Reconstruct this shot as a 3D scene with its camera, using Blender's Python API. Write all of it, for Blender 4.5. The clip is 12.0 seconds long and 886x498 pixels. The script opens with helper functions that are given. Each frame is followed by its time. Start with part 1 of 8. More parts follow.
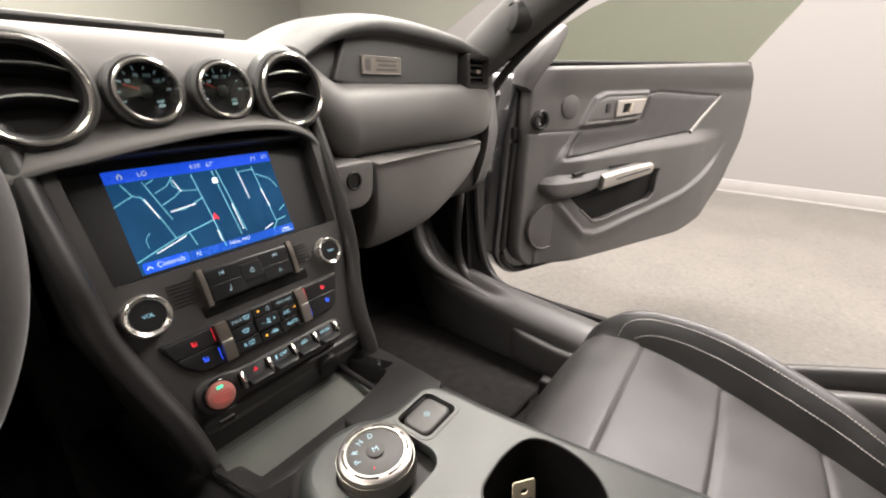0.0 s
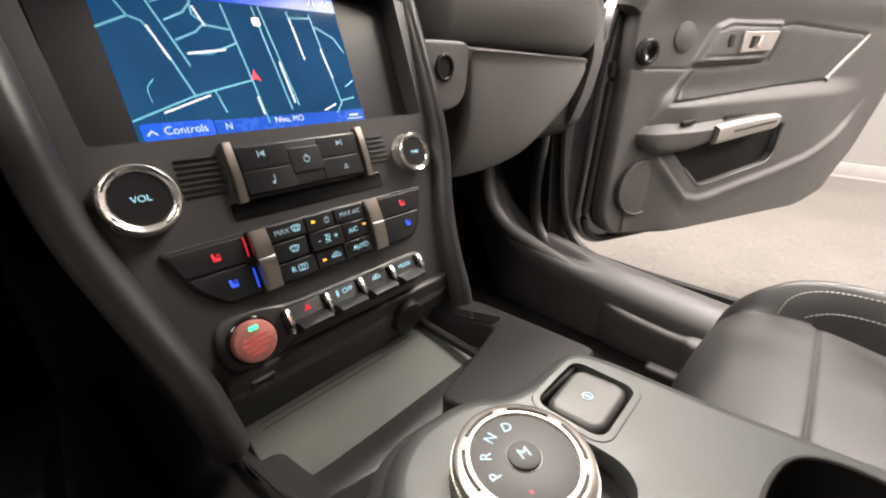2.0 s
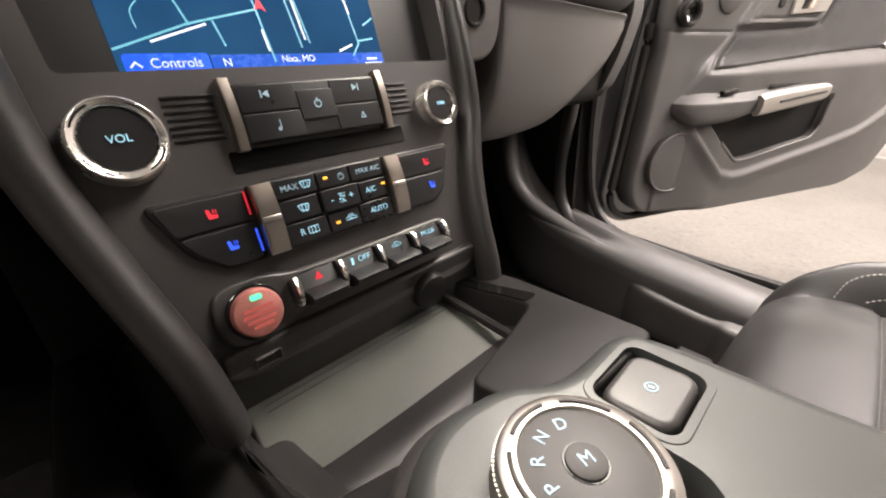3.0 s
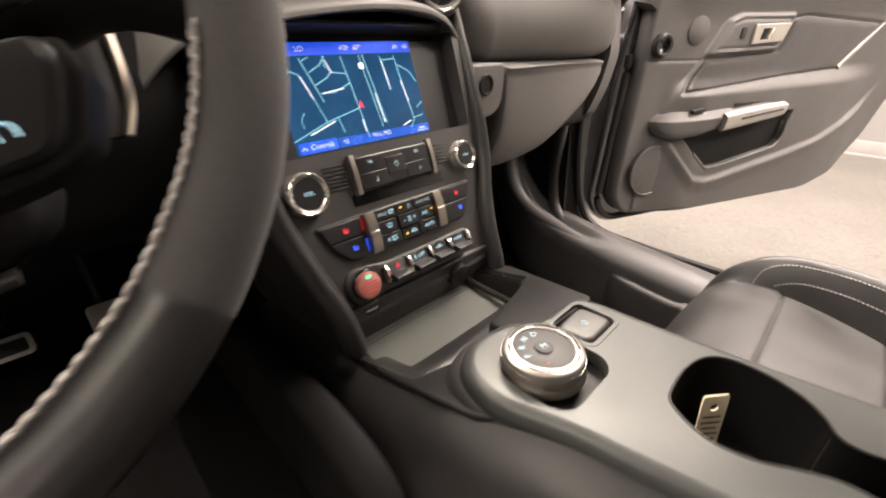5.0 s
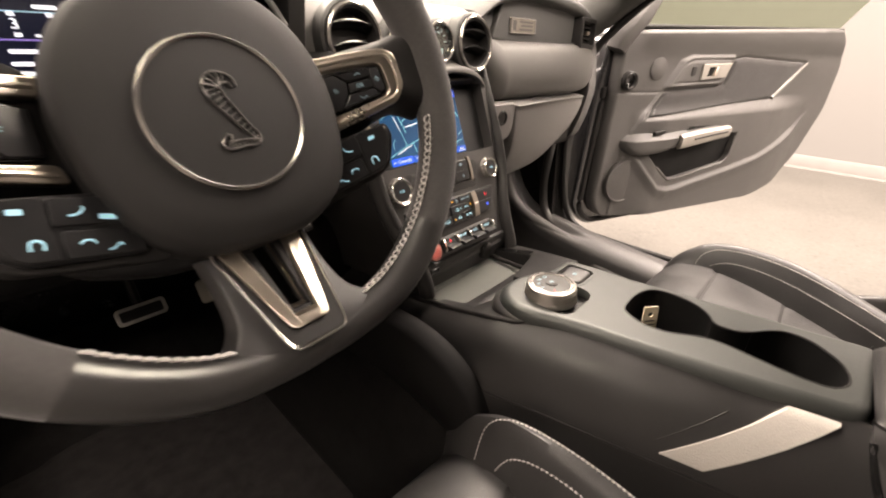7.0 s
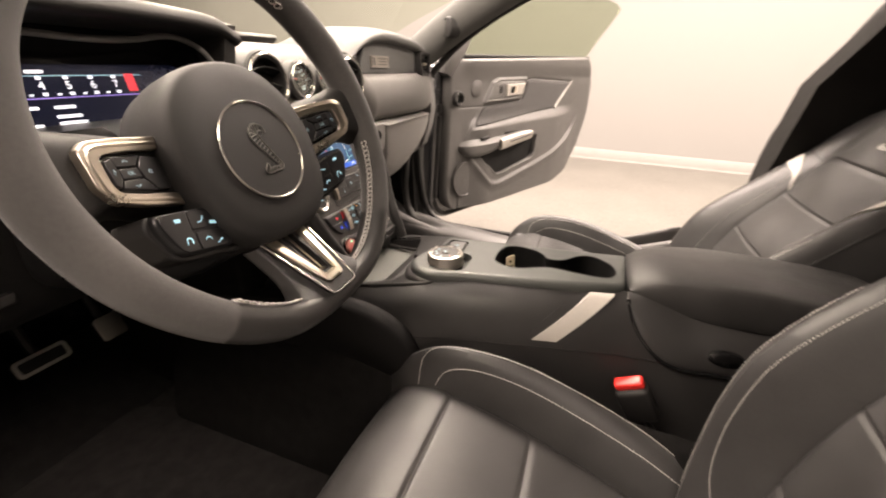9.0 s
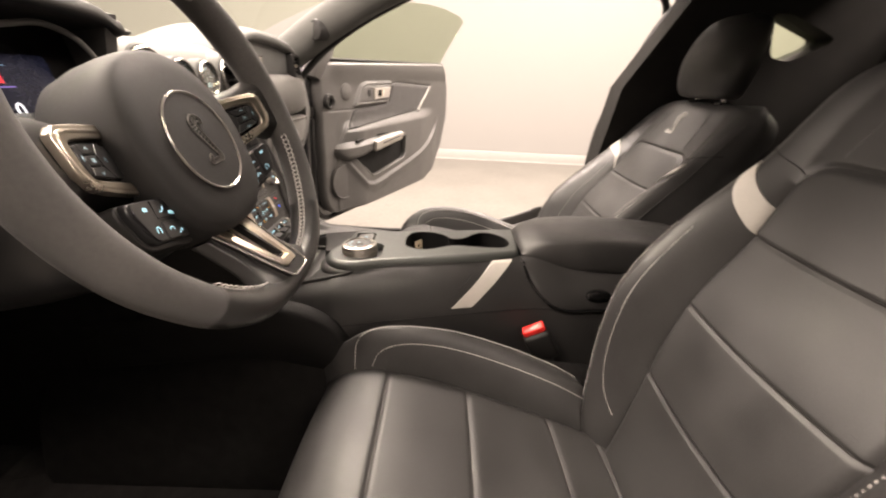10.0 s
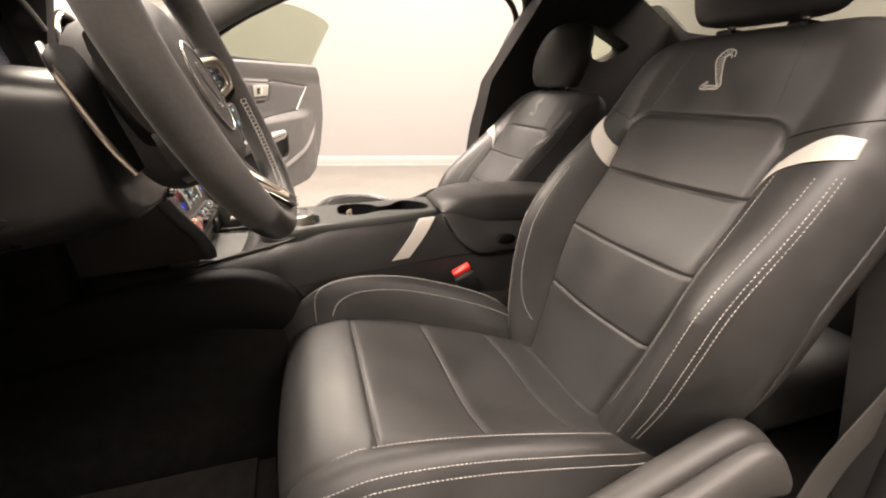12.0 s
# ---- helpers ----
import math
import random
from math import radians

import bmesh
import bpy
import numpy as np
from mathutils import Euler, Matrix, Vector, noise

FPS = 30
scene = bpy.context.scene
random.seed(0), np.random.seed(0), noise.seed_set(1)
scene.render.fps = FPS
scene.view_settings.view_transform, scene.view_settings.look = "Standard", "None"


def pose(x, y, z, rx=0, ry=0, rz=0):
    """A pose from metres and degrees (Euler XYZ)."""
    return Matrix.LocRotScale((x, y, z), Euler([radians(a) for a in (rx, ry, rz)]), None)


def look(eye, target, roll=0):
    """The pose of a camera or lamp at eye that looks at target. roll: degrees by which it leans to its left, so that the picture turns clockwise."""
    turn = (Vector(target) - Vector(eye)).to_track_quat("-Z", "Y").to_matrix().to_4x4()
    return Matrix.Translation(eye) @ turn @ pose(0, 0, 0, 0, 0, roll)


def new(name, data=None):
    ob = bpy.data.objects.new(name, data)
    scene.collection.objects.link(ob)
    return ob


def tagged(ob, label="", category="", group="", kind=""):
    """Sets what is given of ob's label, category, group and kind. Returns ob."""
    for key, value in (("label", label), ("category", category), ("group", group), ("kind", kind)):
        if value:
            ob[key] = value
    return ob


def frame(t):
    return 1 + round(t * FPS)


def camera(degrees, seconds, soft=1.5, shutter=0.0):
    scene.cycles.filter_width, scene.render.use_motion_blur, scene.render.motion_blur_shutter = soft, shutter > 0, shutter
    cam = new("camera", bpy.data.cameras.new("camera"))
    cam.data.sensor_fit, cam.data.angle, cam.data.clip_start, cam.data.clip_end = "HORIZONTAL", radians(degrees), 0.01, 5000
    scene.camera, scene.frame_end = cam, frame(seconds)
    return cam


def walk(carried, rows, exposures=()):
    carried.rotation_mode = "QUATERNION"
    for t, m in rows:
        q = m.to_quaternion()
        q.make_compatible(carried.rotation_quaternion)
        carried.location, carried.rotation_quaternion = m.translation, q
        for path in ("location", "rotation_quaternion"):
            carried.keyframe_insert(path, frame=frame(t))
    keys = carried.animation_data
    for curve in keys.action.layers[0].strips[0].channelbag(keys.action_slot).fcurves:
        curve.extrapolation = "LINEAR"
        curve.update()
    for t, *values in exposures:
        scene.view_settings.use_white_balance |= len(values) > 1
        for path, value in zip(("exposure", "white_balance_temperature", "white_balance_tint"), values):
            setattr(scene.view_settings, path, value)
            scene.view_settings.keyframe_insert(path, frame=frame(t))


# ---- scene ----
cam = camera(95.0, 12.0, soft=2.0, shutter=0.5)
PATH = [
    (0, (-0.206, -0.468, 1.08), (1.283, 0.639, 0.334), -0.0),
    (0.5, (-0.193, -0.443, 1.043), (1.263, 0.704, 0.293), 0.1),
    (1, (-0.176, -0.391, 1.002), (1.246, 0.793, 0.245), 0.1),
    (1.5, (-0.16, -0.354, 0.967), (1.222, 0.865, 0.19), -0.0),
    (2, (-0.151, -0.322, 0.944), (1.188, 0.922, 0.132), -0.0),
    (2.5, (-0.139, -0.303, 0.925), (1.156, 0.957, 0.066), -0.0),
    (3, (-0.134, -0.29, 0.916), (1.129, 0.972, 0.015), 0.1),
    (3.2, (-0.136, -0.287, 0.914), (1.12, 0.974, 0.002), 0.2),
    (4.8, (-0.236, -0.381, 1.008), (1.007, 0.879, 0.077), -0.4),
    (5, (-0.269, -0.384, 1.006), (0.979, 0.873, 0.077), -0.1),
    (5.5, (-0.34, -0.408, 1.018), (0.926, 0.829, 0.088), 0.7),
    (6, (-0.384, -0.437, 1.043), (0.902, 0.794, 0.131), 1.0),
    (6.5, (-0.425, -0.457, 1.049), (0.875, 0.772, 0.155), 1.1),
    (6.7, (-0.447, -0.466, 1.053), (0.86, 0.761, 0.165), 1.1),
    (8.3, (-0.661, -0.491, 1.12), (0.887, 0.446, 0.267), 1.6),
    (8.5, (-0.672, -0.499, 1.116), (0.927, 0.352, 0.268), 1.9),
    (9, (-0.703, -0.493, 1.106), (1.015, 0.118, 0.283), 1.4),
    (9.5, (-0.755, -0.462, 1.107), (1.053, -0.165, 0.305), 1.9),
    (10, (-0.788, -0.424, 1.091), (1.055, -0.433, 0.313), 2.1),
    (10.5, (-0.819, -0.379, 1.08), (1.013, -0.632, 0.318), 2.0),
    (11, (-0.862, -0.315, 1.049), (0.943, -0.749, 0.305), 2.0),
    (11.5, (-0.9, -0.29, 1.033), (0.878, -0.837, 0.298), 1.9),
    (12, (-0.927, -0.283, 1.028), (0.839, -0.893, 0.315), 2.1),
]
walk(cam, [(t, look(eye, target, roll)) for t, eye, target, roll in PATH],
     [(0, 0.08, 6350, 13), (3.2, 0.30, 6550, 16), (4.8, 0.30, 6800, 17), (5.5, 0.35, 7050, 18), (6.7, 0.38, 7100, 18), (8.3, 0.44, 7300, 19), (9.5, 0.46, 7200, 18), (12, 0.50, 7050, 17)])

# ---- light ----
world = bpy.data.worlds.new("world")
scene.world = world
world.use_nodes = True
world.node_tree.nodes["Background"].inputs["Color"].default_value = (1.0, 0.93, 0.85, 1)
world.node_tree.nodes["Background"].inputs["Strength"].default_value = 0.02
scene.view_settings.exposure = 0.0


def unseen_ceiling_lamp(x, y, sx, sy, watts, color=(1.0, 0.92, 0.84)):
    """An unseen wide flat area lamp, added just under the ceiling."""
    lamp = bpy.data.lights.new("unseen_area_lamp", "AREA")
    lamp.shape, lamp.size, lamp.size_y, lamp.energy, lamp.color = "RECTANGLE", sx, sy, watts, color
    ob = new("unseen_area_lamp", lamp)
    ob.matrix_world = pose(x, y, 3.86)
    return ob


# Unseen lamps, placed and powered to brighten the cabin and the walls.
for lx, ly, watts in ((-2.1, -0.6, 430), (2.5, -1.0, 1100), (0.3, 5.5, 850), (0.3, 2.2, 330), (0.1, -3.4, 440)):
    unseen_ceiling_lamp(lx, ly, 1.0 if abs(lx) > 1 else 4.0, 7.0 if abs(lx) > 1 else 1.6, watts)


# ---- materials ----
def material(name, color, rough=0.5, metal=0.0, grain=0.0, grain_size=900.0, vary=0.12, vary_size=14.0, coat=0.0, sheen=0.0,
             emit=0.0, pebble=False, spread=0.08, color2=None, spec=0.5):
    """A Principled material with colour variation at two scales, uneven gloss and a fine relief."""
    m = bpy.data.materials.new(name)
    m.use_nodes = True
    nt = m.node_tree
    b = nt.nodes["Principled BSDF"]
    co = nt.nodes.new("ShaderNodeTexCoord")
    c2 = color2 or tuple(min(1.0, c * (1 + 2.2 * vary)) for c in color)
    c1 = color if color2 else tuple(c * (1 - vary) for c in color)
    big = nt.nodes.new("ShaderNodeTexNoise")
    big.inputs["Scale"].default_value, big.inputs["Detail"].default_value = vary_size, 5.0
    fine = nt.nodes.new("ShaderNodeTexNoise")
    fine.inputs["Scale"].default_value, fine.inputs["Detail"].default_value = vary_size * 22, 3.0
    for n in (big, fine):
        nt.links.new(co.outputs["Object"], n.inputs["Vector"])
    add = nt.nodes.new("ShaderNodeMath")
    add.operation = "MULTIPLY_ADD"
    add.inputs[1].default_value = 0.35
    nt.links.new(fine.outputs["Fac"], add.inputs[0])
    nt.links.new(big.outputs["Fac"], add.inputs[2])
    ramp = nt.nodes.new("ShaderNodeValToRGB")
    ramp.color_ramp.elements[0].position, ramp.color_ramp.elements[1].position = 0.45, 0.95
    ramp.color_ramp.elements[0].color, ramp.color_ramp.elements[1].color = (*c1, 1), (*c2, 1)
    nt.links.new(add.outputs[0], ramp.inputs["Fac"])
    nt.links.new(ramp.outputs["Color"], b.inputs["Base Color"])
    rr = nt.nodes.new("ShaderNodeMapRange")
    rr.inputs["From Min"].default_value, rr.inputs["From Max"].default_value = 0.5, 0.85
    rr.inputs["To Min"].default_value, rr.inputs["To Max"].default_value = max(0.02, rough - spread), min(1.0, rough + spread)
    nt.links.new(add.outputs[0], rr.inputs["Value"])
    nt.links.new(rr.outputs["Result"], b.inputs["Roughness"])
    b.inputs["Metallic"].default_value = metal
    b.inputs["Specular IOR Level"].default_value = spec
    b.inputs["Coat Weight"].default_value = coat
    b.inputs["Coat Roughness"].default_value = 0.08
    b.inputs["Sheen Weight"].default_value = sheen
    b.inputs["Sheen Roughness"].default_value = 0.5
    if emit:
        b.inputs["Emission Color"].default_value, b.inputs["Emission Strength"].default_value = (*color, 1), emit
    if grain:
        tex = nt.nodes.new("ShaderNodeTexVoronoi" if pebble else "ShaderNodeTexNoise")
        tex.inputs["Scale"].default_value = grain_size
        nt.links.new(co.outputs["Object"], tex.inputs["Vector"])
        bump = nt.nodes.new("ShaderNodeBump")
        bump.inputs["Strength"].default_value, bump.inputs["Distance"].default_value = grain, 0.001
        nt.links.new(tex.outputs["Distance" if pebble else "Fac"], bump.inputs["Height"])
        nt.links.new(bump.outputs["Normal"], b.inputs["Normal"])
    return m


def glass(name, tint, gloss=1.0):
    """Thin pane: tinted see-through with a mirror film that grows at grazing angles."""
    m = bpy.data.materials.new(name)
    m.use_nodes = True
    nt = m.node_tree
    nt.nodes.remove(nt.nodes["Principled BSDF"])
    clear, film, mix, facing, power, scale = (nt.nodes.new("ShaderNode" + k) for k in ("BsdfTransparent", "BsdfGlossy", "MixShader", "LayerWeight", "Math", "Math"))
    clear.inputs["Color"].default_value = (*tint, 1)
    film.inputs["Roughness"].default_value = 0.02
    facing.inputs["Blend"].default_value = 0.5
    power.operation, scale.operation = "POWER", "MULTIPLY_ADD"
    power.inputs[1].default_value = 4.0
    scale.inputs[1].default_value, scale.inputs[2].default_value = 0.6 * gloss, 0.03 * gloss
    nt.links.new(facing.outputs["Facing"], power.inputs[0])
    nt.links.new(power.outputs[0], scale.inputs[0])
    nt.links.new(scale.outputs[0], mix.inputs[0])
    nt.links.new(clear.outputs[0], mix.inputs[1])
    nt.links.new(film.outputs[0], mix.inputs[2])
    nt.links.new(mix.outputs[0], nt.nodes["Material Output"].inputs["Surface"])
    return m


HANDLEMETAL = material("satin_handle_metal", (0.33, 0.31, 0.28), 0.48, metal=0.6, vary=0.04, spread=0.02)
GUNMETAL = material("dark_satin_metal", (0.40, 0.36, 0.31), 0.33, metal=1.0, vary=0.04, spread=0.02)
# Door plastic lightened in colour, in place of light falling on the glovebox.
LITGLOVE = material("brightened_glovebox_plastic", (0.118, 0.112, 0.106), 0.52, grain=0.3, grain_size=900, pebble=True)
NICKEL = material("satin_nickel", (0.52, 0.49, 0.45), 0.33, metal=1.0, vary=0.04, spread=0.03)
LEATHER = material("black_leather", (0.0245, 0.0238, 0.0230), 0.43, spec=0.43, grain=0.20, grain_size=900, vary=0.16, pebble=True)
# Matt near-black: shade put into the colour of knee panels and map pocket.
SHADEBLACK = material("matt_shade_black", (0.0055, 0.0053, 0.0051), 0.65, grain=0.10, grain_size=1300, pebble=True, spec=0.15)
KNOBFACE = material("matt_grey_dial", (0.062, 0.061, 0.058), 0.60, grain=0.05, grain_size=1500, vary=0.06, spec=0.35)
HUBSKIN = material("matt_black_cover", (0.021, 0.0202, 0.0195), 0.62, grain=0.03, grain_size=700, spec=0.4)
# Darker copy of the carpet, with the footwell's shade put into its colour.
SHADECARPET = material("shaded_footwell_carpet", (0.0070, 0.0067, 0.0064), 0.95, grain=1.0, grain_size=700, vary=0.3, vary_size=40, spec=0.05)
SCREEN = material("lit_display_blue", (0.007, 0.009, 0.022), 0.25, emit=0.22, vary=0.1)
KNOBRING = material("polished_knob_ring", (0.80, 0.765, 0.71), 0.26, metal=0.90, vary=0.04, spread=0.04)
LEATHER_SOFT = material("soft_black_leather", (0.0225, 0.0217, 0.021), 0.45, grain=0.10, grain_size=1300, pebble=True)
RIMLEATHER = material("smooth_rim_leather", (0.024, 0.0231, 0.0222), 0.36, grain=0.06, grain_size=1300, pebble=True)
SUEDE = material("black_suede", (0.046, 0.0438, 0.0418), 0.85, sheen=0.15, grain=0.25, grain_size=2200, spec=0.25, vary=0.2)
DASH = material("dark_soft_plastic", (0.075, 0.072, 0.069), 0.50, grain=0.3, grain_size=1100, pebble=True)
DASH_DARK = material("black_plastic", (0.016, 0.0153, 0.0147), 0.48, grain=0.12, grain_size=1100, spec=0.22)
BAND = material("silver_grey_trim", (0.112, 0.108, 0.102), 0.52, metal=0.08, spec=0.35, grain=0.06, grain_size=900, vary=0.06)
PLATE = material("grey_satin_trim", (0.043, 0.0465, 0.043), 0.44, metal=0.15, grain=0.05, grain_size=900, vary=0.06)
DOORTRIM = material("door_plastic", (0.053, 0.0503, 0.0475), 0.52, grain=0.3, grain_size=900, pebble=True)
DOORINSERT = material("door_suede", (0.020, 0.0184, 0.0172), 0.8, grain=0.3, grain_size=1500, sheen=0.08)
CHROME = material("satin_chrome", (0.78, 0.755, 0.71), 0.27, metal=1.0, vary=0.03, spread=0.02)
SILVER = material("brushed_silver", (0.60, 0.535, 0.45), 0.30, metal=1.0, vary=0.05, spread=0.03)
GLOSS = material("gloss_black", (0.006, 0.006, 0.006), 0.14, vary=0.1, spread=0.04)
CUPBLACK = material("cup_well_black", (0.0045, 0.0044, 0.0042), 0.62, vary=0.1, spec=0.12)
SCREENFRAME = material("screen_surround", (0.020, 0.020, 0.020), 0.42, vary=0.06, spec=0.35)
BUTTON = material("button_black", (0.010, 0.010, 0.0105), 0.35, vary=0.1)
RUBBER = material("grey_rubber_mat", (0.068, 0.072, 0.062), 0.50, grain=0.2, grain_size=700)
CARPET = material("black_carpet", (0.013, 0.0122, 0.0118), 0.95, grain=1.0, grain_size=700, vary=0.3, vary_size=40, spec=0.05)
MATCLOTH = material("floor_mat_cloth", (0.0135, 0.0126, 0.0121), 0.95, grain=1.0, grain_size=800, vary=0.25, vary_size=40, spec=0.05)
WHITE = material("white_leather", (0.42, 0.40, 0.36), 0.5, grain=0.3, grain_size=650, vary=0.05, pebble=True)
THREAD = material("light_thread", (0.42, 0.405, 0.375), 0.7, vary=0.08)
EMBROID = material("silver_thread", (0.42, 0.41, 0.38), 0.5, vary=0.12, grain=0.6, grain_size=1400)
REDPLASTIC = material("red_plastic", (0.75, 0.03, 0.025), 0.35, vary=0.1)
PAINT = material("black_car_paint", (0.008, 0.008, 0.009), 0.2, coat=1.0, vary=0.05)
HEADLINER = material("black_headliner", (0.020, 0.019, 0.018), 0.95, grain=0.8, grain_size=900, spec=0.1)
BELT = material("grey_webbing", (0.05, 0.047, 0.043), 0.75, grain=0.8, grain_size=1200)
PAPER = material("tag_card", (0.55, 0.48, 0.34), 0.7)
INK = material("dark_ink", (0.05, 0.045, 0.04), 0.7)
STARTRED = material("red_start_button", (0.48, 0.19, 0.16), 0.36, metal=0.45, vary=0.3, vary_size=60)
# White paint darkened to grey, in place of dimmer light on the walls.
WALLPAINT = material("dimmed_white_wall", (0.152, 0.1455, 0.1375), 0.75, grain=0.15, grain_size=60, vary=0.02, vary_size=1.2)
# Grey for the unseen west wall, dark to cut light from that side.
DARKWALL = material("light_cutting_wall", (0.22, 0.21, 0.20), 0.85, grain=0.3, grain_size=40, vary=0.08, vary_size=1.5)
STACKFACE = material("charcoal_stack_plastic", (0.041, 0.039, 0.0372), 0.42, grain=0.06, grain_size=1200, vary=0.06)
SILL = material("sill_plastic", (0.052, 0.050, 0.048), 0.50, grain=0.08, grain_size=900, spec=0.4)
PILLAR = material("grey_pillar_cloth", (0.075, 0.075, 0.070), 0.8, grain=0.3, grain_size=1200)
FLANK = material("dark_console_leather", (0.020, 0.0192, 0.0185), 0.43, grain=0.10, grain_size=1300, pebble=True, spec=0.4)
SATIN = material("satin_silver_ring", (0.50, 0.48, 0.45), 0.27, metal=0.95, vary=0.02, spread=0.0)
PADTOP = material("dark_dash_pad", (0.042, 0.042, 0.040), 0.55, grain=0.25, grain_size=1100, pebble=True)
SEATPLASTIC = material("seat_side_plastic", (0.036, 0.034, 0.032), 0.48, grain=0.15, grain_size=1000)
BRONZE = material("aged_plaque_metal", (0.17, 0.152, 0.128), 0.42, metal=0.5, vary=0.15, vary_size=60)
PEWTER = material("dark_pewter", (0.20, 0.192, 0.182), 0.40, metal=0.9, vary=0.08)
# White trim darkened like the walls, in place of dimmer light.
BASEPAINT = material("dimmed_base_trim", (0.168, 0.160, 0.150), 0.5, vary=0.03)
GLASS = glass("tinted_glass", (0.86, 0.90, 0.80), 0.7)
DOORGLASS = glass("green_door_glass", (0.70, 0.735, 0.655), 0.6)
CLEAR = glass("clear_glass", (0.95, 0.97, 0.95), 1.8)
ICON = material("lit_icon_blue", (0.35, 0.68, 0.85), 0.5, emit=0.31)
ICON_RED = material("lit_icon_red", (0.8, 0.03, 0.05), 0.5, emit=0.38)
ICON_BLUE = material("lit_icon_deep_blue", (0.03, 0.10, 0.95), 0.5, emit=0.8)
ICON_AMBER = material("lit_amber", (1.0, 0.42, 0.04), 0.5, emit=1.0)
ICON_GREEN = material("lit_green", (0.1, 0.85, 0.45), 0.5, emit=0.9)
# Print with a faint glow of its own added to lift it.
LETTER = material("faint_glow_letter", (0.30, 0.45, 0.52), 0.6, emit=0.12)


def floor_material():
    """Speckled beige-grey epoxy floor: fine chips of three tones under a satin sealer."""
    m = bpy.data.materials.new("speckled_floor")
    m.use_nodes = True
    nt = m.node_tree
    b = nt.nodes["Principled BSDF"]
    co = nt.nodes.new("ShaderNodeTexCoord")
    chips = nt.nodes.new("ShaderNodeTexVoronoi")
    chips.inputs["Scale"].default_value = 75
    clouds = nt.nodes.new("ShaderNodeTexNoise")
    clouds.inputs["Scale"].default_value, clouds.inputs["Detail"].default_value = 2.2, 8
    specks = nt.nodes.new("ShaderNodeTexNoise")
    specks.inputs["Scale"].default_value, specks.inputs["Detail"].default_value = 42, 6
    for n in (chips, clouds, specks):
        nt.links.new(co.outputs["Object"], n.inputs["Vector"])
    ramp = nt.nodes.new("ShaderNodeValToRGB")
    e = ramp.color_ramp.elements
    e[0].position, e[0].color = 0.0, (0.070, 0.064, 0.058, 1)
    e[1].position, e[1].color = 1.0, (0.148, 0.138, 0.124, 1)
    for at, col in ((0.3, (0.101, 0.095, 0.084, 1)), (0.62, (0.114, 0.106, 0.094, 1)), (0.86, (0.122, 0.114, 0.103, 1))):
        x = e.new(at)
        x.color = col
    sep = nt.nodes.new("ShaderNodeSeparateColor")
    nt.links.new(chips.outputs["Color"], sep.inputs["Color"])
    mix = nt.nodes.new("ShaderNodeMath")
    mix.operation = "MULTIPLY_ADD"
    mix.inputs[1].default_value = 0.55
    nt.links.new(sep.outputs["Red"], mix.inputs[0])
    scaled = nt.nodes.new("ShaderNodeMapRange")
    scaled.inputs["From Min"].default_value, scaled.inputs["From Max"].default_value = 0.3, 0.7
    scaled.inputs["To Max"].default_value = 0.5
    nt.links.new(specks.outputs["Fac"], scaled.inputs["Value"])
    nt.links.new(scaled.outputs["Result"], mix.inputs[2])
    nt.links.new(mix.outputs[0], ramp.inputs["Fac"])
    tone = nt.nodes.new("ShaderNodeMix")
    tone.data_type, tone.blend_type = "RGBA", "MULTIPLY"
    tone.inputs["Factor"].default_value = 0.35
    nt.links.new(ramp.outputs["Color"], tone.inputs["A"])
    nt.links.new(clouds.outputs["Fac"], tone.inputs["B"])
    nt.links.new(tone.outputs["Result"], b.inputs["Base Color"])
    b.inputs["Roughness"].default_value = 0.5
    bump = nt.nodes.new("ShaderNodeBump")
    bump.inputs["Strength"].default_value, bump.inputs["Distance"].default_value = 0.3, 0.002
    nt.links.new(specks.outputs["Fac"], bump.inputs["Height"])
    nt.links.new(bump.outputs["Normal"], b.inputs["Normal"])
    return m


FLOOR = floor_material()


# ---- shapes ----
def catmull(points, n, closed=False):
    """n points along a smooth curve through the given ones, of any dimension."""
    p = [np.array(q, float) for q in points]
    k = len(p)
    out = []
    span = k if closed else k - 1
    for i in range(n):
        u = i * span / (n if closed else n - 1)
        j = min(int(u), span - 1)
        t = u - j
        a, b, c, d = (p[(j + o) % k] if closed else p[min(max(j + o, 0), k - 1)] for o in (-1, 0, 1, 2))
        out.append(0.5 * (2 * b + (c - a) * t + (2 * a - 5 * b + 4 * c - d) * t * t + (3 * b - a - 3 * c + d) * t ** 3))
    return out


def interp(x, xs, ys):
    return float(np.interp(x, xs, ys))


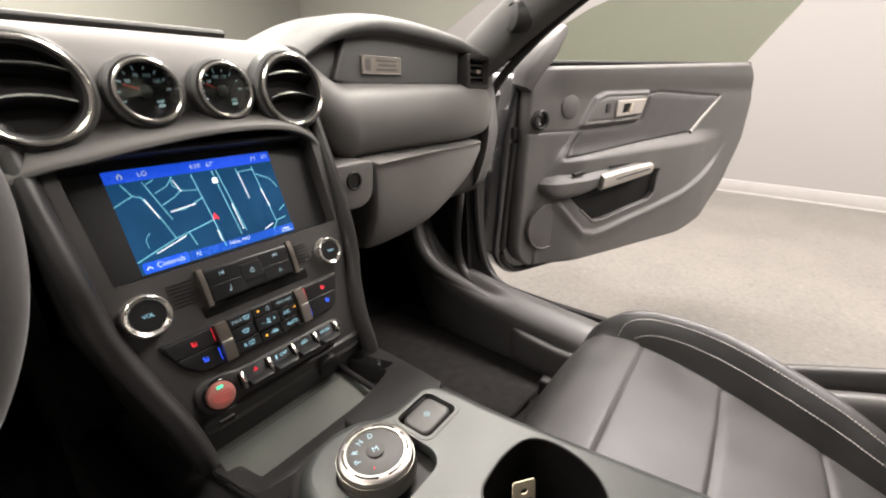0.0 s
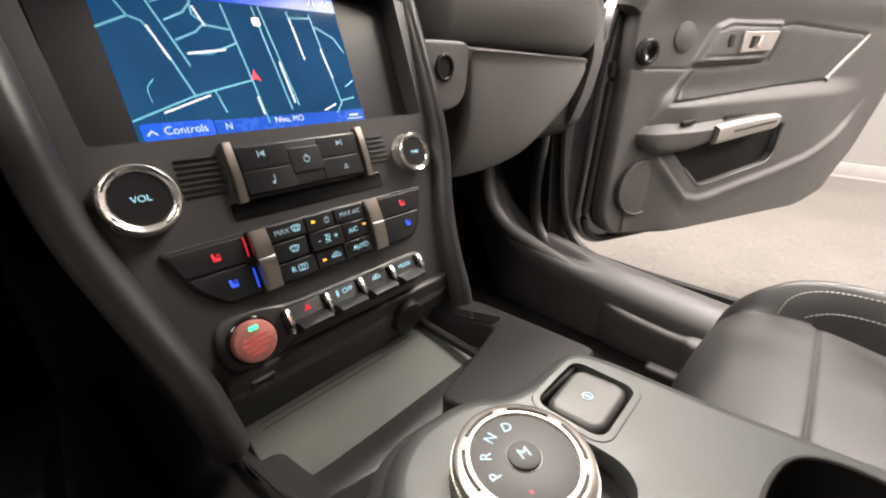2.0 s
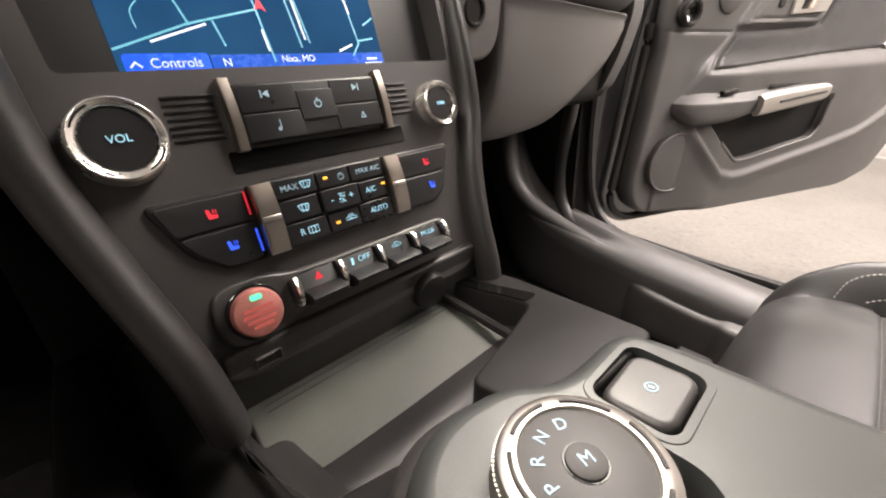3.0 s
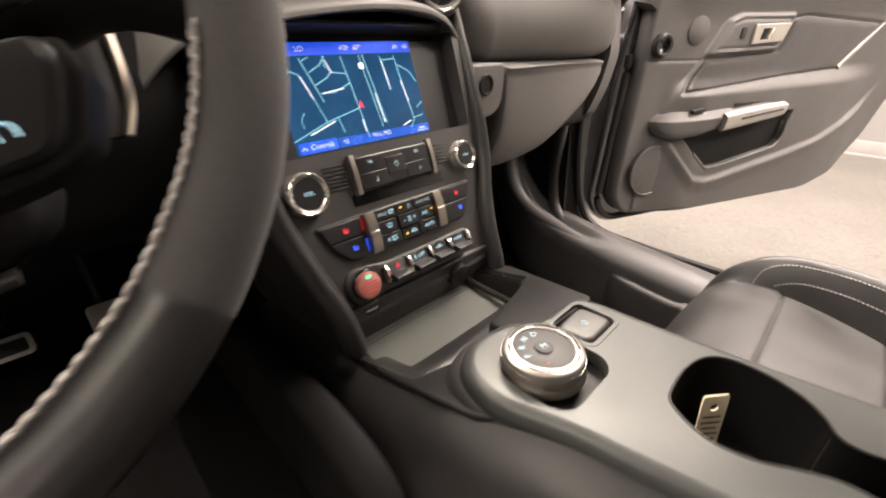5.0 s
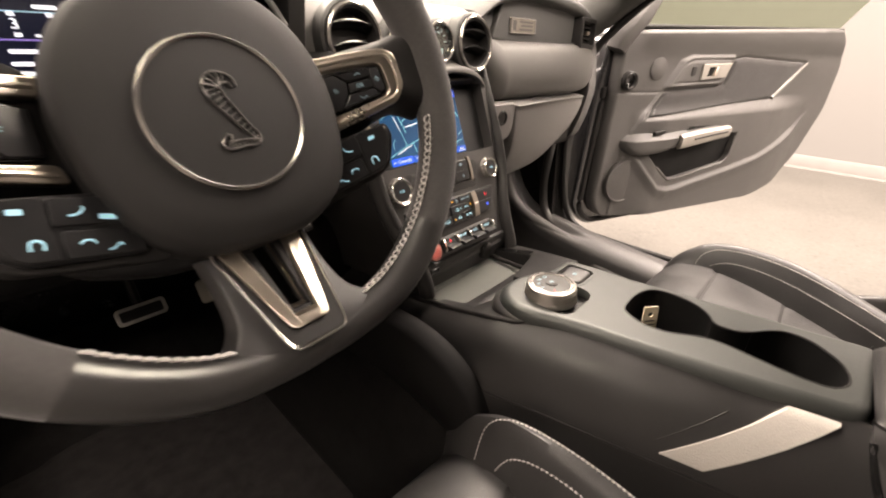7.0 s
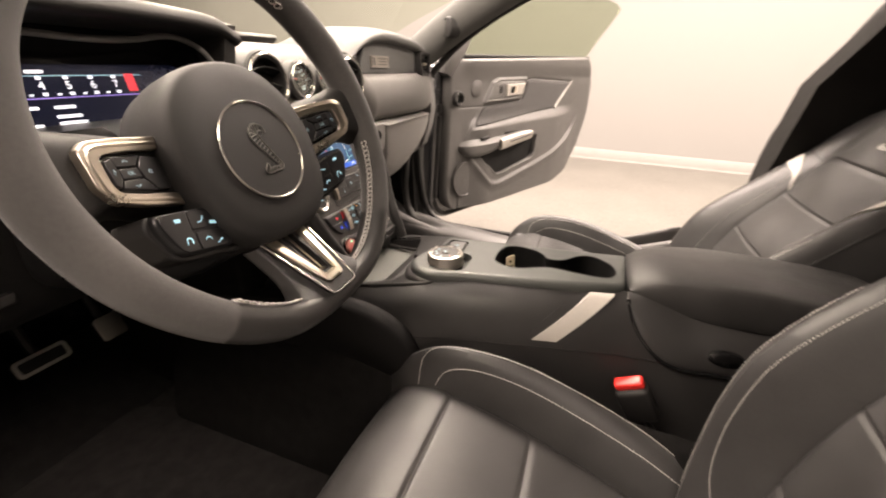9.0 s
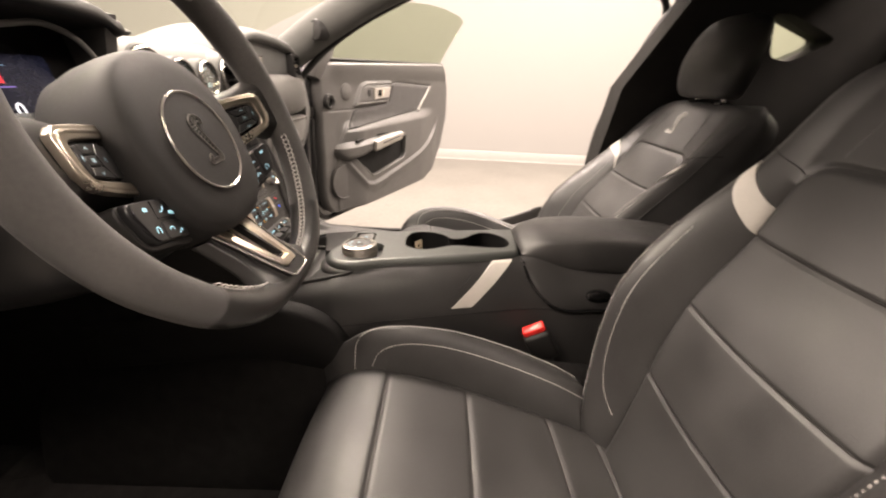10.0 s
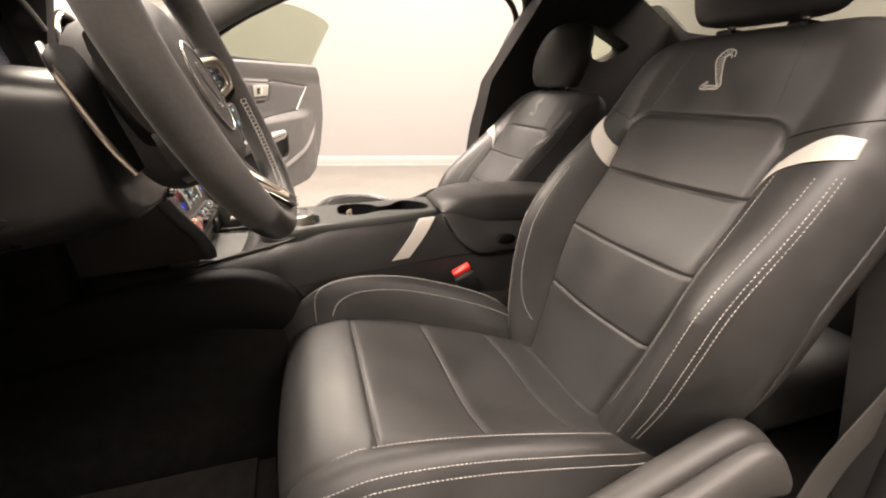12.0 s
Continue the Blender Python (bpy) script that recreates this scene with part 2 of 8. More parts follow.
class Shape:
    """Vertices and faces of one mesh, built up from simple solids."""

    def __init__(self):
        self.v, self.f = [], []

    def put(self, points, faces, m=None):
        o = len(self.v)
        self.v += [tuple(m @ Vector(p)) if m else tuple(p) for p in points]
        self.f += [tuple(o + i for i in f) for f in faces]
        return self

    def grid(self, rows, wrap_rows=False, wrap_cols=False, caps=False, m=None):
        nr, nc = len(rows), len(rows[0])
        faces = []
        for i in range(nr if wrap_rows else nr - 1):
            for j in range(nc if wrap_cols else nc - 1):
                a, b = i, (i + 1) % nr
                c, d = j, (j + 1) % nc
                faces.append((a * nc + c, a * nc + d, b * nc + d, b * nc + c))
        if caps:
            faces += [tuple(reversed(range(nc))), tuple(range((nr - 1) * nc, nr * nc))]
        return self.put([p for r in rows for p in r], faces, m)

    def loft(self, sections, along=24, around=40, m=None, caps=True):
        """A closed solid through closed section loops."""
        dense = [catmull(s, around, True) for s in sections]
        cols = [catmull([d[j] for d in dense], along) for j in range(around)]
        return self.grid([[cols[j][i] for j in range(around)] for i in range(along)], wrap_cols=True, caps=caps, m=m)

    def tube(self, path, radius, n=10, closed=False, flat=1.0, up=(0, 0, 1), m=None):
        """A round or oval bar along a path; radius may be a list; flat scales it along up."""
        p = [Vector(q) for q in path]
        k = len(p)
        rows = []
        for i, q in enumerate(p):
            a, b = (p[(i - 1) % k], p[(i + 1) % k]) if closed else (p[max(i - 1, 0)], p[min(i + 1, k - 1)])
            t = (b - a).normalized()
            s = t.cross(Vector(up))
            s = s.normalized() if s.length > 1e-6 else t.orthogonal().normalized()
            w = s.cross(t)
            r = radius[i] if isinstance(radius, (list, tuple)) else radius
            rows.append([q + s * (r * math.cos(2 * math.pi * j / n)) + w * (r * flat * math.sin(2 * math.pi * j / n)) for j in range(n)])
        return self.grid(rows, wrap_rows=closed, wrap_cols=True, caps=not closed, m=m)

    def prism(self, outline, z0, z1, bevel=0.0, m=None, holes=()):
        """An extruded outline (x, y) from z0 to z1, its z1 edge rounded off by bevel; holes go through."""
        from mathutils.geometry import tessellate_polygon
        area = sum(a[0] * b[1] - b[0] * a[1] for a, b in zip(outline, outline[1:] + outline[:1]))
        out = list(outline) if area > 0 else list(reversed(outline))

        def inset(loop, d):
            k, res = len(loop), []
            for i in range(k):
                a, b, c = Vector(loop[i - 1][:2]), Vector(loop[i][:2]), Vector(loop[(i + 1) % k][:2])
                n1, n2 = (b - a), (c - b)
                n1 = Vector((-n1.y, n1.x)).normalized() if n1.length > 1e-9 else Vector((0, 0))
                n2 = Vector((-n2.y, n2.x)).normalized() if n2.length > 1e-9 else n1
                q = n1 + n2
                q = q / max(q.length_squared, 0.6) * 2 if q.length > 1e-6 else n1
                res.append((b.x + q.x * d, b.y + q.y * d))
            return res

        rings = [(out, z0)]
        if bevel:
            for s in (0.0, 0.3, 0.6, 0.85, 1.0):
                a = s * math.pi / 2
                rings.append((inset(out, bevel * (1 - math.cos(a))), z1 - bevel + bevel * math.sin(a)))
        else:
            rings.append((out, z1))
        k = len(out)
        pts = [(x, y, z) for loop, z in rings for x, y in loop]
        faces = [(r * k + i, r * k + (i + 1) % k, (r + 1) * k + (i + 1) % k, (r + 1) * k + i) for r in range(len(rings) - 1) for i in range(k)]
        if not holes:
            faces += [tuple(reversed(range(k))), tuple(range((len(rings) - 1) * k, len(rings) * k))]
            return self.put(pts, faces, m)
        top = rings[-1][0]
        loops = [top] + [list(h) for h in holes]
        tri = tessellate_polygon([[Vector((x, y, 0)) for x, y in l] for l in loops])
        base = len(pts)
        flat = [q for l in loops for q in l]
        pts += [(x, y, z1) for x, y in flat] + [(x, y, z0) for x, y in flat]
        n = len(flat)
        for t in tri:
            a, b, c = (flat[i] for i in t)
            t = t if (b[0] - a[0]) * (c[1] - a[1]) - (b[1] - a[1]) * (c[0] - a[0]) > 0 else t[::-1]
            faces += [tuple(base + i for i in t), tuple(base + n + i for i in reversed(t))]
        o = len(top)
        for h in holes:
            kk = len(h)
            faces += [(base + o + i, base + o + (i + 1) % kk, base + n + o + (i + 1) % kk, base + n + o + i) for i in range(kk)]
            o += kk
        return self.put(pts, faces, m)

    def lathe(self, profile, n=40, m=None):
        """A solid of revolution about local z; profile is (radius, z)."""
        rows = [[(r * math.cos(2 * math.pi * j / n), r * math.sin(2 * math.pi * j / n), z) for j in range(n)] for r, z in profile]
        return self.grid(rows, wrap_cols=True, caps=True, m=m)

    def box(self, sx, sy, sz, bevel=0.0, m=None):
        """A block about the origin with rounded edges."""
        bm = bmesh.new()
        bmesh.ops.create_cube(bm, size=1.0, matrix=Matrix.Diagonal((sx, sy, sz, 1)))
        if bevel:
            bmesh.ops.bevel(bm, geom=bm.edges[:], offset=bevel, segments=3, profile=0.5, affect="EDGES")
        bm.verts.index_update()
        self.put([v.co.copy() for v in bm.verts], [[v.index for v in f.verts] for f in bm.faces], m)
        bm.free()
        return self

    def mesh(self, name, sharp=40):
        me = bpy.data.meshes.new(name)
        me.from_pydata(self.v, [], self.f)
        bm = bmesh.new()
        bm.from_mesh(me)
        bmesh.ops.recalc_face_normals(bm, faces=bm.faces[:])
        bm.to_mesh(me)
        bm.free()
        me.shade_smooth()
        me.set_sharp_from_angle(angle=radians(sharp))
        return me


def thing(name, label, category, group="", kind="", at=(0, 0, 0)):
    ob = new(name)
    ob.location = at
    ob.empty_display_size = 0.05
    return tagged(ob, label, category, group, kind)


def part(name, shape, mat, parent=None, label="", sharp=40):
    me = shape if isinstance(shape, bpy.types.Mesh) else shape.mesh(name, sharp)
    if not me.materials:
        me.materials.append(mat)
    ob = new(name, me)
    if parent:
        ob.parent = parent
        if not parent.parent:
            ob.matrix_parent_inverse = Matrix.Translation(-parent.location)
    return tagged(ob, label)


def solid(name, shape, mat, label, category, kind="", group="", sharp=40):
    ob = part(name, shape, mat, sharp=sharp)
    return tagged(ob, label, category, group, kind)


def frame_at(origin, right, up):
    """A matrix whose x, y are right and up, and whose z points out of that plane."""
    x = Vector(right).normalized()
    z = x.cross(Vector(up)).normalized()
    y = z.cross(x)
    return Matrix.Translation(origin) @ Matrix((x, y, z)).transposed().to_4x4()


def ring(r_out, r_in, z0, z1, n=44, m=None, bevel=0.001):
    s = Shape()
    prof = [(r_in, z0), (r_out, z0), (r_out, z1 - bevel), (r_out - bevel, z1), (r_in + bevel, z1), (r_in, z1 - bevel)]
    rows = [[(r * math.cos(2 * math.pi * j / n), r * math.sin(2 * math.pi * j / n), z) for j in range(n)] for r, z in prof]
    return s.grid(rows, wrap_rows=True, wrap_cols=True, m=m)


def round_rect(w, h, r, n=5, cx=0.0, cy=0.0):
    out = []
    for sx, sy, a0 in ((1, 1, 0), (-1, 1, 90), (-1, -1, 180), (1, -1, 270)):
        for i in range(n + 1):
            a = radians(a0 + 90 * i / n)
            out.append((cx + sx * (w / 2 - r) + r * math.cos(a), cy + sy * (h / 2 - r) + r * math.sin(a)))
    return out


def rounded(points, r, n=4):
    """The outline with its corners rounded by about r."""
    out = []
    k = len(points)
    for i in range(k):
        a, b, c = (Vector(points[(i + o) % k][:2]) for o in (-1, 0, 1))
        d1, d2 = min(r, (a - b).length * 0.45), min(r, (c - b).length * 0.45)
        p, q = b + (a - b).normalized() * d1, b + (c - b).normalized() * d2
        for j in range(n + 1):
            t = j / n
            w = p * (1 - t) ** 2 + b * 2 * t * (1 - t) + q * t * t
            out.append((w.x, w.y))
    return out


def lettering(text, size, m, mat, parent, depth=0.0004, name="lettering"):
    """Raised lettering with the built-in font, centred at m."""
    c = bpy.data.curves.new(name, "FONT")
    c.body, c.size, c.align_x, c.align_y, c.extrude = text, size, "CENTER", "CENTER", depth
    tmp = bpy.data.objects.new(name, c)
    me = bpy.data.meshes.new_from_object(tmp)
    bpy.data.objects.remove(tmp)
    me.transform(m)
    return part(name, me, mat, parent)


def stitches(path, step, length, r, normal_of=None):
    """Short threads in a row along a path."""
    s = Shape()
    p = [Vector(q) for q in path]
    total = sum((b - a).length for a, b in zip(p, p[1:]))
    seg, done = 0, 0.0
    d = 0.0
    while d < total - length:
        while seg < len(p) - 2 and done + (p[seg + 1] - p[seg]).length < d:
            done += (p[seg + 1] - p[seg]).length
            seg += 1
        t = (p[seg + 1] - p[seg]).normalized()
        a = p[seg] + t * (d - done)
        w = t.orthogonal().normalized() * r
        h = t.cross(w).normalized() * r
        b = a + t * length
        mid = (a + b) / 2
        pts = [a, *(mid + q for q in (w, h, -w, -h)), b]
        s.put(pts, [(0, 1, 2), (0, 2, 3), (0, 3, 4), (0, 4, 1), (5, 2, 1), (5, 3, 2), (5, 4, 3), (5, 1, 4)])
        d += step
    return s


# ---- the studio round the car ----
GROUND = 0.08
WALL_X, FRONT_Y, BACK_Y, LEFT_X = 4.78, 7.2, -7.0, -5.2


def slab(name, x0, x1, y0, y1, z0, z1, mat, label, category):
    return solid(name, Shape().box(x1 - x0, y1 - y0, z1 - z0, m=pose((x0 + x1) / 2, (y0 + y1) / 2, (z0 + z1) / 2)), mat, label, category, "structure")


slab("floor", LEFT_X, WALL_X + 1.0, BACK_Y, FRONT_Y, GROUND - 0.2, GROUND, FLOOR, "speckled beige-grey studio floor with a satin sealer", "floor")
# the east wall stands a few degrees off the car's axis
EAST = Matrix.Translation((WALL_X + 0.02, -0.3, GROUND)) @ Matrix.Rotation(math.atan(-0.085), 4, "Z")
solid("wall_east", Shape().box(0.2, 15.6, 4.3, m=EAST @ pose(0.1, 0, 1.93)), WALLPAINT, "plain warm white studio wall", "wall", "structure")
# Added unseen wall; its dark colour holds back light through the driver's door.
slab("wall_west", LEFT_X - 0.2, LEFT_X, BACK_Y, FRONT_Y, GROUND - 0.2, 4.1, DARKWALL, "unseen grey closing wall, kept dark to cut light beside the driver", "wall")
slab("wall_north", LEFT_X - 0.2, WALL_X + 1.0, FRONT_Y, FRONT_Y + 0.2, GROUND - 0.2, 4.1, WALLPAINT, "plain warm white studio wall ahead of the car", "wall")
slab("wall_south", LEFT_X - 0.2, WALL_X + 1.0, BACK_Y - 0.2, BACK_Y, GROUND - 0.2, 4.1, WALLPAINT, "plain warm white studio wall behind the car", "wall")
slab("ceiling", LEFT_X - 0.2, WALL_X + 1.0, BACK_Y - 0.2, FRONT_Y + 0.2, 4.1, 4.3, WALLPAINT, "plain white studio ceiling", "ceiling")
base = Shape()
base.prism([(0, 0), (0.022, 0), (0.020, 0.010), (0.012, 0.016), (0.010, 0.115), (0.006, 0.122), (0, 0.124)], -7.0, 7.4,
           m=EAST @ Matrix(((-1, 0, 0, 0), (0, 0, 1, 0), (0, 1, 0, 0), (0, 0, 0, 1))))
solid("baseboard", base, BASEPAINT, "low white painted base trim along the wall", "baseboard", "structure")

# ---- body of the car ----
body = thing("coupe", "black coupe with dark cabin lining and open doors", "car")


def both(make, name, mat, label="", sides=(1, -1)):
    """The same lining on either side of the cabin."""
    for s in sides:
        part(name, make(s), mat, body, label)


# floor pan, tunnel and firewall
pan = Shape()
pan.box(1.56, 2.55, 0.05, 0.015, pose(0, -0.42, 0.315))
part("floor_pan", pan, CARPET, body, "black carpeted cabin floor")
fw = Shape()
fw.grid([[(x, y, z) for x in np.linspace(-0.78, 0.78, 8)] for y, z in ((0.40, 0.33), (0.56, 0.40), (0.72, 0.55), (0.76, 0.80), (0.76, 1.06))])
fw.grid([[(x, y + 0.03, z - 0.01) for x in np.linspace(-0.78, 0.78, 8)] for y, z in ((0.40, 0.33), (0.56, 0.40), (0.72, 0.55), (0.76, 0.80), (0.76, 1.06))])
part("firewall", fw, SHADECARPET, body, "carpeted toe board")
bulk = Shape()
bulk.box(1.5, 0.06, 0.75, 0.02, pose(0, -1.66, 0.72))
part("rear_bulkhead", bulk, HEADLINER, body)


def sill(s):
    """Door sill with a moulded step and scuff plate, swept along the door opening and up into the front post."""
    sh = Shape()
    secs = []
    for y, x0, zt, w in ((0.44, 0.775, 0.92, 0.09), (0.36, 0.775, 0.80, 0.09), (0.31, 0.772, 0.695, 0.10), (0.26, 0.768, 0.610, 0.11), (0.18, 0.765, 0.556, 0.12), (0.07, 0.762, 0.531, 0.13), (-0.02, 0.76, 0.519, 0.13), (-0.10, 0.76, 0.512, 0.13),
                         (-0.20, 0.76, 0.503, 0.13), (-0.30, 0.76, 0.496, 0.13), (-0.60, 0.76, 0.492, 0.13), (-0.85, 0.77, 0.500, 0.12), (-1.00, 0.78, 0.530, 0.12)):
        # toward the front post a valley opens between the inner ridge and the door's edge
        g = min(1.0, max(0.0, (y + 0.02) / 0.12))
        secs.append([(s * (x0 - 0.070), y, zt - 0.20), (s * (x0 - 0.078), y, zt - 0.075), (s * (x0 - 0.076), y, zt - 0.042), (s * (x0 - 0.066), y, zt - 0.022), (s * (x0 - 0.048), y, zt - 0.010 - 0.008 * g), (s * (x0 - 0.028), y, zt - 0.003 - 0.023 * g), (s * (x0 - 0.012), y, zt - 0.006 * g), (s * x0, y, zt), (s * (x0 + w * 0.25), y, zt - 0.006),
                     (s * (x0 + w * 0.55), y, zt - 0.04), (s * (x0 + w * 0.85), y, zt - 0.055), (s * (x0 + w), y, zt - 0.08), (s * (x0 + w), y, zt - 0.20), (s * (x0 - 0.03), y, zt - 0.26)])
    return sh.loft(secs, 56, 64)


both(sill, "sill", SILL, "black moulded door sill")


def scuff(s):
    """Ledge low on the sill beside the seat: a rounded shoulder in front, then a step further out."""
    sh = Shape()
    secs = []
    for y, out, zt in ((-0.030, -0.012, 0.455), (-0.045, 0.004, 0.462), (-0.070, 0.016, 0.462), (-0.12, 0.021, 0.456), (-0.18, 0.022, 0.450), (-0.215, 0.023, 0.449), (-0.232, 0.034, 0.452), (-0.26, 0.036, 0.452), (-0.40, 0.037, 0.450), (-0.66, 0.036, 0.450)):
        x = 0.684 - out
        secs.append([(s * (x + 0.004), y, 0.36), (s * x, y, zt - 0.045), (s * (x + 0.002), y, zt - 0.012), (s * (x + 0.010), y, zt - 0.002), (s * (x + 0.024), y, zt), (s * 0.705, y, zt + 0.002), (s * 0.72, y, zt - 0.02), (s * 0.72, y, 0.36)])
    return sh.loft(secs, 44, 28)


both(scuff, "sill_cover", SILL, "black plastic sill cover with a moulded bulge")


def kick_trim(s):
    """Rounded inner edge of the sill that sweeps up in front of the footwell's side wall."""
    sh = Shape()
    path = catmull([(s * 0.718, -0.16, 0.462), (s * 0.714, -0.04, 0.478), (s * 0.716, 0.06, 0.496), (s * 0.718, 0.15, 0.517), (s * 0.712, 0.235, 0.550), (s * 0.704, 0.288, 0.600), (s * 0.700, 0.312, 0.670), (s * 0.697, 0.320, 0.760), (s * 0.694, 0.322, 0.860)], 40)
    return sh.tube([Vector(p) for p in path], [0.019 + 0.006 * min(1, max(0, i - 8) / 14) for i in range(40)], 14, flat=1.0, up=(s, 0, 0.2))


both(kick_trim, "kick_trim", SILL, "dark rounded kick trim")


def post_trim(s):
    """Upright lining along the front of the door opening."""
    sh = Shape()
    path = catmull([(s * 0.752, 0.09, 0.505), (s * 0.755, 0.150, 0.525), (s * 0.764, 0.186, 0.570), (s * 0.770, 0.199, 0.640), (s * 0.767, 0.197, 0.720), (s * 0.757, 0.187, 0.800), (s * 0.748, 0.178, 0.900)], 36)
    return sh.tube([Vector(p) for p in path], 0.0135, 14, flat=1.2, up=(0, 1, 0))


both(post_trim, "post_trim", SILL, "dark upright post lining")


def post(s):
    """Front post with its rubber seal, from the sill to the windscreen pillar."""
    sh = Shape()
    path = catmull([(s * 0.845, 0.14, 0.44), (s * 0.825, 0.20, 0.56), (s * 0.815, 0.215, 0.75), (s * 0.805, 0.20, 0.95), (s * 0.79, 0.16, 1.08)], 20)
    return sh.tube([Vector(p) for p in path], 0.055, 14, flat=1.3, up=(0, 1, 0))


both(post, "door_post", DASH_DARK, "black front door post")


def hinge_side(s):
    sh = Shape()
    sh.box(0.05, 0.30, 0.66, 0.02, pose(s * 0.86, 0.34, 0.74))
    return sh


both(hinge_side, "post_panel", PAINT)


def seal(s):
    sh = Shape()
    path = catmull([(s * 0.80, -0.30, 0.497), (s * 0.80, -0.05, 0.50), (s * 0.805, 0.07, 0.515), (s * 0.80, 0.13, 0.60), (s * 0.785, 0.15, 0.80), (s * 0.775, 0.13, 1.00), (s * 0.745, 0.03, 1.13),
                    (s * 0.70, -0.18, 1.265), (s * 0.655, -0.50, 1.385), (s * 0.64, -0.88, 1.415), (s * 0.68, -1.10, 1.32), (s * 0.72, -1.07, 1.05), (s * 0.76, -1.0, 0.75), (s * 0.79, -0.92, 0.54), (s * 0.80, -0.6, 0.495)], 90, True)
    return sh.tube([Vector(p) for p in path], 0.011, 8, closed=True, up=(s, 0.2, 0.1))


both(seal, "door_seal", DASH_DARK, "black rubber door seal")


def a_pillar(s):
    """Windscreen pillar cover, an oval bar that runs into the roof rail."""
    sh = Shape()
    path = catmull([(s * 0.765, 0.30, 1.02), (s * 0.745, 0.14, 1.135), (s * 0.715, -0.06, 1.26), (s * 0.675, -0.28, 1.365), (s * 0.625, -0.55, 1.435), (s * 0.60, -0.85, 1.455)], 26)
    return sh.tube([Vector(p) for p in path], [0.050] * 26, 16, flat=1.15, up=(0.3 * s, 0.55, 0.8))


both(a_pillar, "windscreen_pillar", PILLAR, "grey cloth windscreen pillar cover")


def pillar_speaker(s):
    m = frame_at((s * 0.675, 0.0, 1.217), (-s * 0.55, -0.8, 0) if s > 0 else (-s * 0.55, 0.8, 0), (0.1, 0.1, 1))
    sh = Shape()
    sh.lathe([(0.032, -0.03), (0.032, 0.0), (0.029, 0.005), (0.025, 0.006), (0.024, 0.003), (0.0005, 0.006)], 32, m)
    return sh


both(pillar_speaker, "tweeter", DASH_DARK, "round black pillar tweeter")

def kick_panel(s):
    """Carpeted side wall of the footwell, from the sill up to the dash."""
    return Shape().prism([(0.13, 0.34), (0.80, 0.34), (0.80, 1.06), (0.20, 1.06), (0.17, 0.80), (0.155, 0.56)], 0.0, 0.04, m=Matrix(((0, 0, s, s * 0.765), (1, 0, 0, 0), (0, 1, 0, 0), (0, 0, 0, 1))))


both(kick_panel, "kick_panel", CARPET, "black footwell side lining")

# roof, rails and rear quarters
roof = Shape()
rows_in, rows_out = [], []
for y, z, hw in ((-0.36, 1.405, 0.56), (-0.55, 1.45, 0.60), (-0.85, 1.475, 0.60), (-1.2, 1.46, 0.58), (-1.45, 1.425, 0.56)):
    rows_in.append([(x, y, z - 0.03 * (x / hw) ** 2) for x in np.linspace(-hw, hw, 11)])
    rows_out.append([(x, y, z + 0.045 - 0.03 * (x / hw) ** 2) for x in np.linspace(-hw - 0.02, hw + 0.02, 11)])
loop = [list(a) + list(reversed(b)) for a, b in zip(rows_in, rows_out)]
roof.grid(loop, wrap_cols=True, caps=True)
part("roof", roof, HEADLINER, body, "black cloth headliner under the roof")
SIDE = [(-0.955, 0.44), (-0.955, 0.87), (-0.975, 1.08), (-1.14, 1.385), (-1.30, 1.44), (-1.50, 1.41), (-1.75, 1.30), (-2.1, 1.12), (-2.1, 0.44)]
QUARTER = rounded([(-1.345, 1.292), (-1.400, 1.290), (-1.552, 1.235), (-1.542, 1.215), (-1.45, 1.168), (-1.39, 1.178)], 0.02)


def quarter(s):
    """Rear side panel with the small quarter window cut through it."""
    sh = Shape()
    m = Matrix(((0, -s * 0.22, s, s * 0.865), (1, 0, 0, 0), (0, 1, 0, 0), (0, 0, 0, 1)))
    return sh.prism(SIDE, -0.04, 0.06, m=m, holes=[QUARTER])


both(quarter, "rear_quarter", HEADLINER, "black trimmed rear side panel")


def b_edge(s):
    sh = Shape()
    path = catmull([(s * 0.76, -0.965, 0.50), (s * 0.735, -0.975, 0.87), (s * 0.705, -1.012, 1.05), (s * 0.675, -1.092, 1.25), (s * 0.652, -1.135, 1.34), (s * 0.625, -1.06, 1.425), (s * 0.60, -0.85, 1.455)], 36)
    return sh.tube([Vector(p) for p in path], 0.020, 12, flat=1.1, up=(0, 1, 0))


both(b_edge, "rear_door_post", DASH_DARK, "black rear door post and roof rail")


def quarter_pane(s):
    m = Matrix(((0, -s * 0.22, s, s * 0.865), (1, 0, 0, 0), (0, 1, 0, 0), (0, 0, 0, 1)))
    return Shape().prism([(1.0 * a, b) for a, b in QUARTER], 0.02, 0.024, m=m)


for s in (1, -1):
    pane = part("quarter_window", quarter_pane(s), GLASS, body, "small three-cornered side window")
    pane.visible_shadow = False

# rear shelf, rear window, tail
shelf = Shape()
shelf.box(1.2, 0.50, 0.05, 0.02, pose(0, -1.95, 1.10))
part("rear_shelf", shelf, HEADLINER, body)
header = Shape()
header.loft([[(x, -1.40, 1.42), (x, -1.44, 1.40), (x, -1.52, 1.39), (x, -1.56, 1.41), (x, -1.5, 1.45)] for x in (-0.58, -0.2, 0.2, 0.58)], 10, 16)
part("roof_rear_rail", header, HEADLINER, body)
rg = Shape()
rows = [[(x, -1.50 - 0.62 * t, 1.415 - 0.26 * t - 0.03 * (x / 0.6) ** 2) for x in np.linspace(-0.58, 0.58, 9)] for t in (0, 0.25, 0.5, 0.75, 1)]
rg.grid(rows)
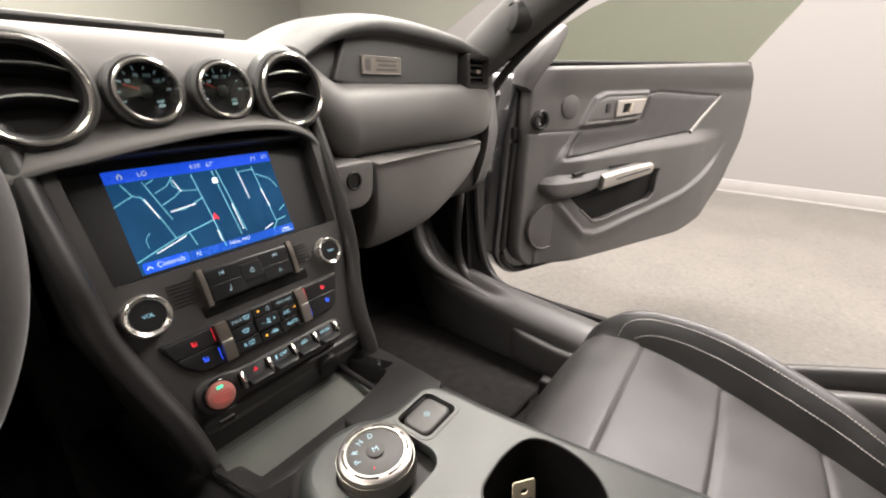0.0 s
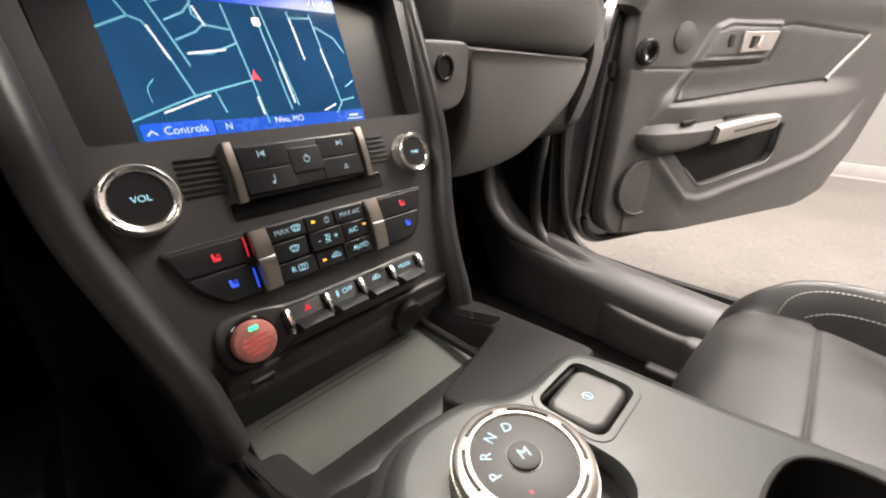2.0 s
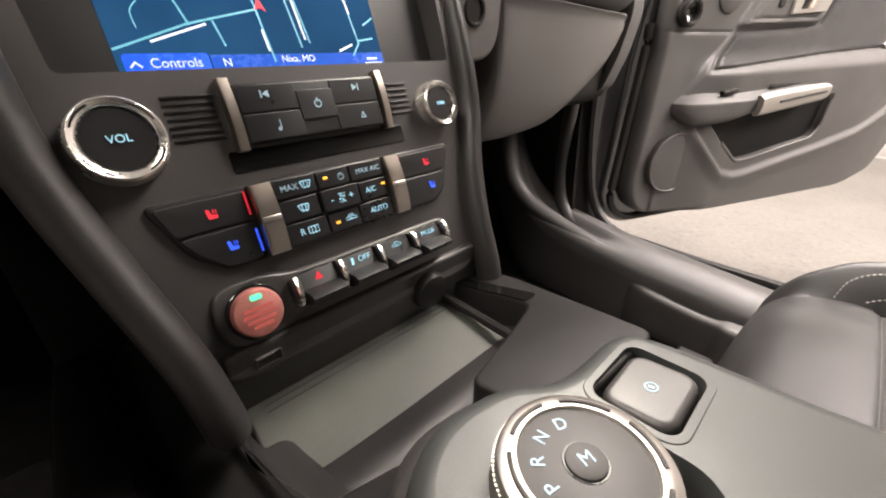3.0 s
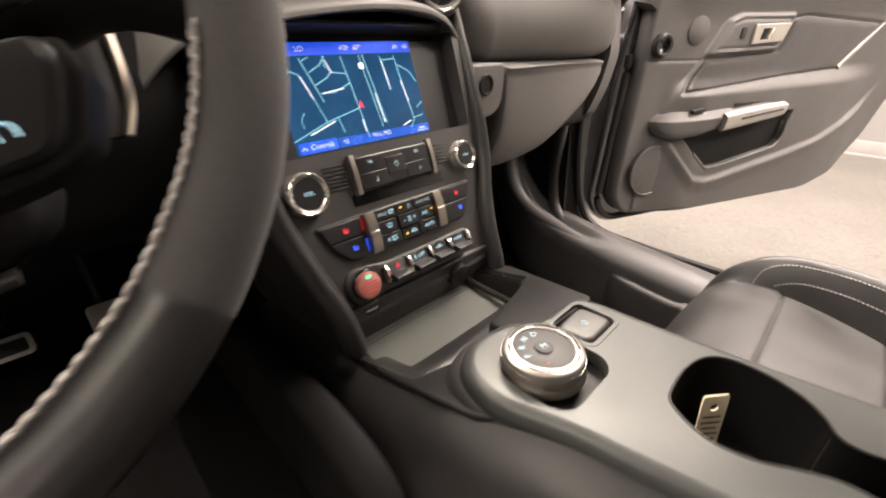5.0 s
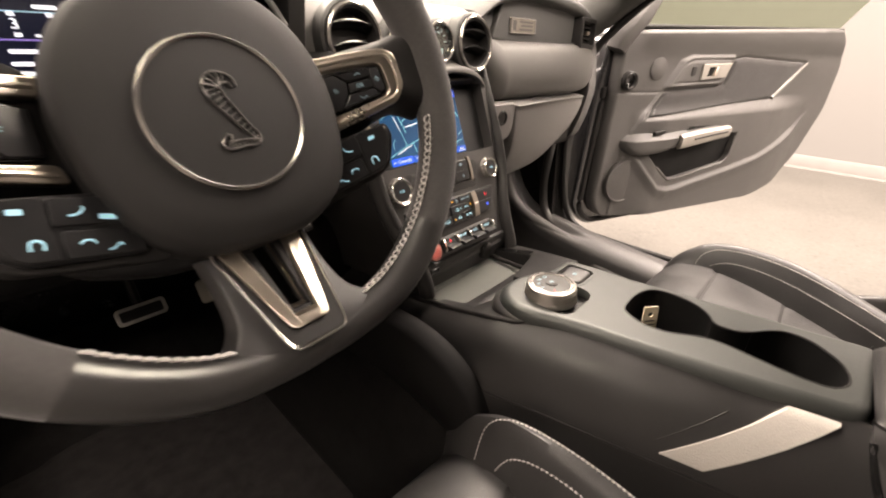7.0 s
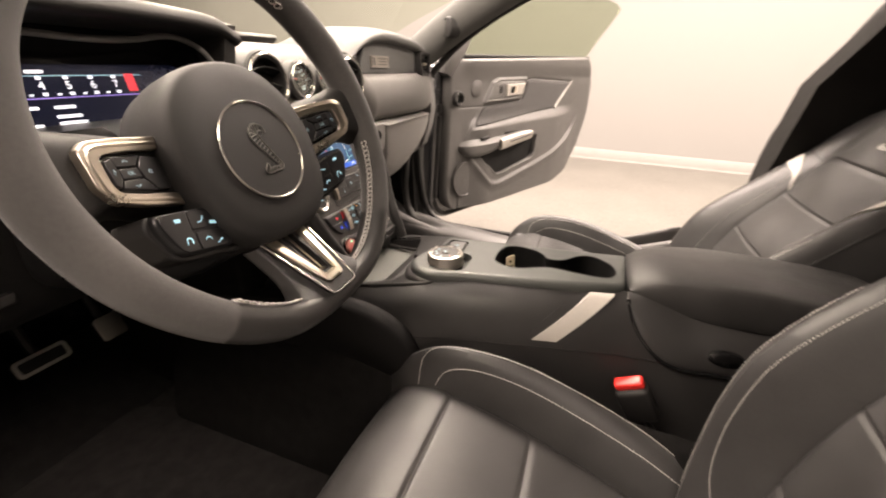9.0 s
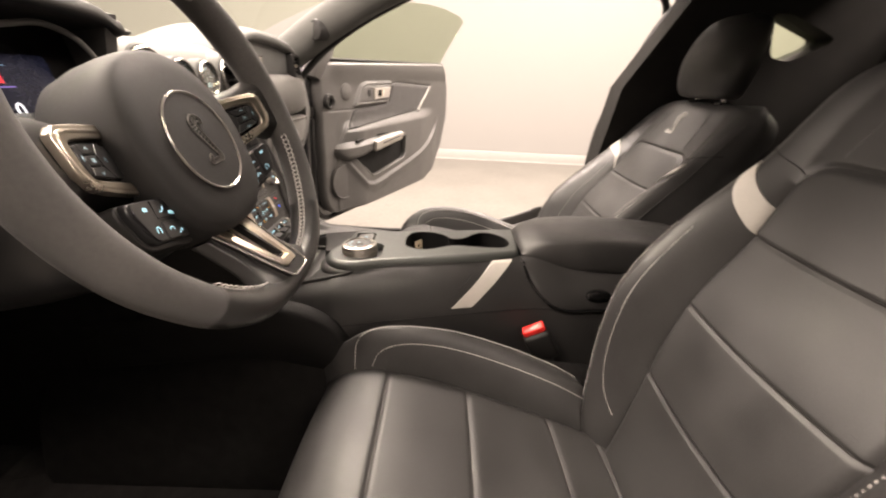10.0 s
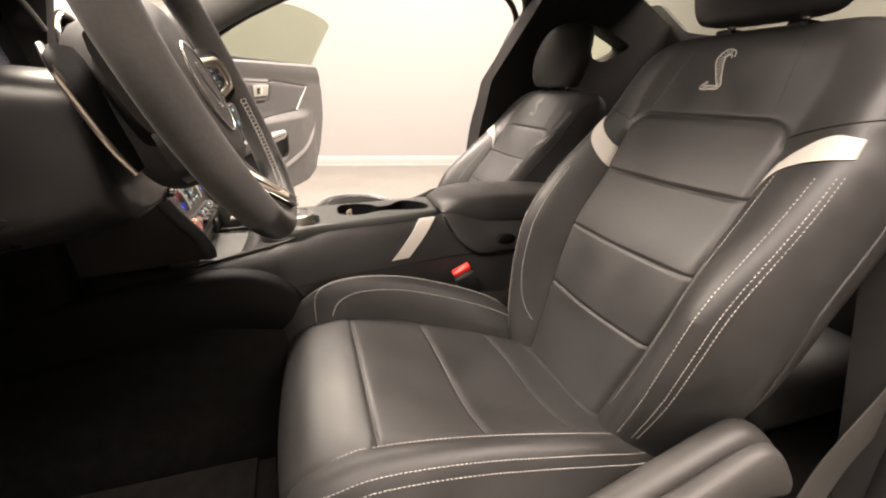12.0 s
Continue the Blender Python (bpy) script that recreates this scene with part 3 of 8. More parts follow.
rear_pane = part("rear_window", rg, GLASS, body, "tinted rear window")
rear_pane.visible_shadow = False
# Added flat frame, outlined to fit the camera's view of the rear glass.
surround = rounded([(0.62, 1.405), (0.455, 1.282), (0.28, 1.248), (-0.28, 1.248), (-0.455, 1.282), (-0.62, 1.405), (-0.70, 1.40), (-0.74, 0.80), (0.74, 0.80), (0.70, 1.40)], 0.03)
part("rear_window_surround", Shape().prism(surround, 0.0, 0.03, 0.008, frame_at((0, -1.72, 0), (1, 0, 0), (0, 0, 1))), HEADLINER, body, "black lining round the rear window")
tail = Shape()
tail.box(1.5, 0.06, 0.75, 0.02, pose(0, -2.2, 0.75))
part("tail_panel", tail, HEADLINER, body)

# windscreen
ws = Shape()


def screen_point(u, t, off=0.0):
    x = u * (0.74 - 0.16 * t)
    return (x, 0.66 - 1.04 * t - 0.19 * u * u * (1 - 0.35 * t) + off * 0.55, 1.075 + 0.335 * t + 0.055 * math.sin(math.pi * t) - 0.01 * u * u + off)


rows = [[screen_point(u, t) for u in np.linspace(-1, 1, 17)] for t in np.linspace(0, 1, 9)]
ws.grid(rows)
windscreen = part("windscreen", ws, GLASS, body, "green-tinted windscreen")
windscreen.visible_shadow = False
cowl = Shape()
cowl.loft([[(x, 0.70 - 0.17 * (x / 0.74) ** 2, 1.07), (x, 0.60 - 0.17 * (x / 0.74) ** 2, 1.075), (x, 0.60 - 0.17 * (x / 0.74) ** 2, 1.0), (x, 0.75 - 0.17 * (x / 0.74) ** 2, 1.0)] for x in (-0.74, -0.4, 0, 0.4, 0.74)], 16, 12)
part("cowl", cowl, DASH_DARK, body)
hood = Shape()
hood.loft([[(x, 0.72, 1.03 - 0.12 * (x / 0.9) ** 4), (x, 1.5, 1.02 - 0.14 * (x / 0.9) ** 4), (x, 2.1, 0.9 - 0.14 * (x / 0.9) ** 4), (x, 2.15, 0.4), (x, 0.74, 0.4)] for x in (-0.92, -0.6, 0, 0.6, 0.92)], 18, 24)
part("bonnet", hood, PAINT, body, "gloss black bonnet")

# plain outer flanks and wheels, so that the car stands on the floor
for s in (1, -1):
    rocker = Shape()
    rocker.loft([[(s * 0.80, y, 0.26), (s * 0.90, y, 0.25), (s * 0.915, y, 0.34), (s * 0.90, y, 0.42), (s * 0.80, y, 0.42)] for y in (-0.98, -0.4, 0.0, 0.40)], 10, 16)
    part("rocker_panel", rocker, PAINT, body)
    for y in (1.32, -1.62):
        arch = Shape()
        arch.loft([[(s * 0.72, y + q * 0.52, 0.72 - 0.12 * q * q), (s * 0.92, y + q * 0.52, 0.74 - 0.12 * q * q), (s * 0.93, y + q * 0.52, 0.86 - 0.1 * q * q), (s * 0.72, y + q * 0.52, 0.88 - 0.1 * q * q)] for q in (-1, -0.5, 0, 0.5, 1)], 14, 16)
        part("wheel_arch", arch, PAINT, body)
        m = frame_at((s * 0.80, y, GROUND + 0.335), (0, -s, 0), (0, 0, 1))
        road_wheel = part("wheel", Shape().lathe([(0.235, -0.11), (0.325, -0.115), (0.335, -0.09), (0.335, 0.09), (0.325, 0.115), (0.235, 0.11)], 48, m), DASH_DARK, body, "black tyre")
        part("wheel_rim", Shape().lathe([(0.236, -0.10), (0.236, 0.10), (0.215, 0.105), (0.19, 0.06), (0.06, 0.075), (0.0005, 0.08)], 40, m), PAINT, road_wheel)


# ---- dashboard ----
dash = thing("dashboard", "dark grey soft-touch dashboard with round metal-ringed vents", "dashboard", at=(0, 0.2, 0.95))

# satin band that carries the round vents and gauges and runs across to the passenger side
CENTRE = [(0.30, 1.124), (0.20, 1.136), (0.12, 1.137), (0.078, 1.129), (0.056, 1.106), (0.049, 1.072), (0.053, 1.045), (0.074, 1.028), (0.12, 1.022), (0.30, 1.02)]
SIDE_BAND = [(0.30, 1.080), (0.20, 1.086), (0.11, 1.088), (0.068, 1.084), (0.040, 1.068), (0.026, 1.030), (0.030, 0.995), (0.050, 0.972), (0.10, 0.964), (0.30, 0.96)]


def band_section(x):
    t = min(1, max(0, (x - 0.165) / 0.075))
    t = t * t * (3 - 2 * t)
    sweep = 0.06 * max(0, (x - 0.55) / 0.2) ** 2
    return [(x, a[0] * (1 - t) + b[0] * t + sweep, a[1] * (1 - t) + b[1] * t) for a, b in zip(CENTRE, SIDE_BAND)]


band = Shape()
band.loft([band_section(x) for x in (-0.215, -0.15, -0.08, 0, 0.08, 0.14, 0.17, 0.19, 0.21, 0.235, 0.26, 0.34, 0.45, 0.55, 0.63, 0.70, 0.745)], 64, 40)
part("trim_band", band, BAND, dash, "satin grey trim band")
for dz in (0.0, 0.005):
    line = [band_section(x)[3] for x in np.linspace(0.25, 0.60, 24)]
    part("band_seam", Shape().tube([Vector((p[0], p[1] - 0.006 + dz, p[2] + 0.0002 + dz * 0.3)) for p in line], 0.0008, 6), DASH_DARK, dash)


def pod_crest(x):
    return interp(x, (0.17, 0.21, 0.26, 0.32, 0.42, 0.55, 0.66, 0.76), (1.135, 1.160, 1.182, 1.192, 1.192, 1.180, 1.165, 1.145))


pod = Shape()
secs = []
for x in (0.17, 0.19, 0.215, 0.245, 0.28, 0.33, 0.40, 0.48, 0.56, 0.64, 0.70, 0.76):
    c = pod_crest(x)
    d = 0.06 * max(0, (x - 0.5) / 0.25) ** 2
    lip = interp(x, (0.17, 0.22, 0.27, 0.4, 0.76), (0.006, 0.010, 0.014, 0.016, 0.014))
    low = min(c - lip - 0.004, 1.086 if x < 0.2 else interp(x, (0.2, 0.25, 0.76), (1.12, 1.14, 1.13)))
    secs.append([(x, 0.60 - 0.17 * (x / 0.74) ** 2, 1.085), (x, 0.40 - 0.05 * x, 1.12), (x, 0.24 + d, c - 0.006), (x, 0.14 + d, c), (x, 0.075 + d, c - 0.004), (x, 0.048 + d, c - 0.013),
                 (x, 0.046 + d, c - 0.013 - lip), (x, 0.062 + d, c - 0.02 - lip), (x, 0.082 + d, c - 0.022 - lip), (x, 0.10 + d, 1.075), (x, 0.35, 1.05), (x, 0.58 - 0.17 * (x / 0.74) ** 2, 1.05)])
pod.loft(secs, 44, 44)
part("dash_pad", pod, PADTOP, dash, "dark stitched pad hood over the passenger side")
# recessed face under the hood, with the small plaque
fm = Matrix(((1, 0, 0, 0), (0, 0, -1, 0.066), (0, 1, 0, 0), (0, 0, 0, 1)))
face_outline = rounded([(0.232, 1.086), (0.565, 1.080), (0.565, 1.146), (0.42, 1.166), (0.30, 1.168), (0.262, 1.15)], 0.008)
part("passenger_panel", Shape().prism(face_outline, -0.03, 0.0, 0.003, m=fm), PADTOP, dash, "dark grey insert panel")
plaque = part("plaque", Shape().prism(round_rect(0.092, 0.028, 0.003, cx=0.335, cy=1.112), 0.0, 0.004, 0.001, m=fm), BRONZE, dash, "small engraved metal plaque")
eng = Shape()
for i, (cx, cy, w) in enumerate(((0.345, 1.119, 0.05), (0.347, 1.112, 0.044), (0.345, 1.105, 0.05), (0.302, 1.112, 0.012))):
    eng.prism(round_rect(w, 0.0032 if i < 3 else 0.018, 0.001, 2, cx, cy), 0.004, 0.0046, m=fm)
part("engraving", eng, BELT, plaque)
part("plaque_frame", Shape().prism(round_rect(0.092, 0.028, 0.003, cx=0.335, cy=1.112), 0.003, 0.0048, 0.0004, m=fm, holes=[round_rect(0.0885, 0.0245, 0.002, cx=0.335, cy=1.112)]), SATIN, plaque)

# passenger side vent
vm = frame_at((0.637, 0.066, 1.108), (1, 0.16, 0), (0, 0.05, 1))
pvent = part("side_vent", Shape().prism(round_rect(0.122, 0.072, 0.008), -0.05, 0.008, 0.004, vm, holes=[round_rect(0.100, 0.052, 0.004)]), DASH_DARK, dash, "rectangular black air vent")
part("vent_back", Shape().box(0.102, 0.054, 0.004, 0, vm @ pose(0, 0, -0.045)), DASH_DARK, pvent)
for i in range(4):
    part("vent_slat", Shape().box(0.100, 0.004, 0.022, 0.0015, vm @ pose(0, -0.019 + 0.0127 * i, -0.012, 28)), DASH_DARK, pvent)
part("vent_tab", Shape().box(0.020, 0.009, 0.012, 0.002, vm @ pose(0.004, 0.001, 0.0)), SILVER, pvent)

# round vents and gauges
BAND_N = frame_at((0, 0.034, 1.08), (1, 0, 0), (0, 0.09, 1))


def round_vent(x, z, r):
    m = BAND_N @ Matrix.Translation((x, z - 1.08, 0))
    v = part("round_vent", ring(r, r - 0.0045, -0.03, 0.013, m=m, bevel=0.002), SATIN, dash, "round air vent with a satin metal ring")
    part("vent_collar", ring(r + 0.0055, r - 0.001, -0.03, 0.007, m=m, bevel=0.003), PADTOP, v)
    part("vent_well", Shape().lathe([(r - 0.004, -0.018), (r - 0.004, 0.010), (r - 0.0075, 0.008), (r - 0.010, -0.012), (0.0005, -0.0125)], 36, m), DASH_DARK, v)
    for k in (-0.34, 0.24):
        w = 2 * math.sqrt(max(0.0001, (r - 0.009) ** 2 - (k * r) ** 2))
        sh = Shape()
        sh.loft([[(t * w / 2, k * r - 0.004 + 0.006 * (1 - t * t), -0.011), (t * w / 2, k * r + 0.004 + 0.006 * (1 - t * t), 0.006), (t * w / 2, k * r + 0.0075 + 0.006 * (1 - t * t), 0.005), (t * w / 2, k * r + 0.001 + 0.006 * (1 - t * t), -0.011)]
                 for t in (-1, -0.5, 0, 0.5, 1)], 11, 12, m=m)
        part("vent_blade", sh, GLOSS, v)
    return v


def round_gauge(x, z, r, turn):
    m = BAND_N @ Matrix.Translation((x, z - 1.08, 0))
    g = part("round_gauge", ring(r, r - 0.0036, -0.02, 0.010, m=m, bevel=0.0015), SATIN, dash, "small round gauge with a satin metal ring")
    part("gauge_collar", ring(r + 0.0045, r - 0.001, -0.02, 0.005, m=m, bevel=0.003), PADTOP, g)
    part("dial", Shape().lathe([(r - 0.004, -0.012), (r - 0.004, -0.004), (0.0005, -0.004)], 36, m), GLOSS, g, "black dial face")
    marks = Shape()
    for k in range(9):
        a = radians(205 - k * 25)
        marks.box(0.0042 if k % 2 == 0 else 0.0025, 0.0011, 0.0006, 0, m @ pose(math.cos(a) * (r - 0.0085), math.sin(a) * (r - 0.0085), -0.0034, 0, 0, math.degrees(a)))
    part("dial_marks", marks, LETTER, g)
    bars = Shape()
    for k in range(4):
        bars.box(0.0035, 0.002, 0.0006, 0, m @ pose(0.010 + 0.0032 * (k % 2), -0.010 - 0.0042 * (k // 2), -0.0034, 0, 0, 30))
    part("dial_writing", bars, LETTER, g)
    part("needle", Shape().box(r * 0.62, 0.0011, 0.0012, 0.0004, m @ pose(-r * 0.3, r * 0.12, -0.002, 0, 0, turn)), material("dim_red_needle", (0.45, 0.03, 0.02), 0.5), g, "thin red needle")
    part("needle_hub", Shape().lathe([(0.006, -0.004), (0.006, -0.001), (0.004, 0.0005), (0.0005, 0.0005)], 20, m), BUTTON, g)
    lens = part("gauge_lens", Shape().lathe([(r - 0.005, 0.003), (r - 0.005, 0.004), (r * 0.5, 0.0055), (0.0005, 0.006), (0.0005, 0.0048), (r * 0.5, 0.0043)], 36, m), CLEAR, g, "domed clear lens")
    lens.visible_shadow = False
    return g


round_vent(-0.122, 1.075, 0.0440)
round_gauge(-0.032, 1.075, 0.0308, -18)
round_gauge(0.046, 1.075, 0.0302, -22)
round_vent(0.132, 1.074, 0.0440)
for x, labels in ((-0.032, ("50", "75", "100", "125")), (0.046, ("50", "100", "150", ""))):
    for i, word in enumerate(labels):
        a = radians(140 - i * 33)
        if word:
            lettering(word, 0.0048, BAND_N @ Matrix.Translation((x + 0.0170 * math.cos(a), -0.006 + 0.0165 * math.sin(a), -0.0034)), LETTER, dash, 0.0002, "dial_number")

# defroster strip behind the band
strip = Shape()
strip.loft([[(x, 0.315 - 0.1 * x * x, 1.128), (x, 0.25 - 0.1 * x * x, 1.152), (x, 0.27 - 0.1 * x * x, 1.164), (x, 0.36 - 0.1 * x * x, 1.15), (x, 0.58 - 0.2 * x * x, 1.09), (x, 0.58 - 0.2 * x * x, 1.06)] for x in (-0.30, -0.1, 0.05, 0.17)], 16, 24)
part("defroster_strip", strip, DASH_DARK, dash)

# driver's hood over the instrument cluster
hood = Shape()
secs = []
for x in (-0.745, -0.66, -0.60, -0.50, -0.385, -0.29, -0.235, -0.208, -0.20):
    e = abs(x + 0.40) / 0.2
    top = 1.168 - 0.012 * min(1.6, e) ** 3
    if x > -0.21:
        top -= 0.008
    lipy = -0.005 if x > -0.6 else 0.03
    secs.append([(x, 0.58 - 0.17 * (x / 0.74) ** 2, 1.075), (x, 0.36, 1.115), (x, 0.16, top - 0.004), (x, 0.06, top), (x, lipy + 0.012, top - 0.002), (x, lipy, top - 0.010), (x, lipy + 0.004, top - 0.022), (x, 0.05, top - 0.03), (x, 0.10, top - 0.04), (x, 0.14, 1.10), (x, 0.4, 1.04)])
hood.loft(secs, 36, 40)
part("cluster_hood", hood, DASH_DARK, dash, "black hood over the instrument cluster")
for x0, x1 in ((-0.222, -0.200), (-0.60, -0.578)):
    cheek = Shape().prism([(-0.002, 1.15), (0.06, 1.165), (0.16, 1.15), (0.2, 0.97), (0.04, 0.985), (0.02, 1.05)], x0, x1, 0.004, m=Matrix(((0, 0, 1, 0), (1, 0, 0, 0), (0, 1, 0, 0), (0, 0, 0, 1))))
    part("cluster_cheek", cheek, DASH_DARK, dash)
cl = frame_at((-0.40, 0.046, 1.075), (1, 0, 0), (0, 0.25, 1))
clus = part("instrument_display", Shape().prism(round_rect(0.36, 0.135, 0.015), -0.02, -0.001, 0.002, cl), GLOSS, dash, "dark digital instrument display")
lip = Shape()
lip.tube([Vector(p) for p in catmull([(-0.575, 0.028, 1.07), (-0.55, 0.03, 1.115), (-0.48, 0.03, 1.128), (-0.385, 0.026, 1.124), (-0.33, 0.03, 1.126), (-0.28, 0.03, 1.132), (-0.245, 0.022, 1.118), (-0.226, 0.012, 1.085)], 40)], 0.0035, 8)
part("cluster_rim", lip, DASH, clus)

# cluster graphics: tachometer strip, red zone and speed
part("lit_screen", Shape().prism(round_rect(0.30, 0.084, 0.006, cx=-0.015, cy=-0.018), -0.0008, 0.0000, 0, cl), SCREEN, clus, "dark blue lit display")
gfx = Shape()
gfx.box(0.215, 0.0007, 0.0004, 0, cl @ pose(-0.025, 0.0127, 0.0002))
part("scale_line", gfx, ICON, clus)
gfx = Shape()
gfx.box(0.215, 0.0010, 0.0004, 0, cl @ pose(-0.025, -0.0092, 0.0002))
part("scale_underline", gfx, material("lit_violet", (0.22, 0.16, 0.55), 0.5, emit=0.7), clus)
part("red_zone", Shape().box(0.0105, 0.0195, 0.0004, 0, cl @ pose(0.0672, 0.0043, 0.0003)), ICON_RED, clus, "red zone of the tachometer")
for i, digit in enumerate("1234567"):
    lettering(digit, 0.0115, cl @ Matrix.Translation((0.0491 - (6 - i) * 0.0245, 0.0028, 0.0003)), material("lit_white", (0.8, 0.85, 0.95), 0.5, emit=0.9) if i == 0 else bpy.data.materials["lit_white"], clus, 0.0001, "scale_number")
LITWHITE = bpy.data.materials["lit_white"]
lettering("0", 0.022, cl @ Matrix.Translation((0.074, -0.034, 0.0003)), LITWHITE, clus, 0.0001, "speed_number")
for cx, cy, w in ((-0.0475, -0.0183, 0.023), (-0.0535, -0.0280, 0.0140), (-0.0490, -0.0356, 0.020), (-0.0125, -0.0186, 0.020), (-0.0122, -0.0280, 0.024), (-0.0110, -0.0348, 0.027), (-0.0255, 0.0168, 0.016)):
    part("display_writing", Shape().prism(round_rect(w, 0.0030, 0.0012, 3), 0.0001, 0.0005, 0, cl @ pose(cx, cy, 0)), LITWHITE, clus)
for i in range(7):
    x = 0.0491 - (6 - i) * 0.0245
    for cy in (0.0108, -0.0054):
        part("scale_tick", Shape().box(0.0044, 0.0030, 0.0004, 0, cl @ pose(x, cy, 0.0003)), LITWHITE, clus)
    if 2 < i:
        part("half_tick", Shape().box(0.0036, 0.0018, 0.0004, 0, cl @ pose(x - 0.0122, -0.0058, 0.0003)), LITWHITE, clus)

# ---- centre stack ----
stack = thing("centre_stack", "black centre stack with touchscreen, knobs and climate buttons", "centre stack", at=(0, 0.0, 0.85))
FACE = frame_at((0, -0.02, 0.90), (1, 0, 0), (0, 0.37, 1.0))
FS = math.sqrt(1 + 0.37 ** 2)


def on_face(x, z, d=0.0, turn=0.0):
    """A frame on the stack's sloping face at that x and height, d metres proud of it."""
    return FACE @ Matrix.Translation((x, (z - 0.90) * FS, d)) @ Matrix.Rotation(radians(turn), 4, "Z")


def face_outline(points):
    return [(x, (z - 0.90) * FS) for x, z in points]


panel = rounded(face_outline([(-0.137, 1.022), (0.160, 1.022), (0.158, 0.885), (0.150, 0.855), (0.128, 0.80), (0.122, 0.735), (-0.102, 0.735), (-0.114, 0.80), (-0.131, 0.85), (-0.138, 0.895)]), 0.02)
screen_hole = rounded(face_outline([(-0.118, 0.9035), (0.143, 0.9035), (0.146, 1.017), (-0.124, 1.017)]), 0.004)
part("stack_panel", Shape().prism(panel, -0.10, 0.0, 0.004, FACE, holes=[screen_hole]), STACKFACE, stack, "charcoal centre panel")
# lower edge of the trim band: it overhangs the screen and runs down beside it
skirt = Shape()
secs = []
for x, y, e in ((-0.195, 0.022, 0.972), (-0.175, 0.016, 0.992), (-0.146, 0.012, 1.010), (-0.096, 0.010, 1.019), (-0.037, 0.010, 1.028), (0.03, 0.010, 1.034), (0.09, 0.012, 1.033), (0.132, 0.014, 1.023), (0.158, 0.018, 1.003), (0.176, 0.022, 0.980), (0.188, 0.026, 0.966)):
    top = max(e + 0.022, 1.046)
    secs.append([(x, 0.075, top + 0.006), (x, 0.052, top), (x, y + 0.020, e * 0.5 + top * 0.5), (x, y + 0.004, e + 0.006), (x, y, e), (x, y + 0.005, e - 0.004), (x, 0.055, e - 0.001)])
skirt.loft(secs, 44, 24)
part("fascia_edge", skirt, BAND, stack, "satin grey lower edge of the trim band")
part("screen_recess", Shape().box(0.292, 0.150, 0.004, 0, FACE @ pose(0.0115, 0.066, -0.034)), DASH_DARK, stack, "black recess round the screen")
# touchscreen glass and picture, set back in its frame
SCR = frame_at((0.0, 0.0005, 0.90), (1, 0, 0), (0, 0.37, 1.0))
glassy = part("touchscreen", Shape().prism(round_rect(0.262, 0.110, 0.003, cx=0.012, cy=0.052), -0.01, 0.0, 0.001, SCR), SCREENFRAME, stack, "lit touchscreen showing a road map")


def bar(sh, x0, y0, x1, y1, w, z=0.0006):
    """A flat line on the screen from one point to another, in screen millimetres."""
    a, b = Vector((x0, y0)) / 1000, Vector((x1, y1)) / 1000
    d = b - a
    return sh.box(d.length + w / 1000, w / 1000, 0.0002, 0, SCR @ pose((a.x + b.x) / 2, (a.y + b.y) / 2, z, 0, 0, math.degrees(math.atan2(d.y, d.x))))


def screen_map():
    m = bpy.data.materials.new("map_blue")
    m.use_nodes = True
    nt = m.node_tree
    b = nt.nodes["Principled BSDF"]
    co = nt.nodes.new("ShaderNodeTexCoord")
    n = nt.nodes.new("ShaderNodeTexNoise")
    n.inputs["Scale"].default_value = 16
    nt.links.new(co.outputs["Object"], n.inputs["Vector"])
    r = nt.nodes.new("ShaderNodeValToRGB")
    r.color_ramp.elements[0].position, r.color_ramp.elements[1].position = 0.35, 0.75
    r.color_ramp.elements[0].color, r.color_ramp.elements[1].color = (0.006, 0.055, 0.135, 1), (0.012, 0.085, 0.19, 1)
    nt.links.new(n.outputs["Fac"], r.inputs["Fac"])
    b.inputs["Base Color"].default_value = (0.01, 0.012, 0.015, 1)
    b.inputs["Roughness"].default_value = 0.06
    nt.links.new(r.outputs["Color"], b.inputs["Emission Color"])
    b.inputs["Emission Strength"].default_value = 1.0
    return m


MAP = screen_map()
SKYBAR = material("screen_bar_blue", (0.012, 0.07, 0.60), 0.25, emit=0.9, vary=0.3, vary_size=12)
NAVBAR = material("screen_bar_navy", (0.010, 0.06, 0.33), 0.25, emit=0.9, vary=0.2)
ROAD = material("map_road", (0.10, 0.40, 0.50), 0.4, emit=0.33, vary=0.05)
ROADTEXT = material("map_text", (0.62, 0.74, 0.80), 0.4, emit=0.42, vary=0.05)
part("map", Shape().prism(round_rect(0.178, 0.1075, 0.0005, 1, 0.0, 0.0535), 0.0, 0.0003, 0, SCR), MAP, glassy)
part("status_bar", Shape().prism(round_rect(0.178, 0.0125, 0.0003, 1, 0.0, 0.101), 0.0003, 0.0005, 0, SCR), SKYBAR, glassy)
part("bottom_bar", Shape().prism(round_rect(0.130, 0.010, 0.0003, 1, 0.024, 0.0055), 0.0003, 0.0005, 0, SCR), NAVBAR, glassy)
part("controls_tab", Shape().prism(round_rect(0.044, 0.011, 0.002, 3, -0.064, 0.006), 0.0003, 0.0006, 0, SCR), SKYBAR, glassy)
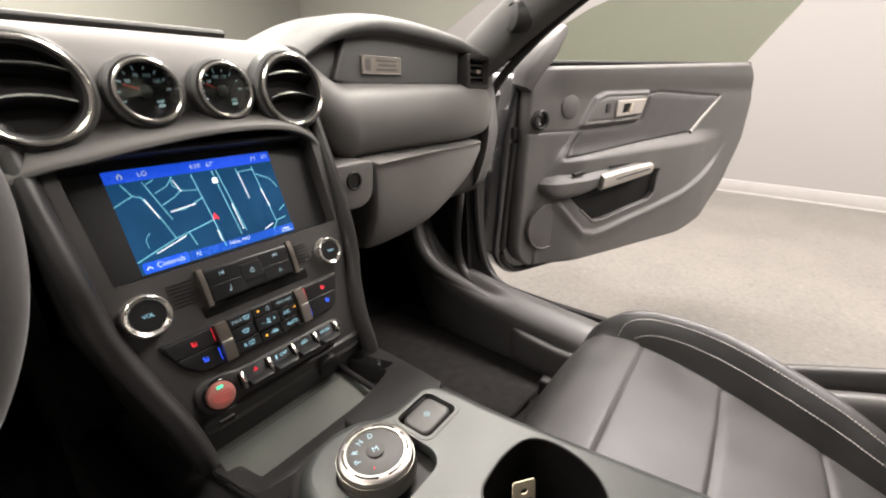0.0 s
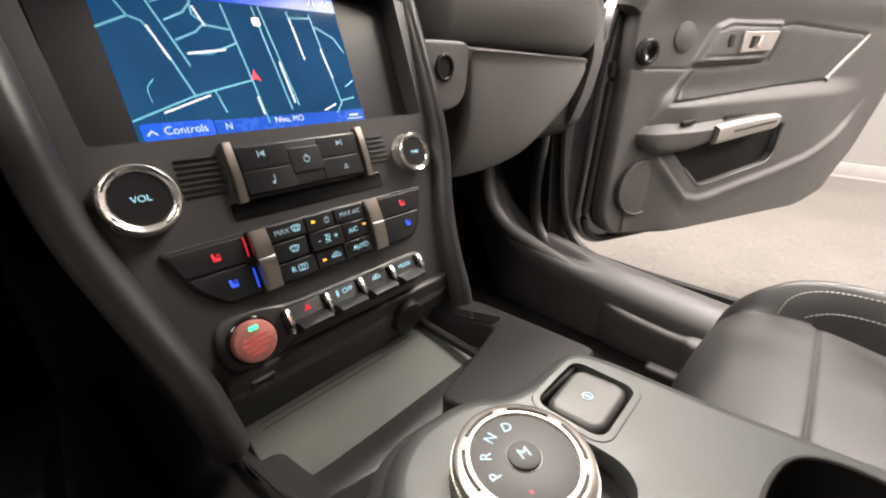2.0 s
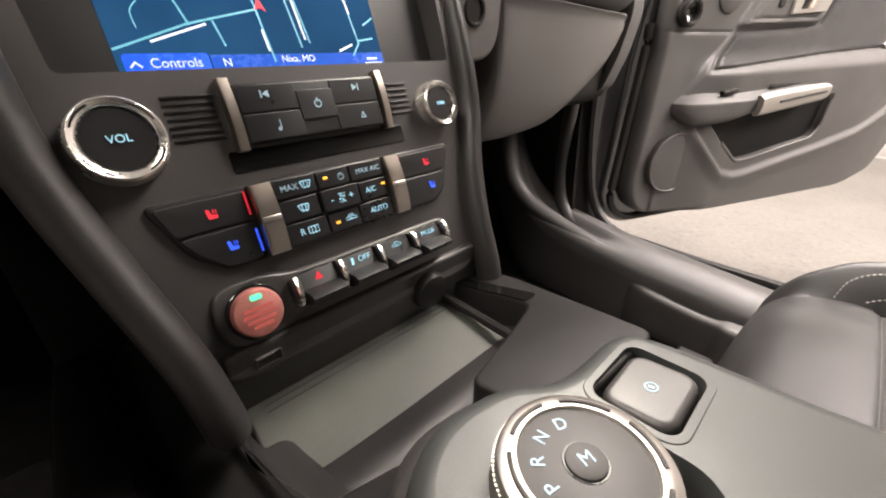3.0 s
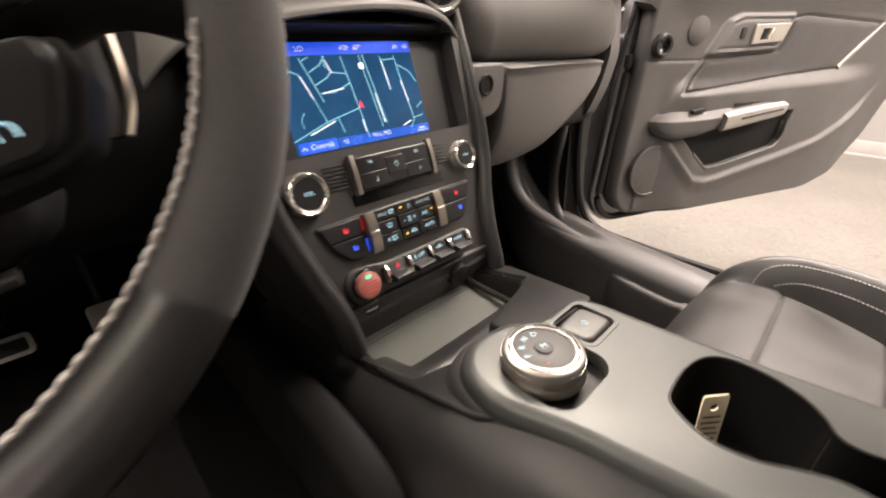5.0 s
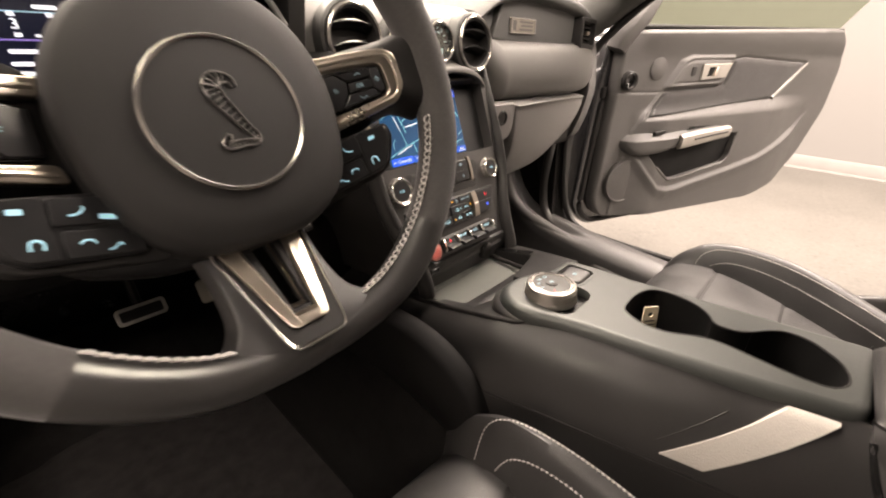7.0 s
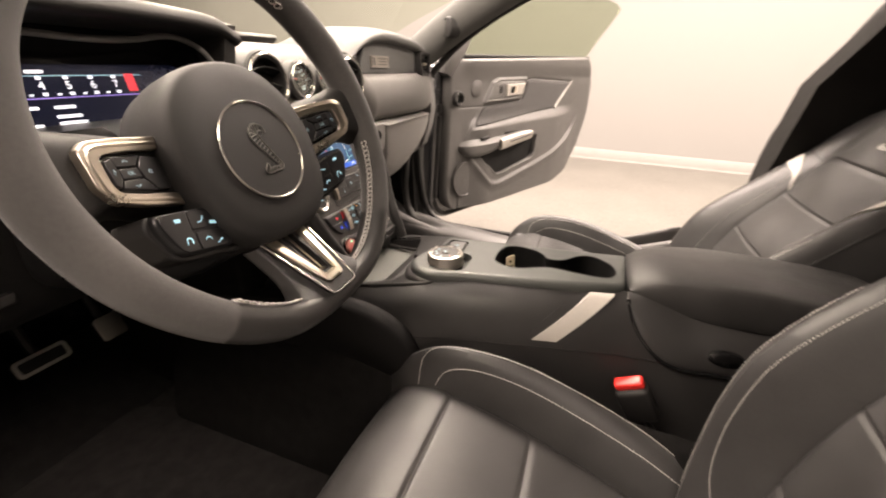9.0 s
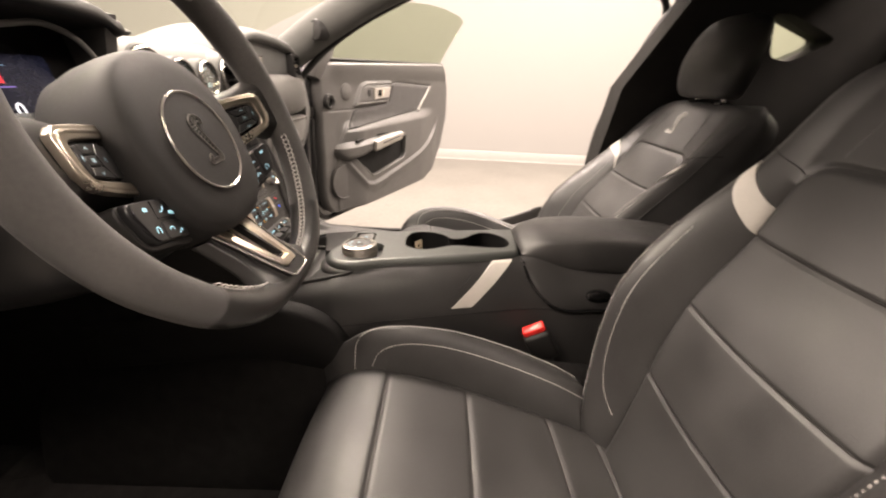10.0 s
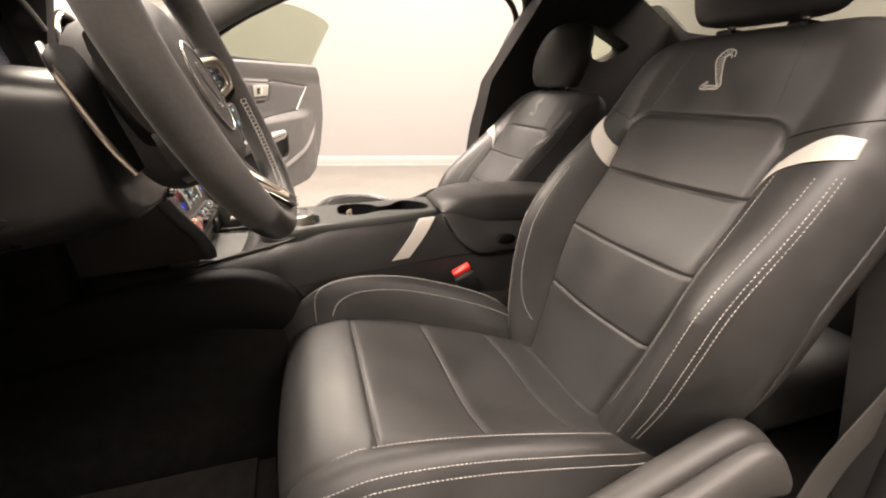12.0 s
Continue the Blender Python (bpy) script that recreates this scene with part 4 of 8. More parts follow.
west_roads = ([(-77, 93), (-71, 80), (-64, 77), (-55, 55), (-47, 28)],
         [(-89, 72), (-71, 80)],
         [(-58, 92), (-44, 49)],
         [(-55, 90), (-48, 93)],
         [(-50, 79), (-37, 85), (-30, 93)],
         [(-47, 66), (-33, 72), (-26, 78)],
         [(-31, 93), (-32, 84), (-24, 77), (-10, 75)],
         [(-43, 57), (-28, 57), (-8, 65)],
         [(-10, 92), (-4, 38), (-2, 16), (-1, 6)],
         [(-88, 14), (-48, 28), (-5, 38)],
         [(-33, 30), (-30, 16)])
east_roads = ([(13, 93), (21, 15)],
         [(18, 93), (28, 18)],
         [(41, 91), (45, 54)],
         [(41, 87), (61, 88)],
         [(61, 91), (69, 17), (62, 9)],
         [(64, 81), (79, 73), (86, 61)],
         [(69, 19), (83, 21)],
         [(78, 31), (87, 36)])
for way in west_roads + east_roads:
    road = Shape()
    for a, b in zip(way, way[1:]):
        bar(road, *a, *b, 1.25)
    part("map_road", road, ROAD, glassy)
part("map_lane", Shape().tube([SCR @ Vector((0.001 * x, 0.001 * y, 0.0005)) for x, y in catmull([(-69, 40), (-74, 34), (-74, 25)], 14)], 0.0004, 6), ROAD, glassy)
for seg in ((-62, 74, -55, 53), (-42, 57, -17, 60), (-69, 18, -38, 28), (-30, 89, -26, 77), (22, 51, 25, 20), (42, 85, 45, 55), (63, 62, 67, 39), (-4, 25, -3, 13), (51, 12, 62, 16)):
    word = bar(Shape(), *seg, 1.4, z=0.0009)
    part("map_word", word, ROADTEXT, glassy)
shield = Shape().prism(round_rect(0.0060, 0.0060, 0.001, 2, 0.013, 0.082), 0.0006, 0.001, 0, SCR)
part("route_shield", shield, LITWHITE, glassy)
arrow = Shape().prism([(-0.001, 0.046), (0.0026, 0.037), (-0.0005, 0.039), (-0.0046, 0.038)], 0.0006, 0.0012, 0, SCR)
part("position_arrow", arrow, ICON_RED, glassy)
scale_bar = Shape()
bar(scale_bar, 71, 3, 86, 3, 0.8)
bar(scale_bar, 74, 6, 82, 6, 1.6)
part("map_scale", scale_bar, ROADTEXT, glassy)
for word, x, y, size in (("LO", -55, 101, 7), ("4:59", -3, 101, 7), ("67°", 14, 101, 7), ("LO", 82, 101, 6), ("Controls", -60, 6, 7.5), ("N", -32, 5.5, 7), ("Nixa, MO", 16, 7, 6.2)):
    lettering(word, size / 1000, SCR @ Matrix.Translation((x / 1000, y / 1000, 0.0008)), ROADTEXT, glassy, 0.0001, "screen_word")
icons = Shape()
icons.prism([(-0.0775, 0.0985), (-0.0725, 0.0985), (-0.0725, 0.1015), (-0.0750, 0.1042), (-0.0775, 0.1015)], 0.0005, 0.0008, 0, SCR, holes=[[(-0.0762, 0.0987), (-0.0738, 0.0987), (-0.0738, 0.1008), (-0.075, 0.1022), (-0.0762, 0.1008)]])
part("home_icon", icons, ROADTEXT, glassy)
icons = Shape()
bar(icons, -83, 4.5, -80.5, 7, 1)
bar(icons, -80.5, 7, -78, 4.5, 1)
part("chevron_icon", icons, ROADTEXT, glassy)
icons = Shape()
bar(icons, 64, 99, 66, 103, 0.8)
bar(icons, 69, 99, 69, 103, 0.8)
part("signal_icon", icons, ROADTEXT, glassy)

# wings on either side of the stack, padded and stitched
for pts, rad, name in (([(-0.154, 0.045, 1.045), (-0.153, 0.018, 0.99), (-0.150, -0.016, 0.92), (-0.146, -0.034, 0.865), (-0.134, -0.055, 0.815), (-0.121, -0.082, 0.768), (-0.116, -0.093, 0.738), (-0.114, -0.094, 0.722)], 0.0115, "side_wing"),
                       ([(0.176, 0.045, 1.04), (0.172, 0.016, 0.98), (0.167, -0.014, 0.915), (0.160, -0.034, 0.865), (0.145, -0.052, 0.82), (0.135, -0.072, 0.775), (0.133, -0.088, 0.735), (0.134, -0.094, 0.695)], 0.0100, "side_wing")):
    side = 1 if pts[0][0] > 0 else -1
    path = [Vector(p) - Vector((side * 0.007, 0, 0)) for p in catmull(pts, 40)]
    w = part(name, Shape().tube(path, rad, 16, flat=1.25, up=(0, -1, 0.37)), FLANK, stack, "padded side wing of the stack")
    back = Shape()
    inner = 1 if pts[0][0] < 0 else -1
    rows = [[(p.x - inner * 0.009, p.y + 0.004, p.z), (p.x - inner * 0.011, p.y + 0.03, p.z - 0.003), (p.x - inner * 0.016, p.y + 0.12, p.z - 0.01), (p.x - inner * 0.02, p.y + 0.30, p.z - 0.02), (p.x + inner * 0.02, p.y + 0.30, p.z - 0.02), (p.x + inner * 0.008, p.y + 0.02, p.z)] for p in path[::3]]
    back.grid(rows, wrap_cols=True, caps=True)
    # Black plastic here stands in for the lack of light on these faces.
    part("wing_side", back, DASH_DARK, stack)

# knobs


def knob(x, z, r, word):
    m = on_face(x, z)
    k = part("knob", Shape().lathe([(r * 1.04, 0), (r * 1.04, 0.003), (r, 0.0045)] + [(r, 0.0085), (r * 0.985, 0.0104), (r * 0.955, 0.0116), (r * 0.92, 0.0121), (r * 0.80, 0.0108), (r * 0.755, 0.0098), (r * 0.74, 0.0080), (0.0005, 0.0080)], 56, m), KNOBRING, stack, "round silver-ringed audio knob")
    part("knob_cap", Shape().lathe([(r * 0.735, 0.0075), (r * 0.735, 0.0092), (r * 0.71, 0.0098), (0.0005, 0.0100)], 44, m), BUTTON, k)
    for i in range(4):
        arc = [m @ Vector((0.87 * r * math.cos(a), 0.87 * r * math.sin(a), 0.0114)) for a in (radians(90 * i + 24 + 6 * j) for j in range(8))]
        part("ring_slot", Shape().tube(arc, 0.0006, 6), BUTTON, k)
    if word:
        lettering(word, 0.72 * r * (0.36 if len(word) < 4 else 0.28), m @ Matrix.Translation((0, 0, 0.0102)), ICON, k)
    return k


knob(-0.104, 0.8715, 0.0208, "VOL")
knob(0.1125, 0.8695, 0.0180, "TUNE")

# speaker-like ribs beside the knobs
for i in range(7):
    part("rib", Shape().box(0.026, 0.0016, 0.0014, 0.0004, on_face(-0.067, 0.890 - 0.0036 * i, 0.0006)), BUTTON, stack)
    if i < 6:
        part("rib", Shape().box(0.019, 0.0016, 0.0014, 0.0004, on_face(0.078, 0.888 - 0.0040 * i, 0.0006)), BUTTON, stack)
# audio button block with metal ends
block = part("audio_buttons", Shape().prism(round_rect(0.100, 0.035, 0.002, 3), 0.0, 0.0055, 0.002, on_face(0.006, 0.8775)), BUTTON, stack, "black audio button block")
for cx, cz, w, h in ((-0.0245, 0.8850, 0.0365, 0.0160), (-0.0245, 0.8693, 0.0365, 0.0160), (0.0365, 0.8850, 0.0365, 0.0160), (0.0365, 0.8693, 0.0365, 0.0160), (0.006, 0.8790, 0.0255, 0.0185)):
    part("audio_button", Shape().prism(round_rect(w, h, 0.0012, 3), 0.004, 0.0062 if w > 0.03 else 0.0068, 0.0006, on_face(cx, cz)), BUTTON, block)
for cx in (-0.0475, 0.0595):
    sh = Shape()
    sh.loft([[(-0.0030, t * 0.0205, 0.0), (-0.0030, t * 0.0205, 0.0055 + 0.002 * (1 - t * t)), (-0.0022, t * 0.0205, 0.0063 + 0.002 * (1 - t * t)), (0.0022, t * 0.0205, 0.0063 + 0.002 * (1 - t * t)), (0.0030, t * 0.0205, 0.0055 + 0.002 * (1 - t * t)), (0.0030, t * 0.0205, 0)] for t in (-1, -0.5, 0, 0.5, 1)], 12, 14, m=on_face(cx, 0.8775))
    part("metal_end", sh, GUNMETAL, block, "brushed metal end piece")
for cx, cz in ((-0.0265, 0.8870), (0.0375, 0.8870)):
    s = 1 if cx < 0 else -1
    marks = Shape()
    marks.prism([(s * 0.0024, -0.0022), (s * 0.0024, 0.0022), (-s * 0.0016, 0)], 0.0063, 0.0066, 0, on_face(cx, cz))
    marks.box(0.0008, 0.0044, 0.0003, 0, on_face(cx - s * 0.0024, cz, 0.0065))
    part("skip_mark", marks, LETTER, block)
marks = Shape()
marks.put(*(lambda q: (q.v, q.f))(ring(0.0026, 0.0020, 0.0069, 0.0072, 20, on_face(0.006, 0.879), 0.0001)))
marks.box(0.0007, 0.0026, 0.0003, 0, on_face(0.006, 0.8812, 0.0071))
part("power_mark", marks, LETTER, block)
marks = Shape()
marks.put(*(lambda q: (q.v, q.f))(Shape().lathe([(0.0012, 0.0063), (0.0012, 0.0066)], 10, on_face(-0.0235, 0.8672))))
marks.box(0.0006, 0.0052, 0.0003, 0, on_face(-0.0224, 0.8698, 0.0065))
part("note_mark", marks, LETTER, block)
marks = Shape()
marks.prism([(-0.0022, -0.0018), (0.0022, -0.0018), (0, 0.0024)], 0.0063, 0.0066, 0, on_face(0.0385, 0.8690), holes=[[(-0.0012, -0.0012), (0.0012, -0.0012), (0, 0.0012)]])
part("eject_mark", marks, LETTER, block)
# slot under the audio block
part("disc_slot", Shape().prism(round_rect(0.130, 0.0125, 0.002, 3), -0.002, 0.0008, 0.0004, on_face(0.009, 0.8535)), GLOSS, stack, "gloss black slot")

# climate panel
hv = rounded(face_outline([(-0.107, 0.8405), (0.116, 0.8405), (0.1, 0.806), (0.088, 0.7985), (-0.076, 0.7985), (-0.093, 0.811)]), 0.006)
clim = part("climate_panel", Shape().prism(hv, -0.004, 0.003, 0.002, FACE), BUTTON, stack, "black climate control panel with lit buttons")
for cx in (-0.0475, 0.0500):
    sh = Shape()
    sh.loft([[(-0.0062, t * 0.0214, 0.0), (-0.0062, t * 0.0214, 0.0074 + 0.0025 * (1 - t * t)), (-0.0050, t * 0.0214, 0.0084 + 0.0025 * (1 - t * t)), (0.0050, t * 0.0214, 0.0084 + 0.0025 * (1 - t * t)), (0.0062, t * 0.0214, 0.0074 + 0.0025 * (1 - t * t)), (0.0062, t * 0.0214, 0)] for t in (-1, -0.5, 0, 0.5, 1)], 12, 14, m=on_face(cx, 0.8195))
    part("metal_bar", sh, GUNMETAL, clim, "brushed metal temperature bar")
    part("bar_notch", Shape().box(0.0118, 0.0036, 0.003, 0.0008, on_face(cx, 0.8195, 0.0102)), NICKEL, clim)


def cl_x(x):
    """Places the climate buttons between the two metal bars."""
    return -0.0405 + (x + 0.037) * 0.926


for x0, x1, z0, z1, d in ((-0.037, -0.006, 0.828, 0.8395, 0.0065), (-0.005, 0.021, 0.828, 0.8395, 0.0065), (0.022, 0.053, 0.828, 0.8395, 0.0065), (-0.037, -0.008, 0.814, 0.827, 0.0065), (0.026, 0.053, 0.814, 0.827, 0.0065),
                          (-0.037, -0.006, 0.8005, 0.813, 0.0065), (-0.005, 0.021, 0.8005, 0.813, 0.0065), (0.022, 0.053, 0.8005, 0.813, 0.0065), (-0.0065, 0.0245, 0.8135, 0.8275, 0.0085)):
    part("climate_button", Shape().prism(round_rect((x1 - x0) * 0.926 - 0.0006, (z1 - z0) * FS - 0.0006, 0.0010, 3), 0.002, d, 0.0006, on_face(cl_x((x0 + x1) / 2), (z0 + z1) / 2)), BUTTON, clim)
for pts in ([(-0.103, 0.838), (-0.055, 0.838), (-0.055, 0.8215), (-0.097, 0.8215)], [(-0.096, 0.8205), (-0.055, 0.8205), (-0.055, 0.8), (-0.077, 0.8), (-0.090, 0.811)], [(0.058, 0.838), (0.111, 0.838), (0.104, 0.8215), (0.058, 0.8215)], [(0.058, 0.8205), (0.1035, 0.8205), (0.0975, 0.807), (0.086, 0.8), (0.058, 0.8)]):
    part("seat_button", Shape().prism(rounded(face_outline(pts), 0.003), 0.002, 0.0045, 0.001, FACE), BUTTON, clim)


def seat_icon(x, z, mat, d=0.0047):
    """A small chair shape with warmth strokes over its seat."""
    sh = Shape()
    sh.prism(rounded([(-0.0024, -0.0024), (0.0024, -0.0024), (0.0026, -0.0006), (-0.0006, -0.0004), (-0.0014, 0.0030), (-0.0030, 0.0030)], 0.0006, 2), d, d + 0.0003, 0, on_face(x, z))
    for k in (0.0004, 0.0018):
        sh.box(0.0005, 0.0022, 0.0003, 0, on_face(x + k + 0.0003, z + 0.0012, d + 0.0002))
    part("seat_icon", sh, mat, clim)


seat_icon(-0.076, 0.8295, ICON_RED)
seat_icon(-0.071, 0.8110, ICON_BLUE)
seat_icon(0.086, 0.8295, ICON_RED)
seat_icon(0.087, 0.8120, ICON_BLUE)
for cx in (-0.0565, 0.0590):
    part("warm_line", Shape().box(0.0011, 0.014, 0.0004, 0, on_face(cx, 0.831, 0.0048)), ICON_RED, clim)
    part("cool_line", Shape().box(0.0012, 0.014, 0.0004, 0, on_face(cx, 0.810, 0.0048)), ICON_BLUE, clim)
for word, x, z, size, d, mat in (("MAX", -0.026, 0.8335, 0.0054, 0.0067, LETTER), ("MAX A/C", 0.038, 0.8338, 0.0050, 0.0067, LETTER), ("A/C", 0.036, 0.8205, 0.0054, 0.0067, ICON), ("AUTO", 0.039, 0.8068, 0.0054, 0.0067, ICON), ("R", -0.026, 0.8065, 0.0060, 0.0067, ICON), ("-", 0.001, 0.8205, 0.0075, 0.0087, ICON), ("+", 0.017, 0.8205, 0.0075, 0.0087, ICON)):
    lettering(word, size, on_face(cl_x(x), z, d), mat, clim, 0.0002, "button_word")


def windscreen_sign(x, z, d, mirror=False):
    """A curved pane outline with two heat waves rising through it."""
    sh = Shape()
    m = on_face(x, z, d)
    top = [m @ Vector((q, 0.0022 - 18 * q * q, 0)) for q in np.linspace(-0.0036, 0.0036, 9)]
    low_edge = [m @ Vector((q, -0.0018 - 18 * q * q, 0)) for q in np.linspace(-0.0022, 0.0022, 7)]
    if mirror:
        top = [m @ Vector((q, 0.0022, 0)) for q in (-0.0034, 0, 0.0034)]
        low_edge = [m @ Vector((q, -0.0018, 0)) for q in (-0.0034, 0, 0.0034)]
    sh.tube(top + list(reversed(low_edge)), 0.00035, 5, closed=True)
    for q in (-0.0012, 0.0012):
        sh.tube([m @ Vector((q + 0.0004 * math.sin(v * 2.2), -0.0026 + 0.0009 * v, 0)) for v in range(6)], 0.0003, 4)
    return sh


def fan_sign(x, z, d):
    """Four blades round a hub."""
    sh = Shape()
    for q in range(4):
        sh.prism(rounded([(0.0003, 0), (0.0022, 0.0010), (0.0026, -0.0002), (0.0016, -0.0008)], 0.0003, 2), 0, 0.0003, 0, on_face(x, z, d, 90 * q + 20))
    sh.box(0.0052, 0.0005, 0.0003, 0, on_face(x, z + 0.0026, d))
    sh.box(0.0052, 0.0005, 0.0003, 0, on_face(x, z - 0.0026, d))
    return sh


def car_sign(x, z, d):
    """A car in outline with an arrow loop."""
    sh = Shape()
    m = on_face(x, z, d)
    sh.tube([m @ Vector(p + (0,)) for p in ((-0.0042, -0.0012), (-0.0040, 0.0002), (-0.0022, 0.0006), (-0.0012, 0.0020), (0.0014, 0.0020), (0.0026, 0.0006), (0.0042, 0.0002), (0.0042, -0.0012))], 0.00035, 5, closed=True)
    sh.tube([m @ Vector((0.0012 * math.cos(v), 0.0008 * math.sin(v), 0)) for v in np.linspace(0.5, 5.6, 9)], 0.0003, 4)
    return sh


for shape in (windscreen_sign(cl_x(-0.020), 0.8205, 0.0067), windscreen_sign(cl_x(-0.014), 0.8338, 0.0067), windscreen_sign(cl_x(-0.018), 0.8065, 0.0067, True), fan_sign(cl_x(0.009), 0.8205, 0.0087), car_sign(cl_x(0.013), 0.8068, 0.0067)):
    part("button_symbol", shape, ICON, clim)
sign = ring(0.0024, 0.0018, 0.0066, 0.0069, 18, on_face(cl_x(0.014), 0.8335), 0.0001)
sign.box(0.0006, 0.0026, 0.0003, 0, on_face(cl_x(0.014), 0.8350, 0.0068))
part("button_symbol", sign, LETTER, clim)
for x, z in ((0.0015, 0.8345), (0.0485, 0.8225), (0.0015, 0.8060)):
    part("amber_light", Shape().box(0.0030, 0.0017, 0.0004, 0, on_face(cl_x(x), z, 0.0068)), ICON_AMBER, clim)

# row of toggles and the start button in one capsule
caps = rounded(face_outline([(-0.090, 0.7915), (-0.060, 0.7915), (-0.045, 0.7865), (0.090, 0.7865), (0.0975, 0.776), (0.090, 0.7635), (-0.045, 0.7600), (-0.060, 0.7545), (-0.090, 0.7545), (-0.096, 0.773)]), 0.012)
row = part("toggle_panel", Shape().prism(caps, -0.004, 0.004, 0.003, FACE), STACKFACE, stack, "row of toggle switches with metal ends")
well = rounded(face_outline([(-0.050, 0.7835), (0.088, 0.7835), (0.0935, 0.775), (0.087, 0.7665), (-0.050, 0.7640)]), 0.006)
part("toggle_well", Shape().prism(well, 0.003, 0.0048, 0.0005, FACE), GLOSS, row)
for i in range(5):
    cx = -0.0465 + i * 0.0322
    sh = Shape()
    sh.loft([[(-0.0016, t * 0.0095, 0.003), (-0.0016, t * 0.0095, 0.010 + 0.004 * (1 - t * t)), (0, t * 0.0095, 0.0108 + 0.004 * (1 - t * t)), (0.0016, t * 0.0095, 0.010 + 0.004 * (1 - t * t)), (0.0016, t * 0.0095, 0.003)] for t in (-1, -0.5, 0, 0.5, 1)], 12, 14, m=on_face(cx, 0.775))
    part("toggle_post", sh, CHROME, row, "short chrome divider")
for i in range(4):
    cx = -0.0304 + i * 0.0322
    prof = [(-0.0105, 0.003), (-0.0105, 0.012), (-0.0085, 0.0205), (-0.0055, 0.0220), (-0.0030, 0.0185), (-0.0005, 0.0100), (0.0095, 0.0060), (0.0105, 0.003)]
    m = on_face(cx, 0.7745) @ Matrix(((0, 0, 1, 0), (1, 0, 0, 0), (0, 1, 0, 0), (0, 0, 0, 1)))
    part("toggle", Shape().prism(prof, -0.0125, 0.0125, 0.001, m), BUTTON, row, "black paddle toggle switch")
hz = Shape()
hz.prism([(-0.0030, -0.0024), (0.0030, -0.0024), (0, 0.0030)], 0.0, 0.0004, 0, on_face(-0.0304, 0.7795, 0.0082))
part("hazard_mark", hz, ICON_RED, row)
lettering("OFF", 0.0056, on_face(0.005, 0.7795, 0.0088), ICON, row, 0.0002, "toggle_word")
lettering("MODE", 0.0050, on_face(0.0662, 0.7795, 0.0088), ICON, row, 0.0002, "toggle_word")
part("toggle_symbol", car_sign(0.034, 0.7795, 0.0088), ICON, row)
part("toggle_symbol", Shape().box(0.002, 0.005, 0.0004, 0, on_face(-0.0045, 0.7795, 0.0088)), ICON, row)
sm = on_face(-0.0725, 0.7730)
startb = part("start_button", Shape().lathe([(0.0145, 0.0), (0.0145, 0.011), (0.0137, 0.0130), (0.0125, 0.0136), (0.0005, 0.0140)], 44, sm), STARTRED, row, "round red engine start button")
part("start_ring", ring(0.0164, 0.0143, 0.0, 0.008, m=sm, bevel=0.0006), GLOSS, startb)
part("start_light", Shape().prism(round_rect(0.0065, 0.0032, 0.001), 0.0134, 0.0142, 0, sm @ Matrix.Translation((0.0005, 0.0095, 0))), ICON_GREEN, startb)
bars = Shape()
for k, (cy, w) in enumerate(((0.0030, 0.020), (-0.0005, 0.023), (-0.0040, 0.020), (-0.0075, 0.014))):
    bars.prism(round_rect(w * 0.85, 0.0020, 0.0006), 0.0136, 0.0142, 0, sm @ Matrix.Translation((0, cy, 0)))
part("start_writing", bars, material("faded_red_print", (0.55, 0.12, 0.10), 0.5), startb)

# lower panel with sockets
low = rounded([(-0.100, -0.070), (0.126, -0.070), (0.122, 0.004), (-0.098, 0.004)], 0.006)
LOWM = frame_at((0, -0.079, 0.752), (1, 0, 0), (0, -0.10, 1.0))
part("lower_panel", Shape().prism(low, -0.05, 0.0, 0.003, LOWM), STACKFACE, stack, "charcoal lower panel with sockets")
usb = part("usb_socket", Shape().prism(round_rect(0.0165, 0.0085, 0.001), -0.001, 0.0022, 0.0006, LOWM @ Matrix.Translation((-0.0735, -0.008, 0)), holes=[round_rect(0.0150, 0.0070, 0.0005)]), DASH, stack, "small metal-framed socket")
part("usb_tongue", Shape().box(0.012, 0.002, 0.0016, 0, LOWM @ pose(-0.0735, -0.0065, 0.0012)), BUTTON, usb)
part("power_socket_cap", Shape().lathe([(0.0165, -0.002), (0.0165, 0.004), (0.0150, 0.0075), (0.010, 0.0095), (0.0005, 0.010)], 32, LOWM @ Matrix.Translation((0.060, -0.018, 0))), DASH_DARK, stack, "round black power socket cap")


# ---- centre console ----
console = thing("centre_console", "grey-topped centre console with padded black sides and armrest", "console", at=(0.03, -0.45, 0.55))
YS = (0.10, -0.05, -0.12, -0.18, -0.205, -0.24, -0.31, -0.42, -0.50, -0.59, -0.70, -0.85, -1.02)
LEFT_X_TOP = (-0.114, -0.113, -0.110, -0.106, -0.103, -0.099, -0.081, -0.060, -0.042, -0.020, -0.016, -0.014, -0.012)
RIGHT_X_TOP = (0.135, 0.135, 0.132, 0.126, 0.120, 0.114, 0.108, 0.118, 0.126, 0.140, 0.146, 0.148, 0.148)
TOPZ = (0.700, 0.704, 0.715, 0.727, 0.732, 0.740, 0.748, 0.749, 0.749, 0.751, 0.735, 0.73, 0.73)


def console_edge(y):
    ys = tuple(reversed(YS))
    return interp(y, ys, tuple(reversed(LEFT_X_TOP))), interp(y, ys, tuple(reversed(RIGHT_X_TOP))), interp(y, ys, tuple(reversed(TOPZ)))


